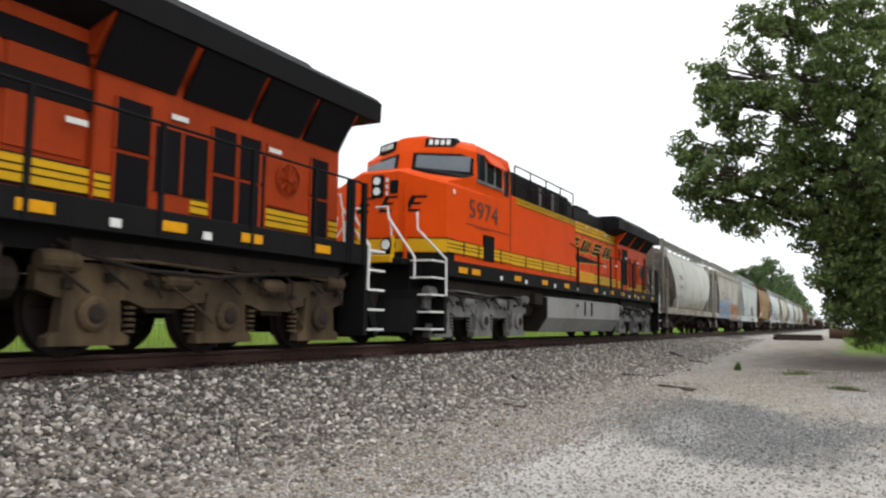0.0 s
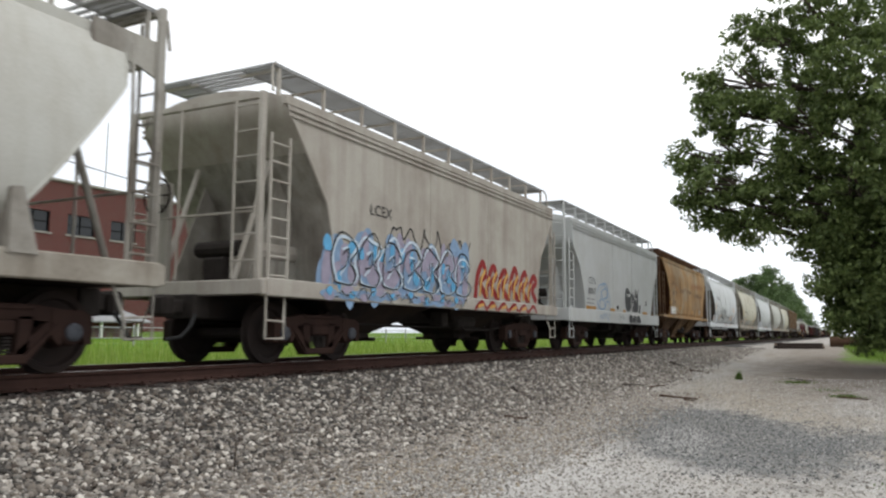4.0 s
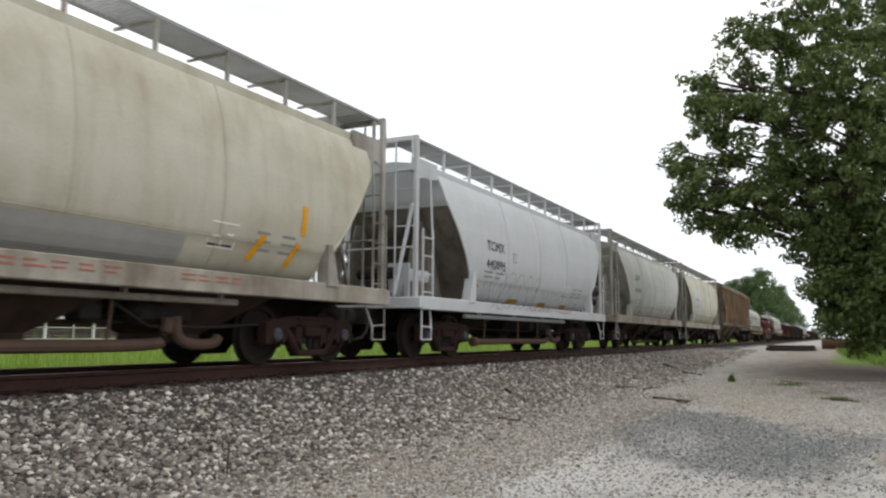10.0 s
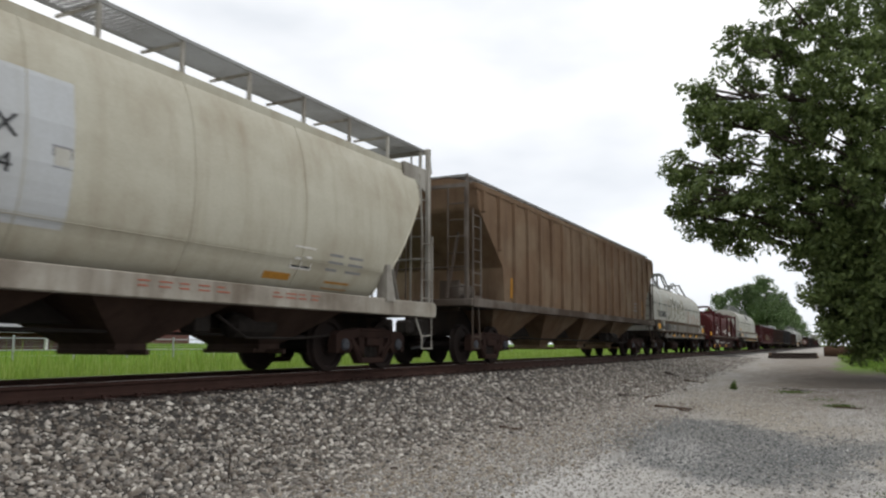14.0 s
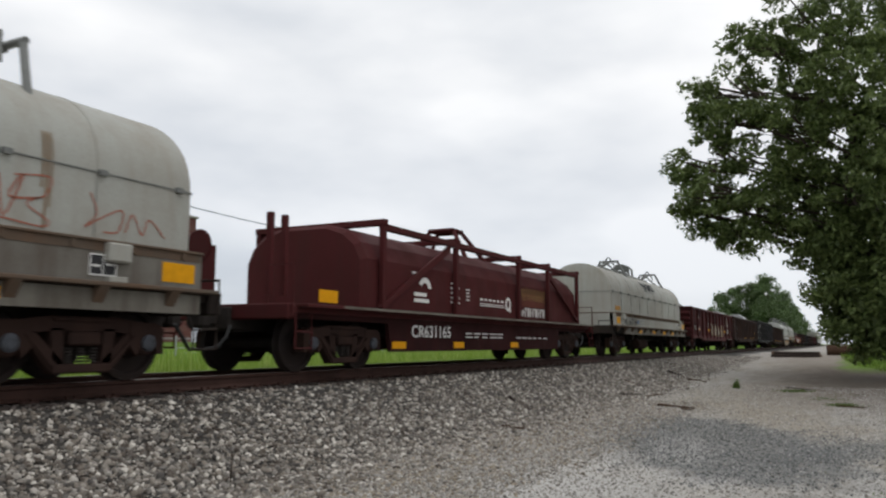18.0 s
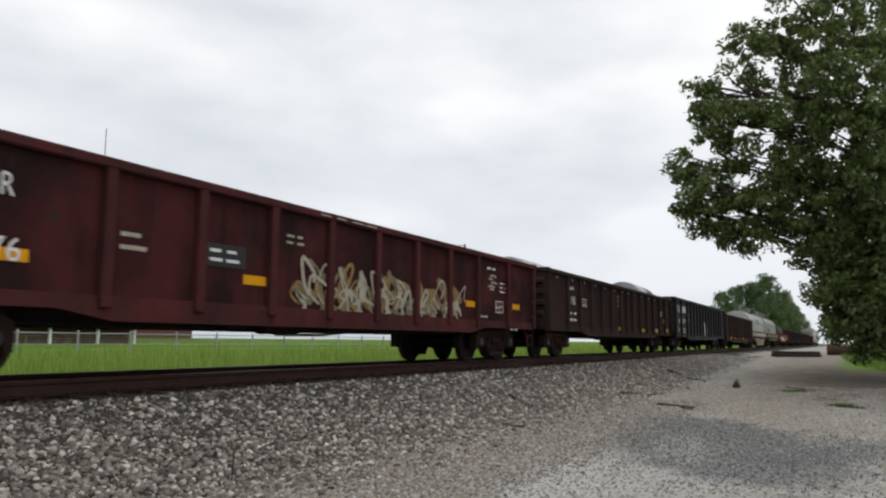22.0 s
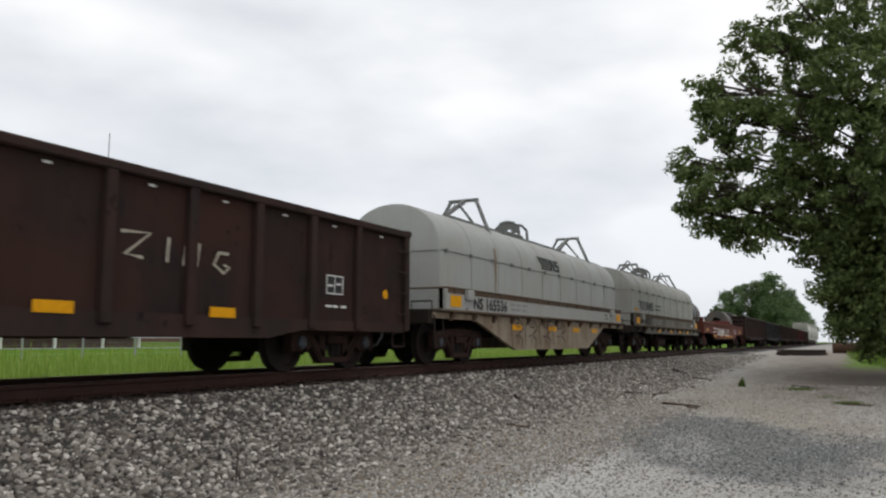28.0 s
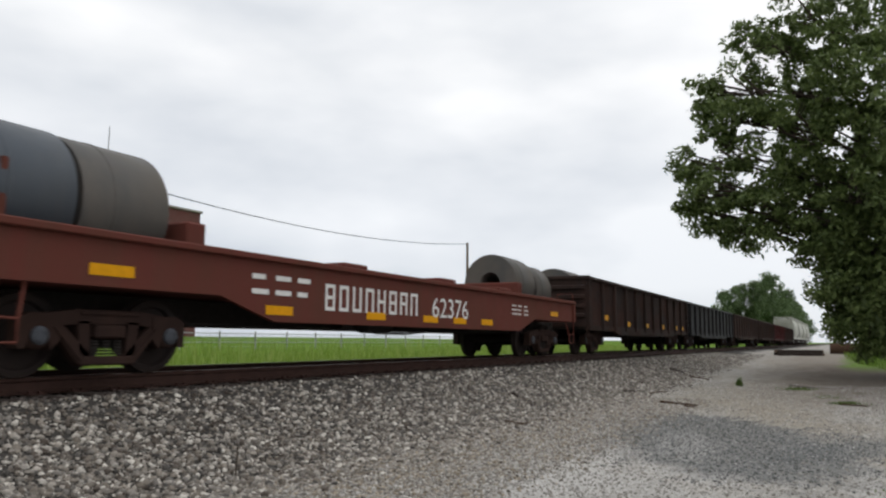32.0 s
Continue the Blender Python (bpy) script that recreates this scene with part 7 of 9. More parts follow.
    rect(bm, -0.9, 1.32, 1.4, 0.018, sd)
    bars(bm, -1.5, 0.56, 2.2, 0.16, 2, low, 5, 5)
    bars(bm, 1.5, 0.56, 2.4, 0.09, 1, low, 6, 6)
    pieces("small_print", bm, WHITE, car, "", False, 0.02)
    bm = bmesh.new()
    for i in range(10):
        rect(bm, 1.52 + i * 0.19, 1.15, 0.05 if i % 3 else 0.12, 0.24 if i > 1 else 0.18, sd)
        rect(bm, 1.52 + i * 0.19, 1.15 + 0.095 * (i % 3), 0.13, 0.045, sd)
    pieces("hood_mark", bm, WHITE, cov)
    bm = bmesh.new()
    rect(bm, 1.7, 1.42, 1.65, 0.34, sd)
    part("patch_panel", bm, FLATRED, cov, "brown patch on the hood")
    bm = bmesh.new()
    lathe(bm, [(0.10, -1.372), (0.17, -1.373), (0.17, -1.362), (0.10, -1.362)], "y", 20, (0.75, 0, 1.42))
    for f in [f for f in bm.faces if len(f.verts) > 4]:
        bm.faces.remove(f)
    plate(bm, [(0.76, 1.34), (0.84, 1.36), (0.96, 1.24), (0.84, 1.24)], sd)
    part("round_mark", bm, WHITE, cov)
    # company emblem as a bent bar over two level bars
    bm = bmesh.new()
    arc = [(-3.55 + 0.25 * math.cos(a * 0.35), 1.55 + 0.21 * math.sin(a * 0.35)) for a in range(9)]
    for (ax, az), (bx, bz) in zip(arc, arc[1:]):
        f = lambda u, w: (-3.55 + (u + 3.55) * 0.5, 1.55 + (w - 1.55) * 0.5)
        plate(bm, [f(ax, az), f(bx, bz), (bx, bz), (ax, az)], sd)
    rect(bm, -3.98, 1.38, 0.5, 0.07, sd)
    rect(bm, -3.98, 1.26, 0.6, 0.07, sd)
    part("emblem", bm, WHITE, cov)
    part("car_number", letters("CR631165", -3.95, 0.58, 0.24, low, 1.2, bold=0.02), WHITE, car)
    return car


RC = red_coil_car(207.7, 15.5)

G_CN = gondola("faded red gondola car with patchy graffiti", 242.55, 17.0, OXIDE2, 2.48, posts=[-8.42, -6.65, -4.85, -3.45, -2.05, -0.65, 0.75, 2.15, 3.55, 4.95, 6.7, 8.42], plates=((-6.2, 1.22), (-2.6, 1.22), (1.0, 1.22), (4.42, 1.22), (7.08, 1.26)))
G_190 = gondola("brown-black gondola car carrying wrapped coils", 260.75, 17.2, GONBROWN, 2.52, posts=[-8.52, -6.88, -5.66, -4.44, -3.22, -2.0, -0.78, 0.15, 1.07, 2.29, 3.51, 4.73, 5.95, 7.17, 8.52], plates=((-1.05, 0.9), (2.6, 0.9), (5.15, 0.9), (7.3, 0.96)))
G_210 = gondola("clean black gondola car with white lettering", 279.15, 17.3, GONBLACK, 2.70, low=0.78, posts=[-8.56, -7.1, -5.46, -4.4, -3.37, -2.33, -1.3, -0.27, 0.77, 1.8, 2.83, 3.87, 4.9, 5.94, 7.0, 8.56])
G_BG = gondola("rusty dark brown gondola car", 297.5, 17.3, GONBROWN, 2.5, posts=[-8.6, -7.0, -5.8, -4.5, -3.3, -2.1, -0.9, 0.6, 2.1, 3.33, 4.55, 5.78, 7.02, 8.6], low=0.66, plates=((-6.4, 0.76), (-3.9, 0.76), (-1.2, 0.76), (1.26, 0.76), (3.68, 0.78)))
for gx, gm, gl in ((367.3, GONBROWN, "dark brown gondola car"), (385.4, GONBLACK, "black gondola car"), (403.5, GONBROWN, "dark brown gondola car"), (421.6, GONBROWN, "dark brown gondola car"), (439.7, OXIDE2, "dull red gondola car"), (457.8, GONBROWN, "dark brown gondola car")):
    gondola(gl + " far down the train", gx, 17.0, gm, 2.5, 11)


def flat_car(x, L):
    car = car_thing("coil_flat_car", "rust red low-sided coil flat car with white lettering", "flat car", x)
    h = L / 2
    bm = bmesh.new()
    for s in (-1, 1):
        prism(bm, [(-h, 1.0), (-h, 1.55), (h, 1.55), (h, 1.0), (h - 3.2, 1.0), (h - 4.3, 0.68), (-h + 4.3, 0.68), (-h + 3.2, 1.0)], "y", s * 1.36, s * 1.44)
    pieces("side_girder", bm, FLATRED, car)
    bm = bmesh.new()
    for s in (-1, 1):
        box(bm, -h - 0.05, h + 0.05, min(s * 1.26, s * 1.52), max(s * 1.26, s * 1.52), 1.53, 1.62, 0.015)
    for k in (-1, 1):
        box(bm, k * h - 0.08, k * h + 0.08, -1.5, 1.5, 1.0, 1.62, 0.02)
    part("top_chord", bm, FLATRED, car)
    bm = bmesh.new()
    box(bm, -h, h, -1.36, 1.36, 1.0, 1.1)
    part("floor", bm, FLATRED, car)
    bm = bmesh.new()
    for q in (-5.95, 5.75):
        box(bm, q, q + 0.35, -0.95, 0.95, 1.1, 2.0, 0.03)
    for q in (-3.0, 0.4, 3.4):
        box(bm, q, q + 0.7, -1.45, -0.9, 1.62, 1.70, 0.02)
    pieces("coil_stop", bm, FLATRED, car)
    bm = bmesh.new()
    for q in (-h + 0.1, -h + 0.55):
        box(bm, q - 0.04, q + 0.04, -0.85, -0.75, 1.5, 2.35)
    pieces("end_post", bm, FLATRED, car)
    ends_gear(car, h, FLATRED, 1.1)
    sf = lambda z: -1.444
    bm = bmesh.new()
    for q in (-h + 1.2, -4.9, -2.3, -0.3, 1.0, 2.4, h - 2.0):
        rect(bm, q, 0.78 if abs(q) < 5.2 else 1.12, 0.6, 0.13, sf)
    pieces("reflector", bm, REFLECT, car, "yellow reflective strip")
    # road name as plain blocks, then the number
    for i, bars_at in enumerate(((0, 1, 2), (0, 2), (0,), (2,), (1,), (0, 1, 2), (2, 1), (2,))):
        bm = bmesh.new()
        q = -3.5 + i * 0.385
        for c in (0.0, 0.20):
            rect(bm, q + c, 0.89, 0.055, 0.42, sf)
        for b in bars_at:
            rect(bm, q + 0.05, 0.89 + b * 0.182, 0.155, 0.055, lambda z: -1.4445)
        part("road_name_block", bm, WHITE, car)
    part("car_number", letters("62376", 0.02, 0.89, 0.41, sf, 1.2), WHITE, car)
    bm = bmesh.new()
    bars(bm, -5.2, 1.0, 1.5, 0.42, 2, sf, 3, 3)
    bars(bm, 4.2, 1.05, 1.2, 0.3, 3, sf, 9, 3)
    pieces("small_print", bm, WHITE, car, "", False, 0.2)
    return car


flat_car(348.4, 18.0)
coil("blue-grey steel coil wound tight", 340.2, 1.22, 0.86, 1.3, STEELB)
coil("dark banded steel coil with a faded wrap", 341.58, 1.22, 0.85, 1.3, STEEL)
coil("dark steel coil with an open bore", 355.2, 1.22, 0.80, 1.4, STEEL)
coil("dark steel coil beside another", 356.75, 1.15, 0.78, 1.2, STEEL)
coil("dark steel coil standing above a gondola rim", 360.4, 0.96, 0.95, 1.6, STEEL)
coil("dark steel coil at the end of the red gondola", 235.6, 0.96, 0.96, 1.6, STEEL)
for cx, r in ((253.6, 1.0), (255.1, 0.98), (266.9, 0.96), (268.35, 0.94)):
    coil("wrapped steel coil with pale shiny top", cx, 0.96 if cx < 260 else 1.25, r, 1.7, TARP if r > 0.95 else STEEL)
for cx in (238.5, 241.0, 247.0, 249.5, 289.9, 292.0, 362.0, 366.5, 371.0, 381.0, 388.5, 408.0):
    coil("dark steel coil lying in a gondola", cx, 0.96, 0.86, 1.6, STEEL if cx % 2 else TARP)
for cx in (299.95, 301.65):
    coil("steel coil in a pale shiny wrap, rising above the rim", cx, 0.78, 1.05, 1.6, TARP)
for hx in (475.2, 489.9, 504.6, 519.3):
    hopper("covered_hopper_car", "pale grey covered hopper car far down the train", hx, 13.2, ROUND, ROUND_INSET, CAR_GREY, CAR_GREY, "round")


# ---- lettering and graffiti ----
BLUEPAINT = plain("sky_blue_spray", (0.12, 0.38, 0.62), 0.6, 0, 0.4, 9)
LILAC = plain("lilac_spray", (0.33, 0.30, 0.38), 0.6, 0, 0.4, 9)
YELLOWP = plain("yellow_spray", (0.62, 0.36, 0.10), 0.6, 0, 0.4, 9)
GREYLINE = plain("thin_grey_spray", (0.24, 0.24, 0.245), 0.7, 0, 0.4, 9)
PALEBLUE = plain("pale_blue_spray", (0.22, 0.33, 0.48), 0.6, 0, 0.4, 9)
BONE = plain("bone_white_spray", (0.42, 0.38, 0.30), 0.7, 0, 0.6, 7)
OCHRE = plain("ochre_spray", (0.27, 0.17, 0.06), 0.7, 0, 0.6, 7)
RUSTRUN = plain("rust_run_stain", (0.24, 0.165, 0.10), 0.8, 0, 0.5, 5)
RUSTRED = plain("faded_red_chalk", (0.34, 0.12, 0.08), 0.8, 0, 0.4, 9)


def stroke(bm, pts, w, side, lift=0.006, n=5):
    """A sprayed line of width w through (x, z) points."""
    line = smooth_line(pts, n) if n > 1 else list(pts)
    prev = None
    for i, (x, z) in enumerate(line):
        a, b = line[max(i - 1, 0)], line[min(i + 1, len(line) - 1)]
        dx, dz = b[0] - a[0], b[1] - a[1]
        l = math.hypot(dx, dz) or 1
        ux, uz = -dz / l * w / 2, dx / l * w / 2
        p = (bm.verts.new((x + ux, side(z + uz) - lift, z + uz)), bm.verts.new((x - ux, side(z - uz) - lift, z - uz)))
        if prev:
            bm.faces.new((prev[0], p[0], p[1], prev[1]))
        prev = p
    return bm


def blob(bm, x, z, rx, rz, side, lift=0.005, seed=0, n=18):
    rnd = random.Random(seed)
    ph = [rnd.uniform(0, 6.28) for _ in range(3)]
    ring = []
    for k in range(n):
        a = k * math.tau / n
        q = 1 + 0.10 * math.sin(2 * a + ph[0]) + 0.07 * math.sin(3 * a + ph[1])
        px, pz = x + rx * q * math.cos(a), z + rz * q * math.sin(a)
        ring.append(bm.verts.new((px, side(pz) - lift, pz)))
    c = bm.verts.new((x, side(z) - lift, z))
    for k in range(n):
        bm.faces.new((ring[k], ring[(k + 1) % n], c))
    return bm


def scribble(bm, x0, x1, z0, z1, w, side, seed, loops=8, lift=0.006):
    """Unreadable looping tag."""
    rnd = random.Random(seed)
    pts = []
    for i in range(loops):
        u = (i + rnd.uniform(-0.25, 0.35)) / loops
        pts.append((x0 + (x1 - x0) * u, z0 + (z1 - z0) * (rnd.uniform(0.6, 1.0) if i % 2 else rnd.uniform(0.0, 0.4))))
        if rnd.random() < 0.5:
            pts.append((x0 + (x1 - x0) * (u + 0.6 / loops), z0 + (z1 - z0) * rnd.random()))
    return stroke(bm, pts, w, side, lift)


def marks(car, side, words, mat=INK):
    for body, x, z, size, wide in words:
        part("lettering", letters(body, x, z, size, side, wide, lift=0.014), mat, car)


def print_block(car, side, x, z, w, h, rows, seed, mat=INK, words=3):
    pieces("small_print", bars(bmesh.new(), x, z, w, h, rows, side, seed, words), mat, car, "", False, 0.002)


def strips(car, side, rows, mat=DULLREF):
    bm = bmesh.new()
    for x, z, w, h in rows:
        rect(bm, x, z, w, h, side)
    pieces("reflector", bm, mat, car, "yellow reflective strip")


def board(car, side, x, z, s, mat=INK):
    """Small framed consolidated stencil panel."""
    bm = bmesh.new()
    rect(bm, x, z, s * 1.5, s, side)
    p = part("stencil_panel", bm, mat, car)
    bm = bmesh.new()
    lo = lambda q: side(q) - 0.005
    for a, b, c, d in ((0, 0, 1.5, 0.06), (0, 0.94, 1.5, 0.06), (0, 0, 0.06, 1), (1.44, 0, 0.06, 1), (0.72, 0, 0.05, 1), (0.15, 0.4, 0.45, 0.1), (0.9, 0.5, 0.4, 0.1)):
        rect(bm, x + s * a, z + s * b, s * c, s * d, lo)
    pieces("panel_line", bm, WHITE, p, gap=0.002)


R, FL = SIDE_ROUND, SIDE_FLAT
sill_side = lambda z: -1.522
for car, mark, num, mx, nx, mz, nz, ms, ns in ((H_CBFX, "CBFX", "441330", -3.75, -3.83, 2.71, 2.24, 0.25, 0.22), (H_MWCX, "MWCX", "463", -3.83, -3.85, 2.68, 2.22, 0.23, 0.20), (H_T95, "TCMX", "440095", -3.63, -3.67, 2.45, 2.03, 0.235, 0.225), (H_C418, "CBFX", "441418", -3.80, -3.83, 2.72, 2.24, 0.25, 0.22), (H_T594, "TCMX", "441594", -3.45, -3.53, 2.50, 2.13, 0.24, 0.21)):
    marks(car, R, ((mark, mx, mz, ms, 1.15), (num, nx, nz, ns, 1.28 if len(num) > 3 else 1.15)))
marks(H_T68, R, (("TCMX", -3.38, 2.19, 0.25, 1.0), ("440068", -1.98, 2.20, 0.24, 0.95)))
for i, car in enumerate((H_CBFX, H_MWCX, H_T68, H_T95, H_C418, H_T594)):
    print_block(car, R, -3.7, 1.78, 1.3, 0.22, 2, 20 + i, GREYLINE, 2)
    print_block(car, R, 3.0, 1.60, 1.1, 0.35, 3, 30 + i, GREYLINE, 2)
    board(car, R, 2.1, 1.60, 0.34)
    print_block(car, sill_side, -0.8, 1.11, 1.6, 0.12, 2, 40 + i, RUSTRED, 5)
    print_block(car, sill_side, 1.6, 1.11, 1.2, 0.12, 2, 50 + i, RUSTRED, 4)
    if car is H_T68:
        continue
    bm = bmesh.new()
    rect(bm, -2.0, 2.28, 0.24, 0.24, R)
    q = part("stencil_box", bm, GREYLINE, car)
    bm = bmesh.new()
    rect(bm, -1.975, 2.305, 0.19, 0.19, lambda z: R(z) - 0.004)
    part("stencil_field", bm, CAR_GREY if car is not H_MWCX else CAR_WHITE, q)
strips(H_CBFX, R, ((-4.2, 1.5, 0.55, 0.12), (0.2, 1.5, 0.5, 0.1), (1.4, 1.5, 0.45, 0.1), (3.2, 1.5, 0.5, 0.1)))
strips(H_C418, R, ((-4.55, 1.45, 0.88, 0.10), (-2.37, 1.45, 0.45, 0.09), (2.95, 1.47, 0.35, 0.09), (3.9, 1.46, 0.75, 0.09)))
part("graffiti", letters("F-3", -4.6, 1.05, 0.20, sill_side, 1.5, bold=0.01), RUSTRED, H_C418, "red sprayed mark on the sill")
strips(H_T95, R, ((-4.2, 1.45, 0.45, 0.16), (-1.7, 1.28, 0.7, 0.12), (0.6, 1.28, 0.6, 0.12), (2.5, 1.28, 0.55, 0.12), (3.7, 1.35, 0.25, 0.12)))
strips(H_T594, R, ((1.6, 1.42, 0.6, 0.1), (3.1, 1.36, 0.7, 0.12)))
for car in (H_MWCX, H_T68):
    bm = bmesh.new()
    for x, z, dx, dz in ((-4.35, 2.05, 0.0, 0.42), (-4.55, 1.48, 0.18, 0.35), (-2.2, 1.45, 0.2, 0.36), (2.9, 1.5, 0.2, 0.36), (3.95, 1.95, 0.0, 0.45), (3.75, 1.46, 0.14, 0.36)):
        stroke(bm, [(x + 0.05, z), (x + 0.05 + dx, z + dz)], 0.11, R, 0.01, 10)
    pieces("reflector", bm, REFLECT, car, "yellow reflective strip")

# repainted fields on the round-sided cars
BLUEWHITE = paint("blue_white_repaint", (0.46, 0.478, 0.49), (0.33, 0.31, 0.27), 0.3, 0.3, 54)
PALEBAND = paint("pale_worn_paint", (0.455, 0.46, 0.435), (0.30, 0.28, 0.23), 0.45, 0.35, 58)
GREYBAND = paint("grey_repaint_band", (0.33, 0.33, 0.315), (0.22, 0.20, 0.17), 0.5, 0.3, 55)
for car, mat, fields in ((H_CBFX, BLUEWHITE, ((-4.9, -4.25, 2.91, 3.46), (-4.2, -3.1, 1.50, 1.70))), (H_T594, BLUEWHITE, ((-3.6, -1.75, 1.65, 3.25),)), (H_C418, PALEBAND, ((-0.45, 0.55, 1.75, 3.75), (0.62, 1.35, 1.60, 3.6))), (H_T68, GREYBAND, ((-2.6, 1.75, 1.34, 1.70),))):
    for a, b, z0, z1 in fields:
        part("repaint_field", skin(bmesh.new(), a, b, z0, z1, R, 0.003), mat, car, "repainted field on the side sheet")

# sprayed words on the white car
bm = bmesh.new()
for s in (((-1.86, 1.55), (-1.62, 2.24), (-1.50, 1.60), (-1.30, 2.18)), ((-1.02, 2.14), (-1.24, 1.95), (-1.20, 1.62), (-0.98, 1.60), (-0.88, 1.9), (-1.02, 2.14)), ((-0.68, 2.18), (-0.28, 2.16)), ((-0.46, 2.16), (-0.48, 1.72), (-0.62, 1.58), (-0.78, 1.72)), ((-0.12, 2.08), (-0.26, 1.88), (-0.20, 1.60), (0.0, 1.60), (0.08, 1.9), (-0.12, 2.08)), ((0.12, 2.16), (0.32, 1.86)), ((0.56, 2.22), (0.34, 1.88), (0.22, 1.40))):
    stroke(bm, s, 0.075, R)
part("graffiti", bm, INK, H_MWCX, "black sprayed lettering")
bm = bmesh.new()
scribble(bm, 0.85, 1.75, 1.60, 1.82, 0.03, R, 2, 9)
scribble(bm, 1.85, 2.95, 1.60, 1.84, 0.03, R, 3, 10)
scribble(bm, 2.6, 3.6, 1.80, 1.92, 0.022, R, 4, 9)
pieces("graffiti", bm, INK, H_MWCX, "small black scrawl", False, 0.3)

# grey outline tag on the next white car
bm = bmesh.new()
for i in range(6):
    x = -3.4 + i * 0.62
    stroke(bm, [(x, 1.30), (x - 0.1, 1.75), (x + 0.15, 2.02), (x + 0.42, 1.92), (x + 0.30, 1.6), (x + 0.48, 1.35), (x + 0.2, 1.24), (x, 1.30)], 0.022, R)
    stroke(bm, [(x + 0.12, 1.45), (x + 0.2, 1.75), (x + 0.3, 1.6)], 0.018, R)
scribble(bm, -3.3, 1.8, 1.10, 1.28, 0.02, lambda z: min(R(z), -1.525), 7, 22)
scribble(bm, 0.5, 3.4, 1.4, 1.75, 0.018, R, 8, 18)
part("graffiti", bm, GREYLINE, H_T95, "thin grey outline graffiti")

# beige car: crowded blue and lilac letters, then red and yellow ones
marks(H_LCEX, FL, (("LCEX", -3.58, 2.5, 0.20, 1.1),))
SKYLINE = plain("white_blue_spray", (0.52, 0.62, 0.70), 0.6, 0, 0.3, 9)
MAROON = plain("maroon_spray", (0.26, 0.022, 0.022), 0.6, 0, 0.4, 9)
low_side = lambda z: min(FL(z), -1.522)
rnd = random.Random(4)
for mat, n, w, lab, lift in ((PALEBLUE, 22, 0.30, "blue haze behind the graffiti", 0.006), (LILAC, 20, 0.20, "lilac fill of the graffiti", 0.014), (BLUEPAINT, 16, 0.11, "blue shading of the graffiti", 0.021)):
    bm = bmesh.new()
    for i in range(n):
        x = -4.75 + 5.1 * i / n
        blob(bm, x + rnd.uniform(-0.1, 0.1), rnd.uniform(1.3, 1.95), w * rnd.uniform(0.6, 1.1), w * rnd.uniform(0.9, 1.8), FL, lift + 0.0003 * i, i + n)
    for i in range(n // 2):
        blob(bm, -4.7 + 10.2 * i / n, rnd.uniform(1.05, 1.18), w * 0.8, 0.07, low_side, lift + 0.0003 * i, i)
    part("graffiti", bm, mat, H_LCEX, lab)
for mat, w, lab, lift in ((SKYLINE, 0.05, "white-blue letter edges", 0.028), (INK, 0.03, "dark letter outlines", 0.033)):
    bm = bmesh.new()
    for i in range(7):
        x = -4.55 + i * 0.72
        u = 0.0 if mat is INK else 0.06
        j = [rnd.uniform(-0.1, 0.1) for _ in range(8)]
        stroke(bm, [(x + u, 1.28), (x - 0.12 + j[0], 1.66), (x + 0.06, 2.0 + j[1]), (x + 0.36, 2.08 + j[2]), (x + 0.60, 1.86 + j[3]), (x + 0.40, 1.64), (x + 0.66 + j[4], 1.44), (x + 0.44, 1.25), (x + u, 1.28)], w, FL, lift + 0.0003 * i)
        stroke(bm, [(x + 0.16, 1.78 + j[5]), (x + 0.34, 1.84), (x + 0.28, 1.58), (x + 0.12, 1.46 + j[6])], w * 0.8, FL, lift + 0.003)
        scribble(bm, x - 0.1, x + 0.6, 1.02, 1.2, w * 0.7, low_side, 70 + i, 4, lift)
    if mat is INK:
        scribble(bm, -2.9, 0.7, 2.05, 2.5, 0.035, FL, 31, 14, 0.009)
    part("graffiti", bm, mat, H_LCEX, lab)
bm = bmesh.new()
for i, x in enumerate((0.75, 1.35, 2.0, 2.65, 3.3, 3.95)):
    stroke(bm, [(x, 1.25), (x + 0.05, 1.7), (x + 0.32, 2.05 - 0.05 * (i % 3)), (x + 0.5, 1.8), (x + 0.22, 1.6), (x + 0.56, 1.3)], 0.17, FL, 0.008 + 0.0005 * i)
    stroke(bm, [(x - 0.05, 1.0), (x + 0.3, 1.18), (x + 0.55, 1.02)], 0.08, low_side, 0.008)
part("graffiti", bm, MAROON, H_LCEX, "maroon graffiti letters")
bm = bmesh.new()
for i, x in enumerate((0.85, 1.5, 2.15, 2.8, 3.45)):
    stroke(bm, [(x + 0.12, 1.3), (x + 0.16, 1.66), (x + 0.38, 1.9)], 0.09, FL, 0.016 + 0.0005 * i)
    stroke(bm, [(x + 0.5, 1.3), (x + 0.42, 1.55), (x + 0.62, 1.75)], 0.07, FL, 0.019 + 0.0005 * i)
    stroke(bm, [(x, 1.06), (x + 0.3, 1.12)], 0.07, low_side, 0.014)
part("graffiti", bm, YELLOWP, H_LCEX, "yellow fill between maroon letters")

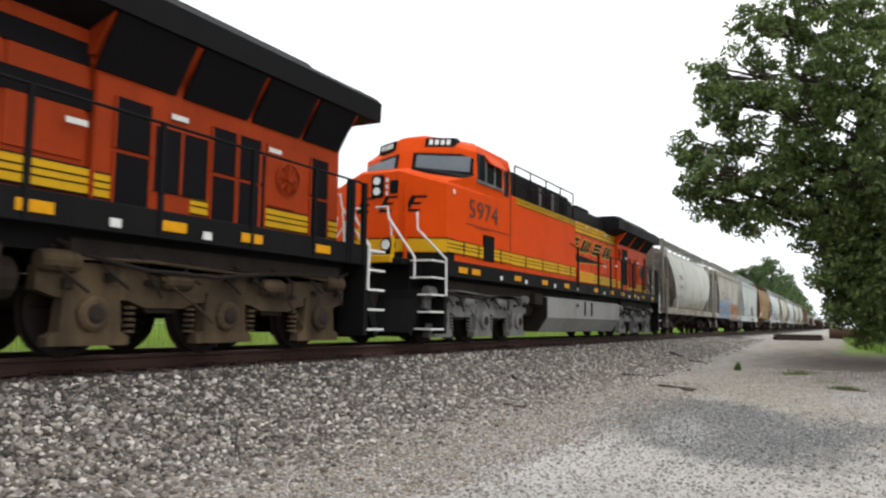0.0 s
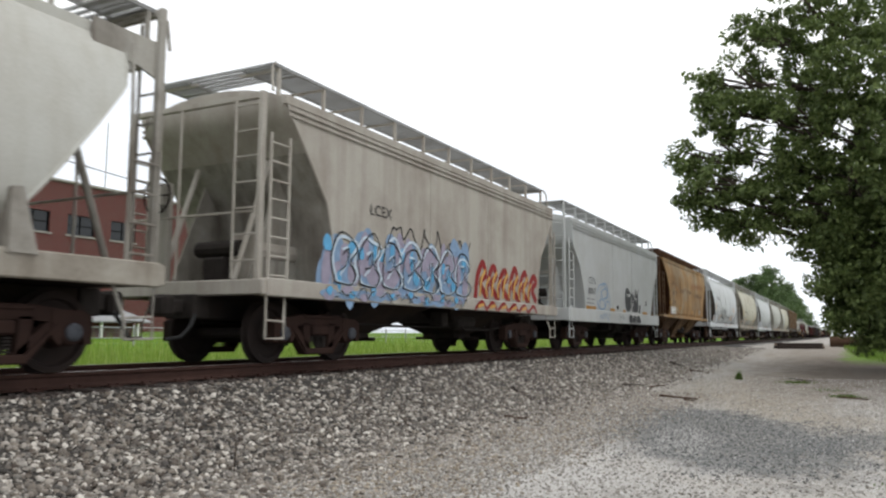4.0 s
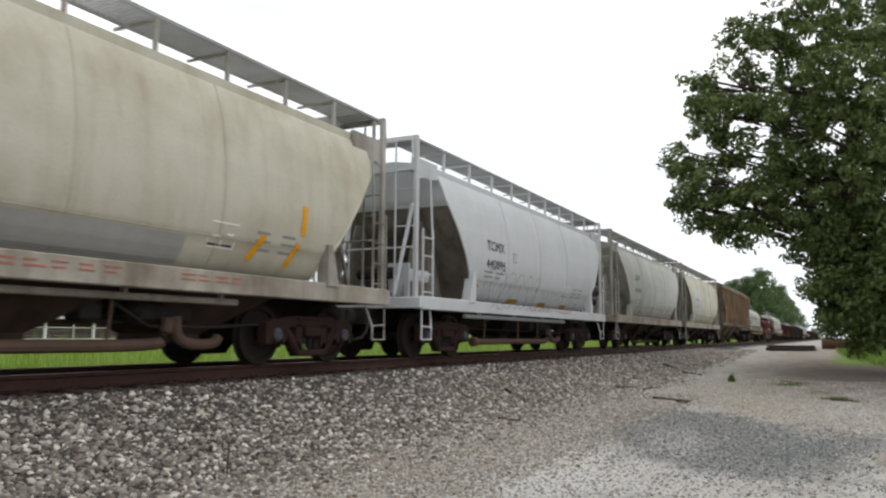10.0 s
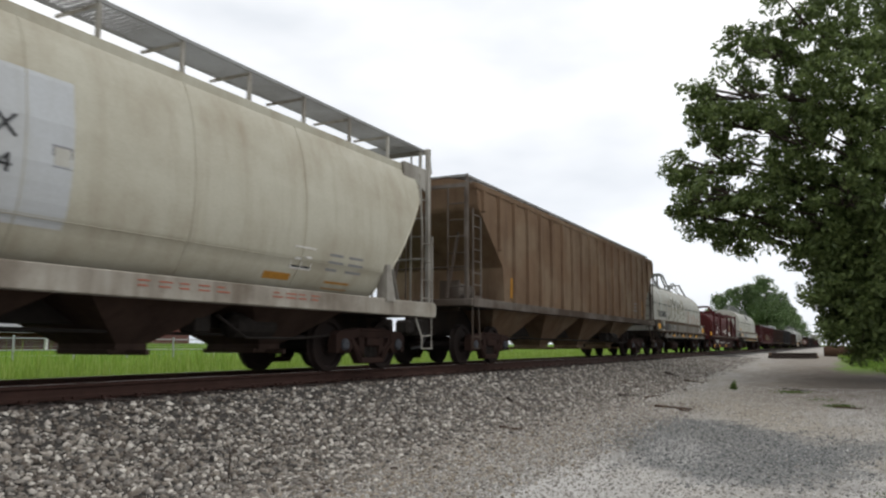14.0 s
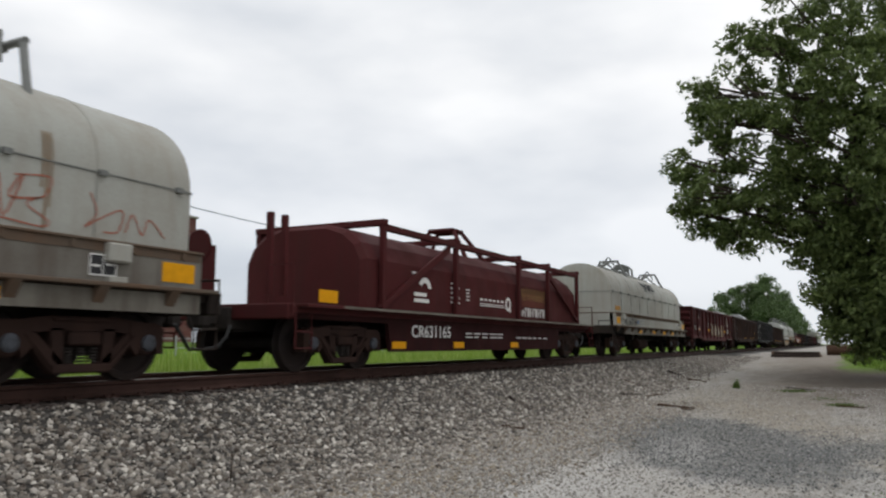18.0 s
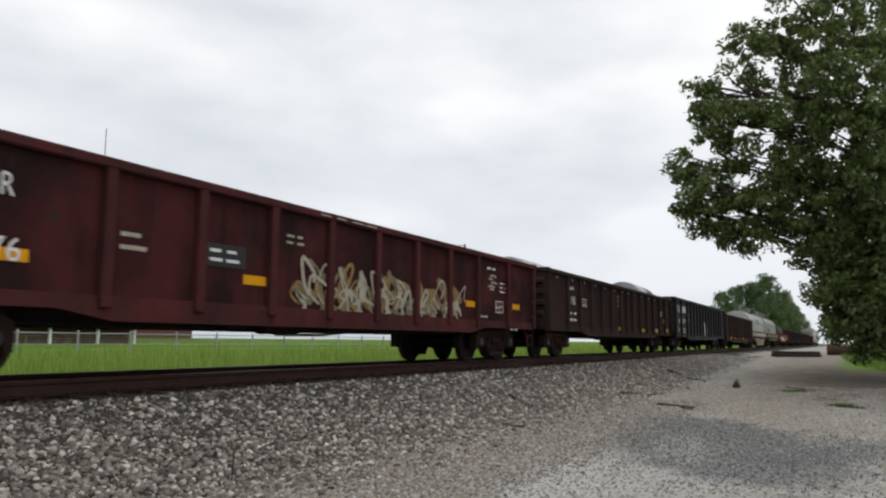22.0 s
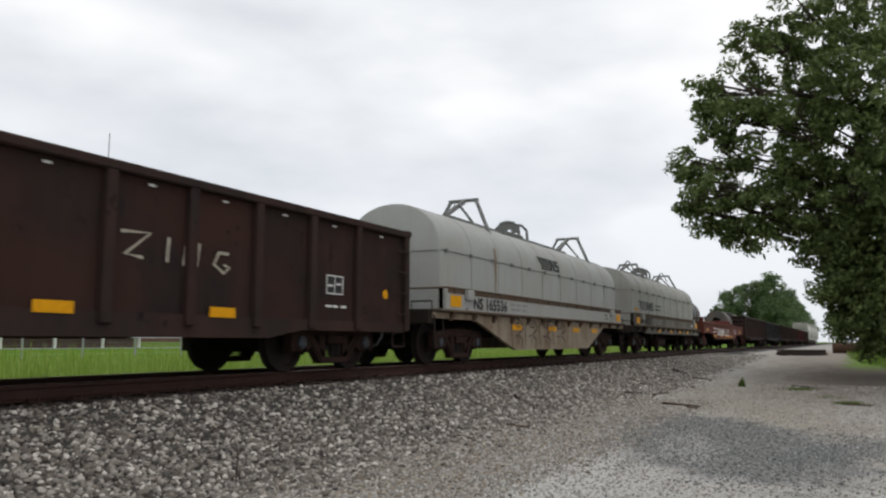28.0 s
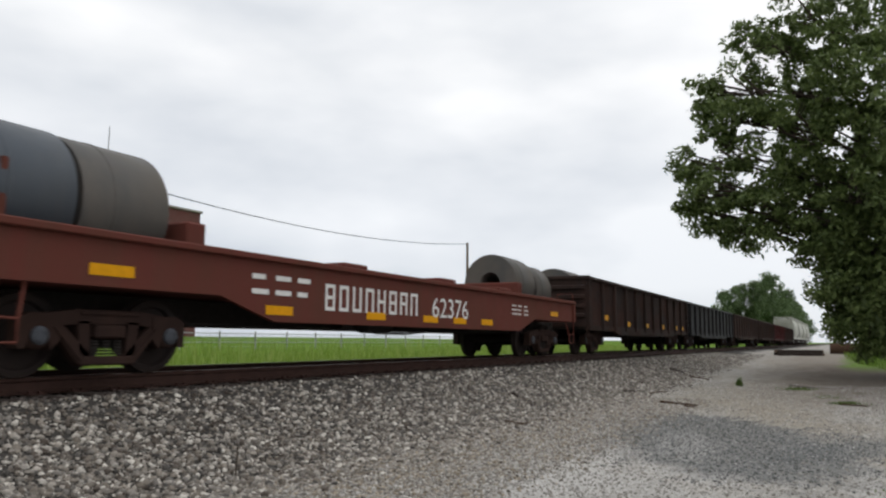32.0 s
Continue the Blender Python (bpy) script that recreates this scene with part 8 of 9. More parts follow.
# light grey car
marks(H_CEFX, FL, (("CEFX", -4.25, 2.09, 0.21, 1.1), ("307647", -4.34, 1.74, 0.22, 0.95)))
print_block(H_CEFX, FL, -4.42, 1.40, 1.0, 0.26, 2, 61, GREYLINE, 2)
strips(H_CEFX, FL, ((-4.45, 1.27, 1.05, 0.10), (-1.65, 1.28, 0.6, 0.09), (0.1, 1.27, 0.3, 0.10), (3.1, 1.27, 0.8, 0.10), (0.1, 1.27, 0.2, 0.1)))
bm = bmesh.new()
for i, (x, z, rx, rz) in enumerate(((-2.7, 1.72, 0.62, 0.42), (-2.35, 1.55, 0.60, 0.45), (-2.75, 1.35, 0.42, 0.28), (-2.05, 1.35, 0.3, 0.25), (-2.45, 1.92, 0.42, 0.26))):
    stroke(bm, [(x + rx * math.cos(a * 0.7), z + rz * math.sin(a * 0.7)) for a in range(10)], 0.045, FL, 0.006 + i * 0.001)
scribble(bm, -3.0, -1.7, 0.95, 1.2, 0.04, sill_side, 12, 8)
part("graffiti", bm, PALEBLUE, H_CEFX, "pale blue bubble outline graffiti")
CROWN = [(1.28, 1.30), (1.16, 1.72), (1.22, 2.02), (1.42, 2.10), (1.60, 1.98), (1.66, 1.72), (1.76, 1.98), (1.88, 2.24), (1.98, 1.98), (2.10, 2.18), (2.18, 1.98), (2.34, 2.22), (2.36, 1.60), (2.26, 1.30)]
bm = bmesh.new()
blob(bm, 0.78, 1.74, 0.48, 0.46, FL, 0.006, 41, 26)
plate(bm, CROWN, FL, lift=0.007)
blob(bm, 2.56, 1.46, 0.19, 0.19, FL, 0.008, 43)
blob(bm, 1.15, 1.06, 0.36, 0.17, sill_side, 0.006, 50)
blob(bm, 1.72, 1.04, 0.34, 0.16, sill_side, 0.007, 51)
plate(bm, [(1.95, 0.92), (1.92, 1.16), (2.5, 1.20), (2.8, 0.98), (2.6, 0.90)], sill_side, lift=0.008)
part("graffiti", bm, INK, H_CEFX, "black bubble graffiti with a spiked crown")
bm = bmesh.new()
stroke(bm, CROWN + CROWN[:1], 0.028, FL, 0.014, 1)
stroke(bm, [(2.56 + 0.21 * math.cos(a * 0.7), 1.46 + 0.21 * math.sin(a * 0.7)) for a in range(10)], 0.028, FL, 0.014)
for k in range(5):
    stroke(bm, [(0.50 + k * 0.12, 1.86), (0.53 + k * 0.12, 1.98), (0.58 + k * 0.12, 1.87)], 0.024, FL, 0.016)
stroke(bm, [(1.25, 1.72), (1.36, 1.52), (1.46, 1.74), (1.50, 1.45), (1.36, 1.34)], 0.035, FL, 0.018)
stroke(bm, [(1.86, 1.85), (1.98, 1.62), (2.10, 1.86), (1.86, 1.85)], 0.028, FL, 0.018, 1)
stroke(bm, [(2.48, 1.42), (2.54, 1.52), (2.62, 1.42)], 0.028, FL, 0.018)
for x in (1.15, 1.72):
    stroke(bm, [(x + 0.38 * math.cos(a * 0.4), 1.05 + 0.18 * math.sin(a * 0.4)) for a in range(9)], 0.03, sill_side, 0.014)
stroke(bm, [(1.95, 0.90), (1.92, 1.18), (2.5, 1.22), (2.82, 0.98)], 0.03, sill_side, 0.014)
part("graffiti", bm, WHITE, H_CEFX, "white edges of the graffiti")
board(H_CEFX, FL, 3.5, 1.62, 0.22)
bm = bmesh.new()
lathe(bm, [(0.07, -1.545), (0.07, -1.52)], "y", 14, (-0.75, 0, 1.42))
part("inspection_port", bm, INK, H_CEFX)
scr = bmesh.new()
scribble(scr, -0.6, 0.3, 0.98, 1.15, 0.025, sill_side, 15, 9)
part("graffiti", scr, GREYLINE, H_CEFX, "small grey scrawl")

# rusted car
SMUDGE = plain("dark_weathered_lettering", (0.10, 0.066, 0.042), 0.85, 0, 0.5, 6)
SMEAR = plain("brown_smear", (0.165, 0.095, 0.05), 0.85, 0, 0.6, 5)
REDSTAIN = plain("red_rust_stain", (0.27, 0.115, 0.05), 0.85, 0, 0.5, 6)
marks(H_NCUX, SIDE_RUST, (("NCUX", -4.15, 2.36, 0.21, 1.25),), SMUDGE)
marks(H_NCUX, SIDE_RUST, (("20508", -4.2, 1.90, 0.20, 1.25),), SMEAR)
rnd = random.Random(70)
for mat, x0, x1, z0, n, lab in ((SMEAR, -4.3, -3.1, 2.95, 7, "worn dark lettering"), (SMEAR, -2.1, 1.2, 2.74, 18, "worn dark lettering"), (SMEAR, 1.7, 4.3, 2.62, 16, "worn dark lettering"), (REDSTAIN, 1.2, 4.6, 3.12, 20, "red-brown rust stains")):
    bm = bmesh.new()
    for i in range(n):
        q, ln = x0 + (x1 - x0) * (i + rnd.uniform(-0.45, 0.45)) / n, rnd.uniform(0.07, 0.17)
        blob(bm, q, z0 - rnd.uniform(0.0, 0.12), rnd.uniform(0.03, 0.085), ln, SIDE_RUST, 0.004 + 0.0003 * i, i)
    part("faded_stain", bm, mat, H_NCUX, lab)
flat_on = lambda z: SIDE_RUST(1.80)
bm = bmesh.new()
rect(bm, -4.32, 1.47, 1.09, 0.32, flat_on)
q = part("placard", bm, WHITE, H_NCUX, "white placard with small print")
over = lambda z: flat_on(z) - 0.006
marks(q, over, (("LD LMT", -4.27, 1.66, 0.085, 1.15), ("LT WT", -4.27, 1.52, 0.085, 1.15)))
print_block(q, over, -3.68, 1.51, 0.4, 0.26, 2, 71, INK, 1)
strips(H_NCUX, SIDE_RUST, ((-4.75, 1.90, 0.42, 0.16), (-2.4, 1.72, 0.6, 0.10), (1.1, 1.6, 0.4, 0.12), (4.6, 1.5, 0.3, 0.16)))
board(H_NCUX, SIDE_RUST, 3.4, 1.6, 0.24)
strips(H_BROWN, lambda z: -1.525, ((-7.3, 1.6, 0.12, 0.5), (7.0, 1.6, 0.14, 0.7)))
print_block(H_BROWN, lambda z: -1.525, 5.3, 1.75, 1.2, 0.4, 3, 72, GREYLINE, 3)

# coil cars
for car, sr_, words in ((C215, sr215, (("NS", -5.65, 0.55), ("165215", -4.87, 1.28))), (C167, sr167, (("NS", -5.38, 0.44), ("167149", -4.68, 1.33))), (C536, sr536, (("NS", -5.37, 0.5), ("165536", -4.68, 1.2))), (C917, sr917, (("NS", -6.0, 0.45), ("163917", -5.35, 1.2)))):
    for body, x, w in words:
        size = 0.26
        bm = letters(body, x, 1.19, size, sr_, bold=0.035)
        xs = [v.co.x for v in bm.verts]
        k = w / (max(xs) - min(xs))
        for v in bm.verts:
            v.co.x = x + (v.co.x - min(xs)) * k
        part("lettering", bm, INK, car)
    print_block(car, sr_, -3.2, 1.2, 1.1, 0.24, 2, 80, GREYLINE, 3)
    board(car, sr_, 5.0, 1.2, 0.24)
def cover_side(z):
    return -CW - 0.006 if z < CB else -(CW + 0.006) * max(1 - max((z - CB) / 1.075, 0) ** 2.2, 0.01) ** (1 / 2.2)


stripes_mark(C215, -5.7, 1.80, 1.95, 0.30, cover_side, INK)
stripes_mark(C917, -5.7, 1.80, 2.7, 0.38, cover_side, INK)
print_block(C917, cover_side, -2.6, 1.80, 1.6, 0.34, 2, 81, INK, 1)
stripes_mark(C167, -1.1, 2.80, 2.3, 0.33, cover_side, INK)
print_block(C167, cover_side, -0.9, 2.68, 2.15, 0.1, 1, 82, INK, 2)
bm = bmesh.new()
lathe(bm, [(0.0, -1.409), (0.09, -1.409), (0.09, -1.402), (0.0, -1.402)], "y", 16, (-3.18, 0, 1.33))
part("round_mark", bm, BLUEDOT, C167, "small blue disc")
stripes_mark(C536, -0.75, 2.50, 1.7, 0.36, cover_side, INK)
strips(C167, cover_side, ((-6.0, 1.72, 0.7, 0.16),))
strips(C917, cover_side, ((-6.3, 1.70, 0.55, 0.14),))
# rust runs below the lifting brackets
for car, runs in ((C536, (-3.75,)), (C215, (-2.98, 4.55))):
    bm = bmesh.new()
    for i, q in enumerate(runs):
        for d, w, zl in ((0, 0.05 if car is C536 else 0.028, 1.66), (0.05, 0.02, 1.9), (-0.05, 0.025, 2.1)):
            stroke(bm, [(q + d, 2.72), (q + d + 0.012, 2.3), (q + d, zl)], w, cover_side, 0.004 + 0.0006 * i)
    pieces("rust_run", bm, RUSTRUN, car, "brown rust run down the hood", False, 0.05)
FADEWHITE = plain("faded_white_spray", (0.56, 0.55, 0.50), 0.7, 0, 0.6, 5)
FADEDARK = plain("worn_dark_spray", (0.10, 0.105, 0.08), 0.8, 0, 0.6, 5)
bm = bmesh.new()
shapes = (((-2.3, 1.72), (-2.05, 2.3), (-2.15, 2.78), (-1.7, 2.80), (-1.62, 2.45), (-1.95, 2.3), (-1.45, 1.72)), ((-1.2, 1.72), (-1.12, 2.3), (-1.3, 2.74), (-0.8, 2.72), (-0.95, 2.3), (-0.85, 1.72)),
          ((-0.55, 2.66), (-0.1, 2.72), (0.25, 2.6)), ((-0.2, 2.66), (-0.25, 2.2), (-0.4, 1.72)), ((0.75, 2.6), (0.35, 2.45), (0.3, 2.0), (0.5, 1.72), (0.95, 1.76)), ((0.4, 2.15), (0.8, 2.2)))
for i, pts in enumerate(shapes):
    stroke(bm, pts, 0.15, cover_side, 0.012 + i * 0.001)
under = bmesh.new()
rnd = random.Random(90)
for i in range(26):
    blob(under, -2.35 + i * 0.135, rnd.uniform(1.75, 2.72), rnd.uniform(0.08, 0.2), rnd.uniform(0.1, 0.26), cover_side, 0.004 + 0.0002 * i, 200 + i)
part("graffiti", under, plain("tan_faded_spray", (0.27, 0.255, 0.19), 0.75, 0, 0.6, 5), C215, "tan fill of faded graffiti")
for i in range(11):
    blob(bm, -2.6 + i * 0.42, 1.74 + 0.12 * (i % 3), 0.15, 0.10, cover_side, 0.007, i)
part("graffiti", bm, FADEWHITE, C215, "faded white graffiti on the hood")
bm = bmesh.new()
for i, pts in enumerate(shapes):
    stroke(bm, [(x + 0.07, z - 0.05) for x, z in pts], 0.03, cover_side, 0.022 + 0.0006 * i)
scribble(bm, -3.3, -2.6, 1.70, 1.90, 0.035, cover_side, 5, 7)
part("graffiti", bm, FADEDARK, C215, "worn dark lines of old graffiti")
bm = bmesh.new()
stroke(bm, [(2.75, 2.22), (2.3, 2.25), (2.25, 2.05), (2.6, 1.98), (2.2, 1.90), (2.3, 1.72), (2.7, 1.74)], 0.022, cover_side)
stroke(bm, [(2.75, 1.72), (2.72, 2.05), (2.95, 2.1), (3.1, 1.95), (3.0, 1.74), (3.4, 1.72), (3.35, 2.05), (3.15, 2.05)], 0.022, cover_side)
stroke(bm, [(3.2, 2.0), (3.7, 1.95), (3.85, 2.08), (3.75, 1.72), (4.0, 2.2), (4.1, 1.74), (4.3, 2.2), (4.15, 1.95), (4.5, 1.98)], 0.022, cover_side)
stroke(bm, [(4.2, 2.18), (4.6, 2.22), (4.55, 2.02), (4.35, 1.9), (4.6, 1.75), (4.5, 1.68), (4.0, 1.72), (3.4, 1.68)], 0.018, cover_side)
stroke(bm, [(5.1, 2.15), (5.2, 1.92), (5.05, 1.75), (5.3, 1.9), (5.55, 2.0), (5.5, 1.75), (5.3, 1.72)], 0.018, cover_side)
stroke(bm, [(5.6, 1.75), (5.7, 1.98), (5.85, 1.75), (5.95, 1.95), (6.2, 1.75)], 0.018, cover_side)
pieces("graffiti", bm, RUSTRED, C215, "thin reddish scrawl", False, 0.3)
bm = bmesh.new()
sb = lambda z: -1.425
for i, (x, w) in enumerate(((-3.2, 0.7), (-2.3, 0.8), (-1.3, 0.9), (-0.2, 1.0))):
    stroke(bm, [(x, 0.36), (x - 0.08, 0.75), (x + 0.1, 1.02), (x + w * 0.6, 1.02), (x + w, 0.82), (x + w * 0.55, 0.66), (x + w * 0.9, 0.52), (x + w * 0.8, 0.33)], 0.032, sb)
    stroke(bm, [(x + w * 0.3, 0.86), (x + w * 0.5, 0.95), (x + w * 0.7, 0.84), (x + w * 0.3, 0.86)], 0.028, sb)
    stroke(bm, [(x + w * 0.2, 0.60), (x + w * 0.45, 0.62), (x + w * 0.5, 0.40)], 0.028, sb)
stroke(bm, [(-0.9, 1.04), (0.1, 1.0)], 0.03, sb)
part("graffiti", bm, INK, C536, "dark outline graffiti on the side sill")

# red coil car: ochre tag over the pale block letters
bm = bmesh.new()
for i in range(9):
    x = 1.5 + i * 0.21
    rn = random.Random(60 + i)
    stroke(bm, [(x, 1.60), (x + 0.02, 1.80), (x + 0.10, 1.88), (x + 0.15, 1.72), (x + rn.uniform(0.02, 0.12), 1.70), (x + 0.16, 1.58)], 0.03, lambda z: -1.366, 0.010 + 0.0003 * i)
part("graffiti", bm, OCHRE, RC, "ochre sprayed tag")

# gondolas
gs = lambda z: -1.464
marks(G_CN, gs, (("CR", -6.30, 1.86, 0.25, 0.8), ("58", -7.44, 1.26, 0.25, 1.1), ("2276", -6.54, 1.22, 0.25, 1.05)), WHITE)
marks(G_190, gs, (("190", -6.56, 1.58, 0.27, 0.9), ("922", -5.47, 1.58, 0.27, 1.05)), WHITE)
print_block(G_190, gs, -6.56, 1.96, 0.45, 0.26, 1, 90, WHITE, 2)
print_block(G_190, gs, -6.6, 1.05, 0.85, 0.38, 2, 91, WHITE, 2)
marks(G_210, gs, (("NS", -7.69, 1.45, 0.25, 1.05), ("210371", -6.85, 1.45, 0.25, 1.0)), WHITE)
bm = bmesh.new()
for i in range(5):
    rect(bm, -7.85 + 0.03 * i, 2.28 - i * 0.07, 0.55 - 0.05 * i, 0.035, gs)
u, q = 1.0, -6.9
plate(bm, [(q, 2.0), (q + 0.14, 2.0), (q + 0.30, 2.32), (q + 0.06, 2.34)], gs)
plate(bm, [(q + 0.16, 2.32), (q + 0.36, 2.32), (q + 0.60, 2.0), (q + 0.42, 2.0)], gs)
plate(bm, [(q + 0.62, 2.02), (q + 0.74, 2.02), (q + 0.74, 2.34), (q + 0.60, 2.34)], gs)
for a in (0.0, 0.13, 0.26):
    rect(bm, q + 0.8, 2.0 + a, 0.42, 0.075, gs)
rect(bm, q + 0.8, 2.13, 0.11, 0.2, gs)
rect(bm, q + 1.11, 2.02, 0.11, 0.17, gs)
part("emblem", bm, WHITE, G_210)
print_block(G_210, gs, -6.9, 0.95, 1.2, 0.3, 2, 92, WHITE, 2)
print_block(G_210, gs, -7.7, 1.0, 0.5, 0.2, 2, 93, WHITE, 2)
bm = bmesh.new()
rnd = random.Random(44)
for i in range(13):
    u = i / 12
    top = (0.02 + 0.76 * u, 1.80 - 0.14 * u + rnd.uniform(-0.12, 0.1))
    stroke(bm, [(0.47 + rnd.uniform(-0.08, 0.08), 0.72 + 0.02 * (i % 4)), (0.36 + 0.3 * u, 1.1 + rnd.uniform(-0.1, 0.15)), top], 0.03, gs, 0.006 + 0.0004 * i)
for i in range(5):
    stroke(bm, [(0.06 + 0.02 * i, 1.25 - 0.1 * i), (0.40, 1.0 - 0.06 * i), (0.72, 1.25 - 0.1 * i)], 0.025, gs, 0.012 + 0.0004 * i)
stroke(bm, [(0.40, 0.85), (0.42, 0.58), (0.52, 0.58), (0.54, 0.85)], 0.035, gs, 0.016)
part("graffiti", bm, WHITE, G_210, "white brushed plant-like scrawl")
bm = bmesh.new()
for q in (-7.86, 1.44, 3.98, 7.55):
    rect(bm, q, 1.02, 0.10, 0.46, gs)
pieces("faded_strip", bm, OCHRE, G_210)
print_block(G_210, gs, 6.25, 1.3, 0.45, 0.36, 4, 98, WHITE, 2)
print_block(G_210, gs, 2.9, 0.80, 0.7, 0.1, 1, 99, WHITE, 2)
bm = bmesh.new()
rect(bm, -5.05, 1.7, 0.3, 0.3, gs)
q1 = part("stencil_box", bm, WHITE, G_210)
bm = bmesh.new()
rect(bm, -5.02, 1.73, 0.24, 0.24, lambda z: -1.47)
part("stencil_field", bm, GONBLACK, q1)
for car, sd in ((G_CN, 94), (G_190, 95), (G_BG, 96)):
    if car is G_190:
        print_block(car, gs, -0.92, 1.74, 0.5, 0.46, 4, sd, WHITE, 2)
    else:
        print_block(car, gs, -1.7 if car is G_CN else -2.2, 1.86, 0.5, 0.2, 2, sd, BONE, 2)
    if car is not G_BG:
        print_block(car, gs, 6.3, 1.6, 0.6, 0.3, 3, sd + 5, WHITE, 2)
    print_block(car, gs, 5.0 if car is not G_BG else 6.2, 0.98, 0.6, 0.1, 1, sd + 9, WHITE, 3)
# worn marks near the red gondola's trailing end
print_block(G_CN, gs, 5.55, 2.08, 0.6, 0.16, 1, 120, WHITE, 2)
bm = bmesh.new()
for i, (z, a, b) in enumerate(((1.98, 5.72, 6.06), (1.90, 5.64, 5.86), (1.82, 5.76, 6.12), (1.73, 5.62, 5.98), (1.66, 5.7, 5.92))):
    stroke(bm, [(a, z), ((a + b) / 2, z + 0.025), (b, z - 0.01)], 0.045, gs, 0.006 + 0.0004 * i)
part("emblem", bm, BONE, G_CN, "worn white emblem")
board(G_CN, gs, 6.05, 1.14, 0.28, OXIDE2)
print_block(G_CN, lambda z: -1.506, 6.87, 0.72, 0.5, 0.09, 1, 121, WHITE, 2)
OLIVE = plain("olive_spray", (0.20, 0.165, 0.10), 0.75, 0, 0.6, 6)
for mat, n, w0, w1, lift, lab in ((OLIVE, 26, 0.05, 0.14, 0.005, "olive fill of old graffiti"), (OCHRE, 18, 0.03, 0.09, 0.016, "ochre lines of old graffiti"), (BONE, 30, 0.02, 0.075, 0.026, "flaking bone-white graffiti")):
    bm = bmesh.new()
    rnd = random.Random(n)
    for i in range(n):
        x = -1.35 + 5.6 * (i + rnd.uniform(-0.4, 0.4)) / n
        z0, z1 = rnd.uniform(0.78, 1.15), rnd.uniform(1.15, 1.72)
        stroke(bm, [(x, z0), (x + rnd.uniform(-0.28, 0.28), z0 * 0.6 + z1 * 0.4), (x + rnd.uniform(-0.2, 0.2), z1), (x + rnd.uniform(0.08, 0.3), z1 - rnd.uniform(0.0, 0.25)), (x + rnd.uniform(-0.1, 0.25), z0 + 0.2)], rnd.uniform(w0, w1), gs, lift + 0.0003 * i)
    part("graffiti", bm, mat, G_CN, lab)
bm = bmesh.new()
rect(bm, -3.35, 1.42, 0.78, 0.30, gs)
q = part("stencil_panel", bm, INK, G_CN, "black stencil panel")
print_block(q, lambda z: -1.47, -3.25, 1.45, 0.62, 0.24, 2, 130, WHITE, 2)
print_block(G_CN, gs, -4.65, 1.44, 0.5, 0.3, 2, 131, BONE, 1)
print_block(G_CN, lambda z: -1.564, -1.0, 2.39, 1.7, 0.06, 1, 132, BONE, 4)
bm = bmesh.new()
for pts in (((2.3, 1.72), (2.72, 1.74), (2.36, 1.46), (2.62, 1.44)), ((2.98, 1.42), (3.0, 1.72)), ((3.24, 1.40), (3.26, 1.70), (3.48, 1.42), (3.5, 1.70)), ((4.02, 1.62), (3.84, 1.62), (3.76, 1.46), (3.94, 1.36), (4.04, 1.44), (3.94, 1.47))):
    stroke(bm, pts, 0.042, gs, 0.006, 1)
part("graffiti", bm, BONE, G_BG, "worn white scrawl")
board(G_BG, gs, 6.2, 1.22, 0.30)
bm = bmesh.new()
lathe(bm, [(0.0, -1.472), (0.08, -1.472), (0.08, -1.458), (0.0, -1.458)], "y", 14, (7.95, 0, 1.30))
part("reflector", bm, REFLECT, G_BG, "round yellow reflector")
bm = bmesh.new()
rect(bm, 7.0, 1.32, 0.5, 0.20, gs)
part("reflector", bm, REFLECT, G_190)


# ---- what stands round the track ----
def leaf_mat(name, a, b, c):
    m, nodes, links, bs = material(name, 0.5, 0, 0.25)
    nt = m.node_tree
    geo = nodes.new("ShaderNodeNewGeometry")
    cr = nodes.new("ShaderNodeValToRGB")
    cr.color_ramp.elements.new(0.5)
    for i, col in enumerate((a, b, c)):
        cr.color_ramp.elements[i].position, cr.color_ramp.elements[i].color = i / 2, (*col, 1)
    links.new(geo.outputs["Random Per Island"], cr.inputs["Fac"])
    links.new(cr.outputs["Color"], bs.inputs["Base Color"])
    tr = nodes.new("ShaderNodeBsdfTranslucent")
    links.new(cr.outputs["Color"], tr.inputs["Color"])
    mx = nodes.new("ShaderNodeMixShader")
    mx.inputs["Fac"].default_value = 0.35
    links.new(bs.outputs[0], mx.inputs[1])
    links.new(tr.outputs[0], mx.inputs[2])
    links.new(mx.outputs[0], nodes["Material Output"].inputs["Surface"])
    return m


LEAF = leaf_mat("broad_leaf", (0.074, 0.104, 0.036), (0.112, 0.155, 0.048), (0.185, 0.235, 0.083))
FARLEAF = leaf_mat("far_foliage", (0.075, 0.125, 0.05), (0.11, 0.165, 0.065), (0.15, 0.205, 0.09))
GRASS = leaf_mat("grass_blade", (0.145, 0.225, 0.03), (0.215, 0.32, 0.05), (0.32, 0.385, 0.11))
# darker copy of the grass colours: the tree's shade put into the blades
SHADEGRASS = leaf_mat("shade_toned_grass", (0.08, 0.15, 0.02), (0.13, 0.21, 0.03), (0.20, 0.25, 0.06))
BARK = plain("grey_brown_bark", (0.065, 0.05, 0.04), 0.95, 0, 0.6, 6)


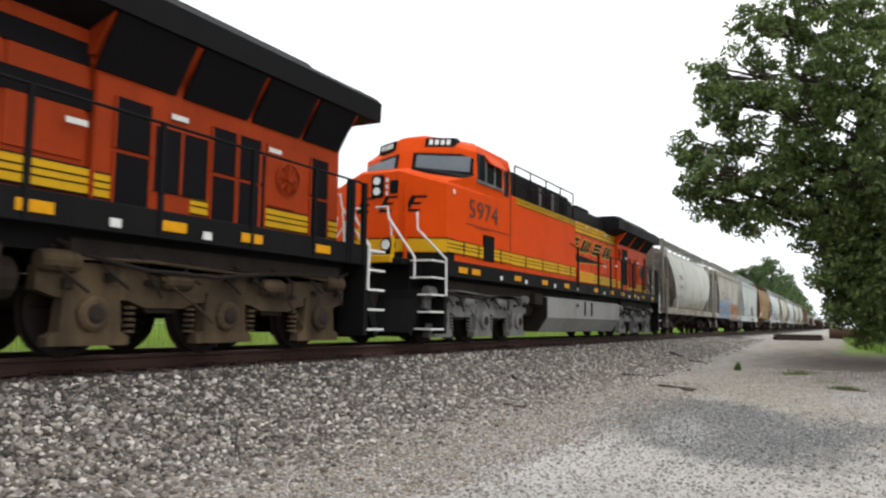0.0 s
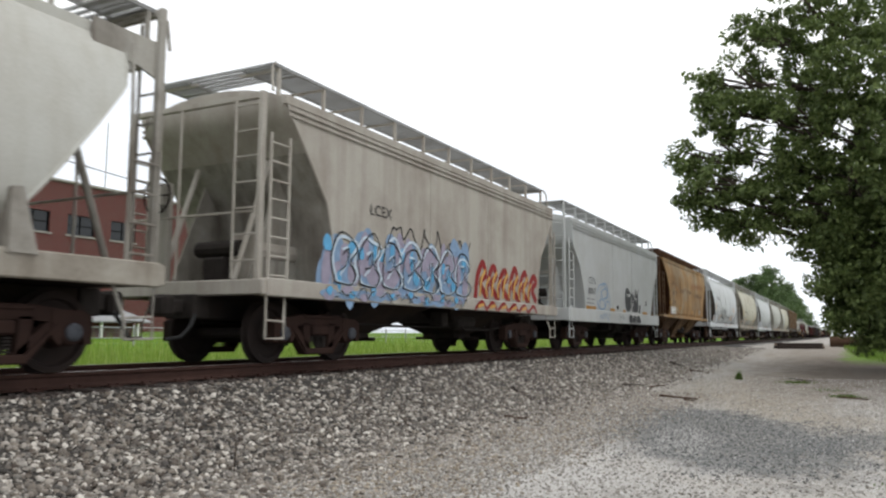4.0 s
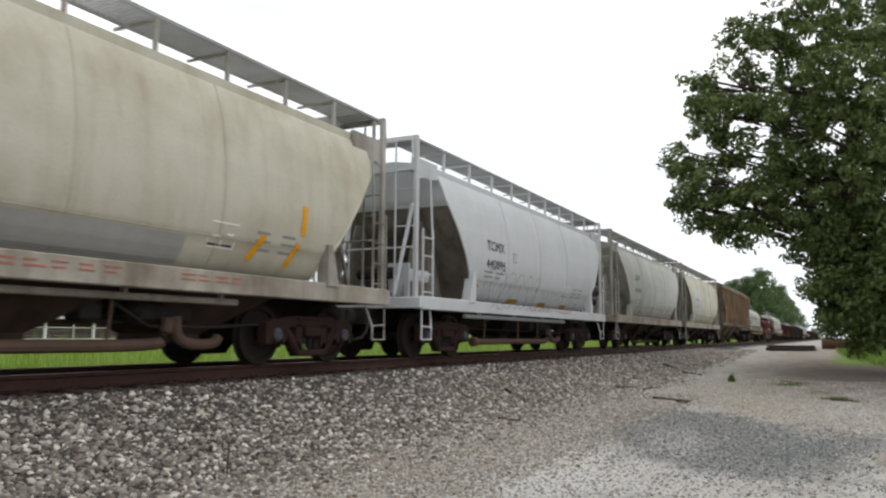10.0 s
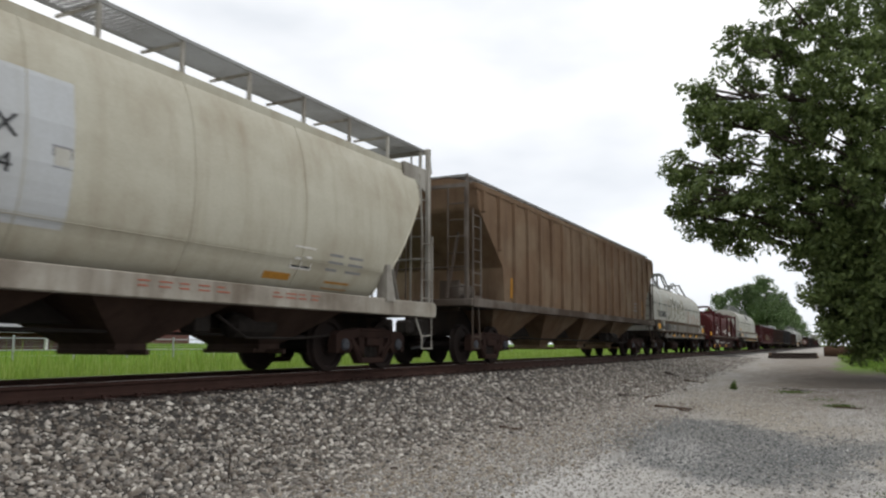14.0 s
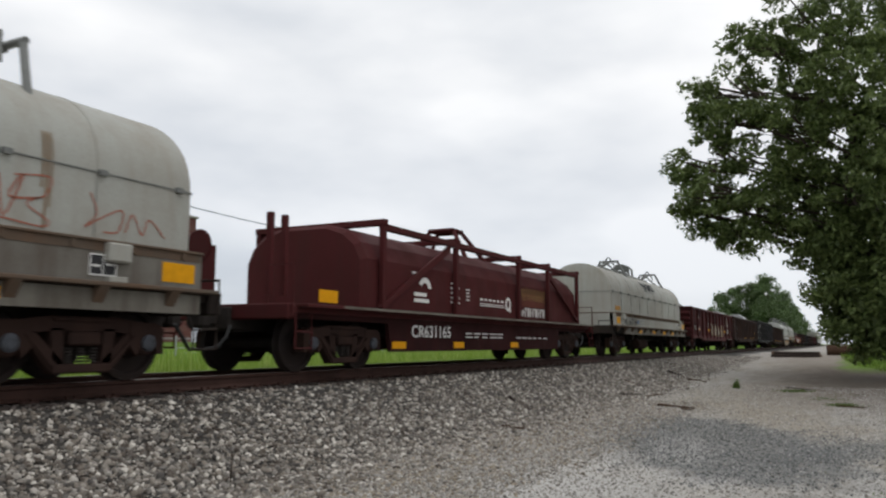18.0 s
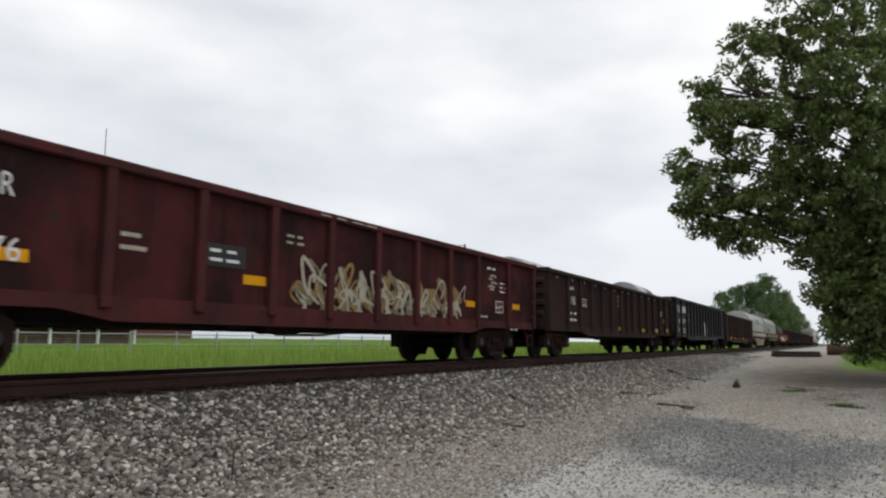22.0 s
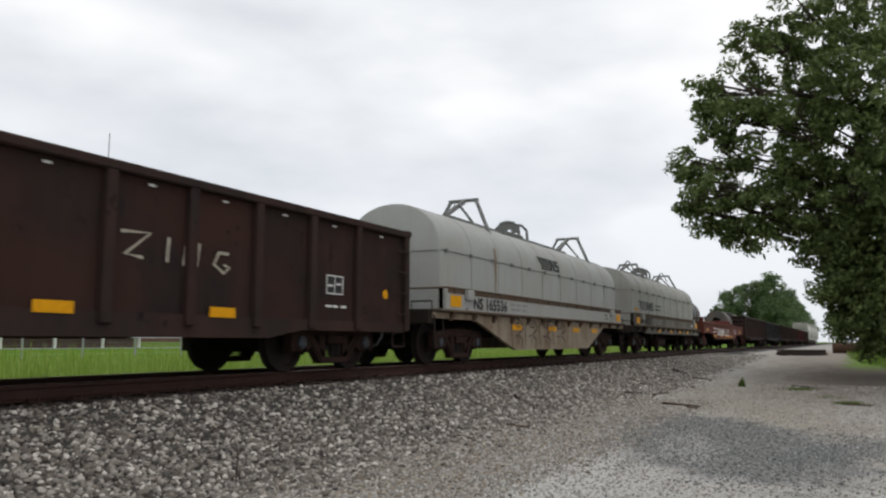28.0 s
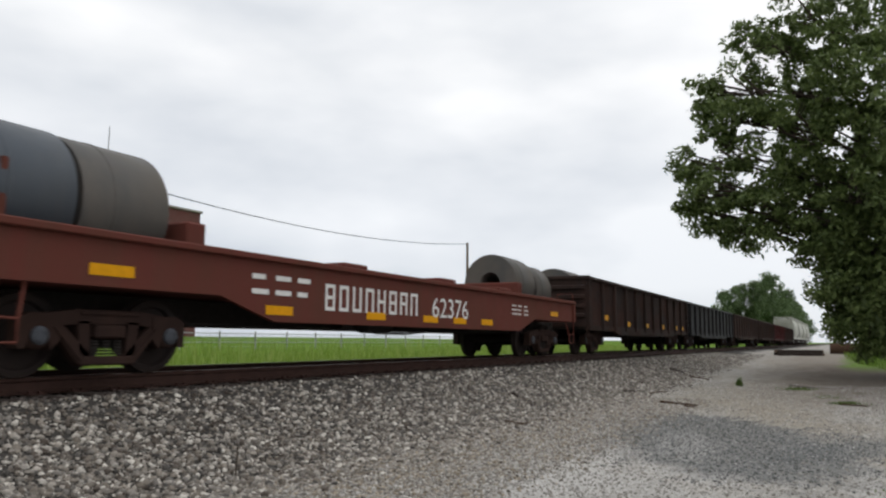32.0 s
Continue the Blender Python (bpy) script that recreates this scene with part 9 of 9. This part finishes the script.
def leaves(centres, per, spread, size, seed, stretch=(1, 1, 0.8), lift=0.9):
    """Small folded leaves in clumps, most of them spread level to catch the sky; returns verts and faces."""
    rs = np.random.RandomState(seed)
    c = np.repeat(np.array([p[:3] for p in centres]), per, 0)
    rad = np.repeat(np.array([p[3] for p in centres]), per)
    n = len(c)
    d = rs.randn(n, 3)
    d /= np.linalg.norm(d, axis=1)[:, None]
    r = rad * spread * rs.rand(n) ** 0.45
    pos = c + d * r[:, None] * np.array(stretch)
    up = rs.randn(n, 3) + d * 0.5 + np.array((0, 0, lift))
    up /= np.linalg.norm(up, axis=1)[:, None]
    u = np.cross(up, rs.randn(n, 3))
    u /= np.linalg.norm(u, axis=1)[:, None]
    v = np.cross(up, u)
    s = size * (0.6 + 0.8 * rs.rand(n))
    a = pos - u * s[:, None]
    b = pos + v * (s * 0.5)[:, None] - up * (s * 0.12)[:, None]
    e = pos + u * s[:, None] - np.array((0, 0, 0.35)) * s[:, None]
    f = pos - v * (s * 0.5)[:, None] - up * (s * 0.12)[:, None]
    verts = np.stack([a, b, e, f], 1).reshape(-1, 3)
    k = np.arange(n) * 4
    faces = np.concatenate([np.stack([k, k + 1, k + 2], 1), np.stack([k, k + 2, k + 3], 1)]).reshape(-1, 3)
    return verts, faces


def leaf_mesh(name, verts, faces, mat, parent):
    me = bpy.data.meshes.new(name)
    me.vertices.add(len(verts))
    me.vertices.foreach_set("co", verts.reshape(-1))
    me.loops.add(len(faces) * 3)
    me.loops.foreach_set("vertex_index", faces.reshape(-1))
    me.polygons.add(len(faces))
    me.polygons.foreach_set("loop_start", np.arange(len(faces)) * 3)
    me.update(calc_edges=True)
    me.materials.append(mat)
    ob = new(name, me)
    ob.parent = parent
    return ob


def limb(bm, pts, r0, r1, seg=7):
    rings = []
    n = len(pts)
    for i, p in enumerate(pts):
        p = Vector(p)
        d = (Vector(pts[min(i + 1, n - 1)]) - Vector(pts[max(i - 1, 0)])).normalized()
        u = d.cross(Vector((0.3, 1, 0.1))).normalized()
        w = d.cross(u)
        r = r0 + (r1 - r0) * i / (n - 1)
        rings.append([p + (u * math.cos(k * math.tau / seg) + w * math.sin(k * math.tau / seg)) * r for k in range(seg)])
    loft(bm, rings)


def big_tree(x, y, z):
    """Broad-leaved tree with drooping lower boughs; crown made of lobes of leaves."""
    tree = thing("tree", "large broad-leaved tree with dense dark green crown", "tree", pose(x, y, z))
    rnd = random.Random(21)
    lobes = [  # centre and radius of the boughs: the overhanging side first, then the skirt, then the body of the crown
        (0.0, 2.3, 13.4, 1.3), (0.3, 3.2, 12.1, 1.3), (-0.3, 4.5, 10.6, 1.3), (0.2, 5.0, 9.6, 1.1), (0.0, 5.5, 8.3, 1.25), (-0.2, 5.3, 7.0, 1.25), (0.1, 5.9, 6.0, 0.75),
        (0.2, 4.7, 6.0, 0.95), (-0.3, 3.6, 5.9, 1.05), (0.4, 4.0, 7.6, 1.4), (-0.4, 3.9, 9.2, 1.4), (0.5, 2.8, 10.6, 1.5), (-0.5, 2.6, 8.6, 1.6), (0.5, 2.6, 6.7, 1.5),
        (0.0, 1.45, 4.7, 1.15), (0.2, 1.2, 3.5, 1.25), (-0.1, 0.95, 2.45, 1.15), (0.0, 0.35, 1.75, 0.95), (0.1, -0.6, 1.7, 1.0), (-0.3, -0.4, 3.4, 1.6), (0.4, -1.6, 2.1, 1.3),
        (0.8, 1.0, 12.4, 1.9), (-0.6, 0.8, 10.4, 2.0), (0.8, 1.0, 8.2, 2.0), (-0.5, 1.2, 6.3, 1.7), (0.6, -0.8, 13.0, 2.2), (-1.2, -1.0, 10.5, 2.4), (1.2, -1.0, 8.0, 2.4), (-1.0, -1.0, 6.0, 2.2),
        (1.6, 0.2, 4.6, 1.9), (1.8, -1.0, 3.2, 1.9), (2.4, 0.6, 10.0, 2.2), (2.5, 1.4, 7.6, 2.0), (-2.4, -1.5, 8.5, 2.4), (-1.8, -2.4, 5.0, 2.2), (1.5, -2.5, 4.0, 2.4),
        (0.0, -3.8, 11.0, 3.2), (0.0, -4.5, 8.0, 3.4), (0.0, -4.2, 5.0, 3.0), (0.5, -6.5, 8.0, 3.0), (0.0, -2.5, 14.0, 2.6), (0.0, -4.0, 2.8, 1.8), (0.3, 1.0, 5.4, 1.6), (1.2, 0.5, 3.2, 1.6), (1.0, -0.6, 4.6, 2.0), (0.8, 0.2, 2.4, 1.2), (0.2, 3.9, 12.6, 0.8), (0.2, 5.4, 10.8, 0.8), (0.0, 6.3, 8.0, 0.7), (0.0, 6.2, 6.6, 0.7), (0.0, 5.1, 5.4, 0.6), (0.0, 4.2, 5.2, 0.65), (0.0, 3.0, 5.4, 0.8)]
    bm = bmesh.new()
    limb(bm, [(0, -2.5, -0.3), (0.1, -2.5, 1.2), (0.0, -2.3, 3.0), (0.2, -2.0, 5.5), (0.1, -1.6, 8.5), (0, -1.4, 12)], 0.48, 0.12, 10)
    part("trunk", bm, BARK, tree, "grey-brown trunk")
    centres = []
    for i, (cx, cy, cz, r) in enumerate(lobes):
        bm = bmesh.new()
        b = Vector((0.1, -2.0, min(max(cz - 2.5, 2.0), 9.0)))
        e = Vector((cx, cy, cz))
        mid = b.lerp(e, 0.5) + Vector((rnd.uniform(-0.5, 0.5), rnd.uniform(-0.4, 0.4), 0.5))
        limb(bm, [b, b.lerp(mid, 0.55) + Vector((0.1, 0.1, -0.2)), mid, mid.lerp(e, 0.6) + Vector((0, 0, 0.25)), e], 0.06, 0.012, 6)
        for k in range(5):
            dv = Vector((rnd.gauss(0, 1), rnd.gauss(0, 1), rnd.gauss(0, 0.8))).normalized() * r * 0.8
            limb(bm, [mid.lerp(e, 0.4 + 0.1 * k), e + dv * 0.5 + Vector((0, 0, 0.2)), e + dv], 0.05, 0.012, 5)
        part("limb", bm, BARK, tree)
        for k in range(int(5 + r * r * (15 if cz < 5.6 and cy < 2 else 6.1))):
            dv = Vector((rnd.gauss(0, 1), rnd.gauss(0, 1), rnd.gauss(0, 1))).normalized() * r * rnd.uniform(0.35, 1.0) ** 0.6
            centres.append((cx + dv.x * 1.08, cy + dv.y * 1.06 + 0.02, cz + dv.z * 1.05, rnd.uniform(0.28, 0.58)))
    v, f = leaves(centres, 96, 1.0, 0.098, 8, (1, 1, 0.78), 0.7)
    ob = leaf_mesh("crown", v, f, LEAF, tree)
    ob["label"] = "dense crown of small dark green leaves"
    return tree


def far_tree(x, y, h, w, seed, label):
    tree = thing("tree", label, "tree", pose(x, y, 0.4), "far trees beside the track")
    rnd = random.Random(seed)
    bm = bmesh.new()
    limb(bm, [(0, 0, -0.6), (0.1, 0, h * 0.3), (0, 0.2, h * 0.8)], 0.35, 0.08, 7)
    part("trunk", bm, BARK, tree)
    centres = []
    for k in range(int(34 + w * 7)):
        a, q = rnd.uniform(0, 6.28), rnd.random() ** 0.5
        zz = rnd.uniform(0.12, 1.0)
        rr = w * (1 - abs(zz - 0.5) ** 2 * 2.6) * q
        centres.append((rr * math.cos(a), rr * math.sin(a), h * zz * (1 - 0.06 * q), rnd.uniform(1.1, 2.0)))
    v, f = leaves(centres, 110, 1.0, 0.30, seed)
    leaf_mesh("crown", v, f, FARLEAF, tree)


big_tree(30.5, -1.2, 0.25)
for i, (tx, ty, th, tw) in enumerate(((232, 29.0, 16.0, 6.0), (238, 25.0, 18.6, 7.0), (236, 20.5, 18.8, 6.5), (226, 17.2, 20.2, 4.6), (246, 15.8, 16.6, 5.5), (262, 16.2, 15.0, 6.0), (290, 15.8, 14.0, 6.0), (330, 17.0, 13.0, 7.0), (270, 22.0, 17.0, 8.0), (310, 24.0, 17.0, 9.0))):
    far_tree(tx, ty, th, tw, 60 + i, "rounded green tree in a far row beside the track")
for i, (tx, ty, th, tw) in enumerate(((150, -16.0, 9.0, 5.0), (190, -14.0, 9.0, 6.0), (240, -12.0, 10.0, 6.0), (90, -17.0, 8.0, 5.0))):
    far_tree(tx, ty, th, tw, 80 + i, "green tree in a far row beyond the lot")


WEED = leaf_mat("weed_leaf", (0.045, 0.08, 0.015), (0.07, 0.12, 0.02), (0.11, 0.15, 0.035))


def blades(name, label, count, area, height, h0, h1, seed, mat=None):
    rs = np.random.RandomState(seed)
    xy = area(rs, count)
    n = len(xy)
    z = np.array([height(a, b) for a, b in xy]) - 0.02
    h = h0 + (h1 - h0) * rs.rand(n) ** 1.5
    an = rs.rand(n) * 6.283
    lean = (rs.rand(n) - 0.5) * 0.7 * h
    w = 0.008 + 0.012 * rs.rand(n)
    dx, dy = np.cos(an), np.sin(an)
    base = np.stack([xy[:, 0], xy[:, 1], z], 1)
    side = np.stack([dx, dy, 0 * dx], 1) * w[:, None]
    mid = base + np.stack([-dy * lean * 0.35, dx * lean * 0.35, h * 0.6], 1)
    tip = base + np.stack([-dy * lean, dx * lean, h], 1)
    verts = np.stack([base - side, base + side, mid - side * 0.7, mid + side * 0.7, tip], 1).reshape(-1, 3)
    k = np.arange(n) * 5
    faces = np.concatenate([np.stack([k, k + 1, k + 3], 1), np.stack([k, k + 3, k + 2], 1), np.stack([k + 2, k + 3, k + 4], 1)])
    ob = leaf_mesh(name, verts, faces, mat or GRASS, None)
    return tagged(ob, label, "grass", "", "stuff")


def far_verge(rs, n):
    k = rs.rand(n)
    return np.stack([3 + 95 * k ** 1.5, TRACK_Y + 2.6 + 13.0 * rs.rand(n) ** 1.3], 1)


def near_verge(rs, n):
    x = 35 + 45 * rs.rand(n) ** 1.3
    return np.stack([x, 0.15 - 1.7 * np.clip((50 - x) / 15, 0, 1) ** 2 - 6.0 * rs.rand(n)], 1)


blades("verge_grass", "bright green unmown grass beyond the rails", 60000, far_verge, stone_height, 0.12, 0.42, 31)
blades("verge_weeds", "taller green weeds in the verge", 9000, lambda rs, n: np.stack([3 + 90 * rs.rand(n) ** 1.5, TRACK_Y + 6 + 12 * rs.rand(n)], 1), stone_height, 0.4, 0.95, 32)
blades("lot_edge_grass", "short grass under the tree, coloured darker for its shade", 15000, near_verge, lot_height, 0.06, 0.24, 33, SHADEGRASS)


def tuft(x, y, n, r, h, seed, label):
    blades("weed_tuft", label, n, lambda rs, m: np.stack([x + rs.randn(m) * r, y + rs.randn(m) * r], 1), stone_height, h * 0.4, h, seed, WEED)


tuft(25.3, 2.98, 55, 0.05, 0.36, 41, "small upright green weed in the gravel")
tuft(22.2, 0.5, 200, 0.28, 0.06, 42, "low flat green weed in the gravel")
tuft(24.5, 1.3, 310, 0.2, 0.10, 43, "low flat green weed in the gravel")
tuft(8.7, -0.45, 160, 0.12, 0.06, 44, "low green weed at the lot's edge")
tuft(20.5, 0.1, 310, 0.2, 0.09, 45, "low flat green weed in the gravel")

# dry stalk in the ballast
bm = bmesh.new()
limb(bm, [(0, 0, -0.06), (0.006, 0.004, 0.14), (0.012, -0.004, 0.30), (0.002, 0.006, 0.42)], 0.009, 0.003, 6)
limb(bm, [(0.008, 0, 0.18), (0.03, 0.01, 0.26), (0.028, 0.012, 0.33)], 0.005, 0.002, 5)
limb(bm, [(0.01, 0, 0.28), (-0.012, -0.01, 0.36)], 0.004, 0.002, 5)
st = part("dry_stalk", bm, BARK, None)
st.location = (5.98, 5.45, stone_height(5.98, 5.45) - 0.02)
tagged(st, "thin dry brown weed stalk standing in the ballast", "dead plant")


DARKWOOD = plain("wet_brown_splinter", (0.07, 0.042, 0.028), 0.95, 0, 0.6, 12, 0.1)


def stick(name, x0, y0, x1, y1, r, label, seed, mat=OLDWOOD):
    r *= 0.85
    rnd = random.Random(seed)
    n = 5
    pts = []
    for i in range(n):
        t = i / (n - 1)
        x, y = x0 + (x1 - x0) * t, y0 + (y1 - y0) * t + rnd.uniform(-0.03, 0.03)
        pts.append((x, y, stone_height(x, y) + r * 0.8 + rnd.uniform(0, 0.012)))
    bm = bmesh.new()
    limb(bm, pts, r, r * 0.55, 6)
    ob = part(name, bm, mat, None)
    tagged(ob, label, "debris", "wood scraps on the lot")


for i, (a, b, c, d, r) in enumerate(((18.54, 3.96, 18.09, 3.04, 0.035), (21.0, 5.45, 21.4, 5.1, 0.04), (20.8, 4.72, 21.7, 4.5, 0.03), (24.0, 6.1, 24.0, 5.6, 0.03), (30.3, 6.0, 30.2, 5.5, 0.05), (28.8, 5.1, 27.6, 4.2, 0.03), (12.45, 5.28, 12.25, 4.82, 0.028), (15.0, 6.2, 14.9, 6.05, 0.05), (17.9, 3.3, 17.6, 3.0, 0.025), (13.2, 4.9, 13.0, 4.7, 0.02), (26.0, 1.6, 25.3, 0.9, 0.02), (20.2, 0.2, 19.8, -0.4, 0.025))):
    stick("wood_scrap", a, b, c, d, r, "splintered brown wood scrap lying on gravel", 100 + i, DARKWOOD if i % 3 != 1 else TIE)


def tie_stack(x, y, z):
    st = thing("tie_stack", "low pile of old dark railway ties", "tie pile", pose(x, y, z, 0, 0, 118))
    rnd = random.Random(9)
    for i in range(7):
        bm = bmesh.new()
        box(bm, -1.3, 1.3, -0.11, 0.11, 0, 0.17, 0.015)
        t = part("tie", bm, OLDWOOD if i % 3 else TIE, st)
        row = i // 4
        t.location = (rnd.uniform(-0.15, 0.15), -0.5 + (i % 4) * 0.27 + row * 0.12, row * 0.175)
        t.rotation_euler.z = rnd.uniform(-0.06, 0.06)


tie_stack(50.8, 2.5, 0.66)
bm = bmesh.new()
lathe(bm, [(0.36, -1.1), (0.40, -1.08), (0.40, 1.08), (0.36, 1.1)], "y", 16)
dr = part("rusty_pipe", bm, DARKWOOD, None, "", True)
dr.location = (58.0, -0.1, 1.0)
tagged(dr, "short length of rusty pipe lying in grass", "pipe")

# brick building across the track
BRICK, bn, bl, bb = material("red_brick", 0.9)
bt = bn.new("ShaderNodeTexBrick")
bco = bn.new("ShaderNodeTexCoord")
bmp = bn.new("ShaderNodeMapping")
bmp.inputs["Rotation"].default_value = (radians(90), 0, 0)
bl.new(bco.outputs["Object"], bmp.inputs["Vector"])
bl.new(bmp.outputs["Vector"], bt.inputs["Vector"])
bt.inputs["Color1"].default_value, bt.inputs["Color2"].default_value = (0.13, 0.028, 0.025, 1), (0.10, 0.023, 0.021, 1)
bt.inputs["Mortar"].default_value = (0.14, 0.10, 0.085, 1)
bt.inputs["Scale"].default_value, bt.inputs["Brick Width"].default_value, bt.inputs["Row Height"].default_value = 1.0, 0.21, 0.075
bt.inputs["Mortar Size"].default_value = 0.01
bl.new(bt.outputs["Color"], bb.inputs["Base Color"])
CONCRETE = plain("weathered_concrete", (0.34, 0.32, 0.29), 0.9, 0, 0.4, 3)
WHITEWASH = plain("white_door_paint", (0.75, 0.75, 0.73), 0.6, 0, 0.15, 3)
ZINC = plain("galvanised_steel", (0.38, 0.39, 0.39), 0.45, 0.6, 0.3, 5)


def building():
    bx0, bx1, by, top = 16.0, 39.5, 40.0, 9.8
    b = thing("brick_building", "two-storey dark red brick building with a flat roof", "building", pose(0, by, 0.3))
    bm = bmesh.new()
    wins = [(bx0 + 1.2 + i * 3.0, 7.0) for i in range(7)]
    box(bm, bx0, bx1, 0.35, 14, 0.95, top)
    part("core_wall", bm, BRICK, b)
    # outer skin: bands between openings
    bm = bmesh.new()
    box(bm, bx0, bx1, 0, 0.35, 8.0, top)
    box(bm, bx0, bx1, 0, 0.35, 5.6, 6.8)
    box(bm, bx0, bx1, 0, 0.35, 0.95, 4.2)
    xs = [bx0] + [v for w, _ in wins for v in (w, w + 1.9)] + [bx1]
    for a, c in zip(xs[0::2], xs[1::2]):
        box(bm, a, c, 0, 0.35, 6.8, 8.0)
        box(bm, a, c, 0, 0.35, 4.2, 5.6)
    part("wall", bm, BRICK, b)
    for w, _ in wins:
        bm = bmesh.new()
        box(bm, w, w + 1.9, 0.18, 0.24, 6.8, 8.0)
        win = part("window", bm, GLASS_D, b, "dark window pane")
        bm = bmesh.new()
        box(bm, w, w + 1.9, 0.14, 0.26, 7.37, 7.43)
        for q in (w, w + 0.92, w + 1.84):
            box(bm, q, q + 0.06, 0.14, 0.26, 6.8, 8.0)
        part("window_frame", bm, LBLACK, win)
        bm = bmesh.new()
        box(bm, w - 0.1, w + 2.0, -0.06, 0.3, 6.7, 6.8)
        part("window_sill", bm, CONCRETE, win)
    for i, (w, _) in enumerate(wins):
        bm = bmesh.new()
        box(bm, w, w + 1.9, 0.15, 0.22, 4.2, 5.6)
        part("loading_hatch", bm, WHITEWASH if i in (0, 5, 6) else GLASS_D, b, "white painted hatch" if i in (0, 5, 6) else "dark window")
    bm = bmesh.new()
    box(bm, bx0 - 0.15, bx1 + 0.15, -0.12, 14.1, top, top + 0.16, 0.03)
    part("roof_coping", bm, CONCRETE, b)
    bm = bmesh.new()
    box(bm, bx0 + 6.5, bx0 + 13.0, 2, 9, top, top + 0.7)
    part("roof_house", bm, BRICK, b)
    bm = bmesh.new()
    tube(bm, [(32.4, 1.0, top), (32.4, 1.0, top + 4.6)], 0.035, 6)
    part("roof_mast", bm, ZINC, b, "thin grey roof mast")


building()


def shed():
    s = thing("low_shed", "low shed with a pale metal roof", "shed", pose(0, 33.0, 0.3))
    bm = bmesh.new()
    box(bm, 20.5, 28.5, 0.3, 4.0, 0.8, 1.75)
    part("wall", bm, BRICK, s)
    bm = bmesh.new()
    prism(bm, [(-0.6, 1.62), (-0.6, 1.70), (2.2, 2.45), (4.6, 1.80), (4.6, 1.72), (2.2, 2.35)], "x", 20.0, 29.0)
    part("roof", bm, ZINC, s, "pale sheet metal roof")
    for q in (20.8, 23.4, 26.0, 28.2):
        part("porch_post", box(bmesh.new(), q - 0.06, q + 0.06, -0.45, -0.33, 0.75, 1.66), WHITEWASH, s)


shed()


def fence():
    f = thing("fence", "pale metal rail fence with wire mesh in tall grass", "fence", pose(0, 27.5, 0.78))
    for i in range(24):
        bm = bmesh.new()
        lathe(bm, [(0.045, 0), (0.045, 0.92), (0.05, 0.92), (0.05, 0.95), (0.0, 0.99)], "z", 8, (8 + i * 2.6, 0, 0))
        part("post", bm, ZINC, f)
    for z in (0.42, 0.86):
        bm = bmesh.new()
        tube(bm, [(8, 0, z), (68, 0, z)], 0.028, 6)
        part("rail", bm, ZINC, f)
    bm = bmesh.new()
    for z in (0.2, 0.55, 0.65, 0.75):
        tube(bm, [(8, 0.03, z), (68, 0.03, z)], 0.006, 4)
    part("wire", bm, ZINC, f)


fence()


def pole(x, y, h):
    p = thing("utility_pole", "grey wooden utility pole with a single wire", "utility pole", pose(x, y, 1.2))
    h -= 0.9
    bm = bmesh.new()
    limb(bm, [(0, 0, -0.3), (0, 0, h * 0.5), (0, 0, h)], 0.17, 0.12, 10)
    part("shaft", bm, OLDWOOD, p)
    bm = bmesh.new()
    lathe(bm, [(0.05, h - 0.25), (0.08, h - 0.2), (0.05, h - 0.1)], "z", 8, (-0.15, -0.1, 0))
    part("insulator", bm, CONCRETE, p)


pole(72.5, 35.0, 11.3)
pole(6.0, 35.0, 12.2)
bm = bmesh.new()
pts = []
for i in range(25):
    t = i / 24
    x = 72.4 + (6.0 - 72.4) * t
    pts.append((x, 34.9, 11.45 + (12.3 - 11.45) * t - 2.9 * 4 * t * (1 - t) * 0.8))
tube(bm, pts, 0.03, 5)
tagged(part("overhead_wire", bm, LBLACK, None), "dark sagging overhead wire between poles", "cable")



# ---- everything that moves ----
def motions():
    ts = [float(i) for i in range(33)]
    for car, x, *up in TRAIN:
        walk(car, [(t, pose(x - travel(t), TRACK_Y, RAIL_Z + sum(up))) for t in ts])
        for truck in car.children:
            for w in truck.children:
                if w.name.startswith("wheelset"):
                    r = w.location.z
                    roll(w, x + truck.location.x, r)


def roll(w, x, r):
    """Wheels turn while their car is near; far off they are too small to be seen turning."""
    base = w.location.copy()
    f0 = next((f for f in range(0, 961) if x - travel(f / 30.0) < 30.0), None)
    if f0 is None:
        return
    f1 = next((f for f in range(f0, 961) if x - travel(f / 30.0) < -8.0), 960)
    if f1 <= f0 + 1:
        return
    rows = [(f / 30.0, pose(*base, 0, math.degrees(-(travel(f / 30.0) - travel(f0 / 30.0)) / r) % 360.0, 0)) for f in range(f0, f1 + 1)]
    if f0 > 0:
        rows.insert(0, (0.0, rows[0][1]))
    if f1 < 960:
        rows.append((32.0, rows[-1][1]))
    walk(w, rows)


for ob in [TRUCK_MODEL, *TRUCK_MODEL.children_recursive]:
    bpy.data.objects.remove(ob)
motions()
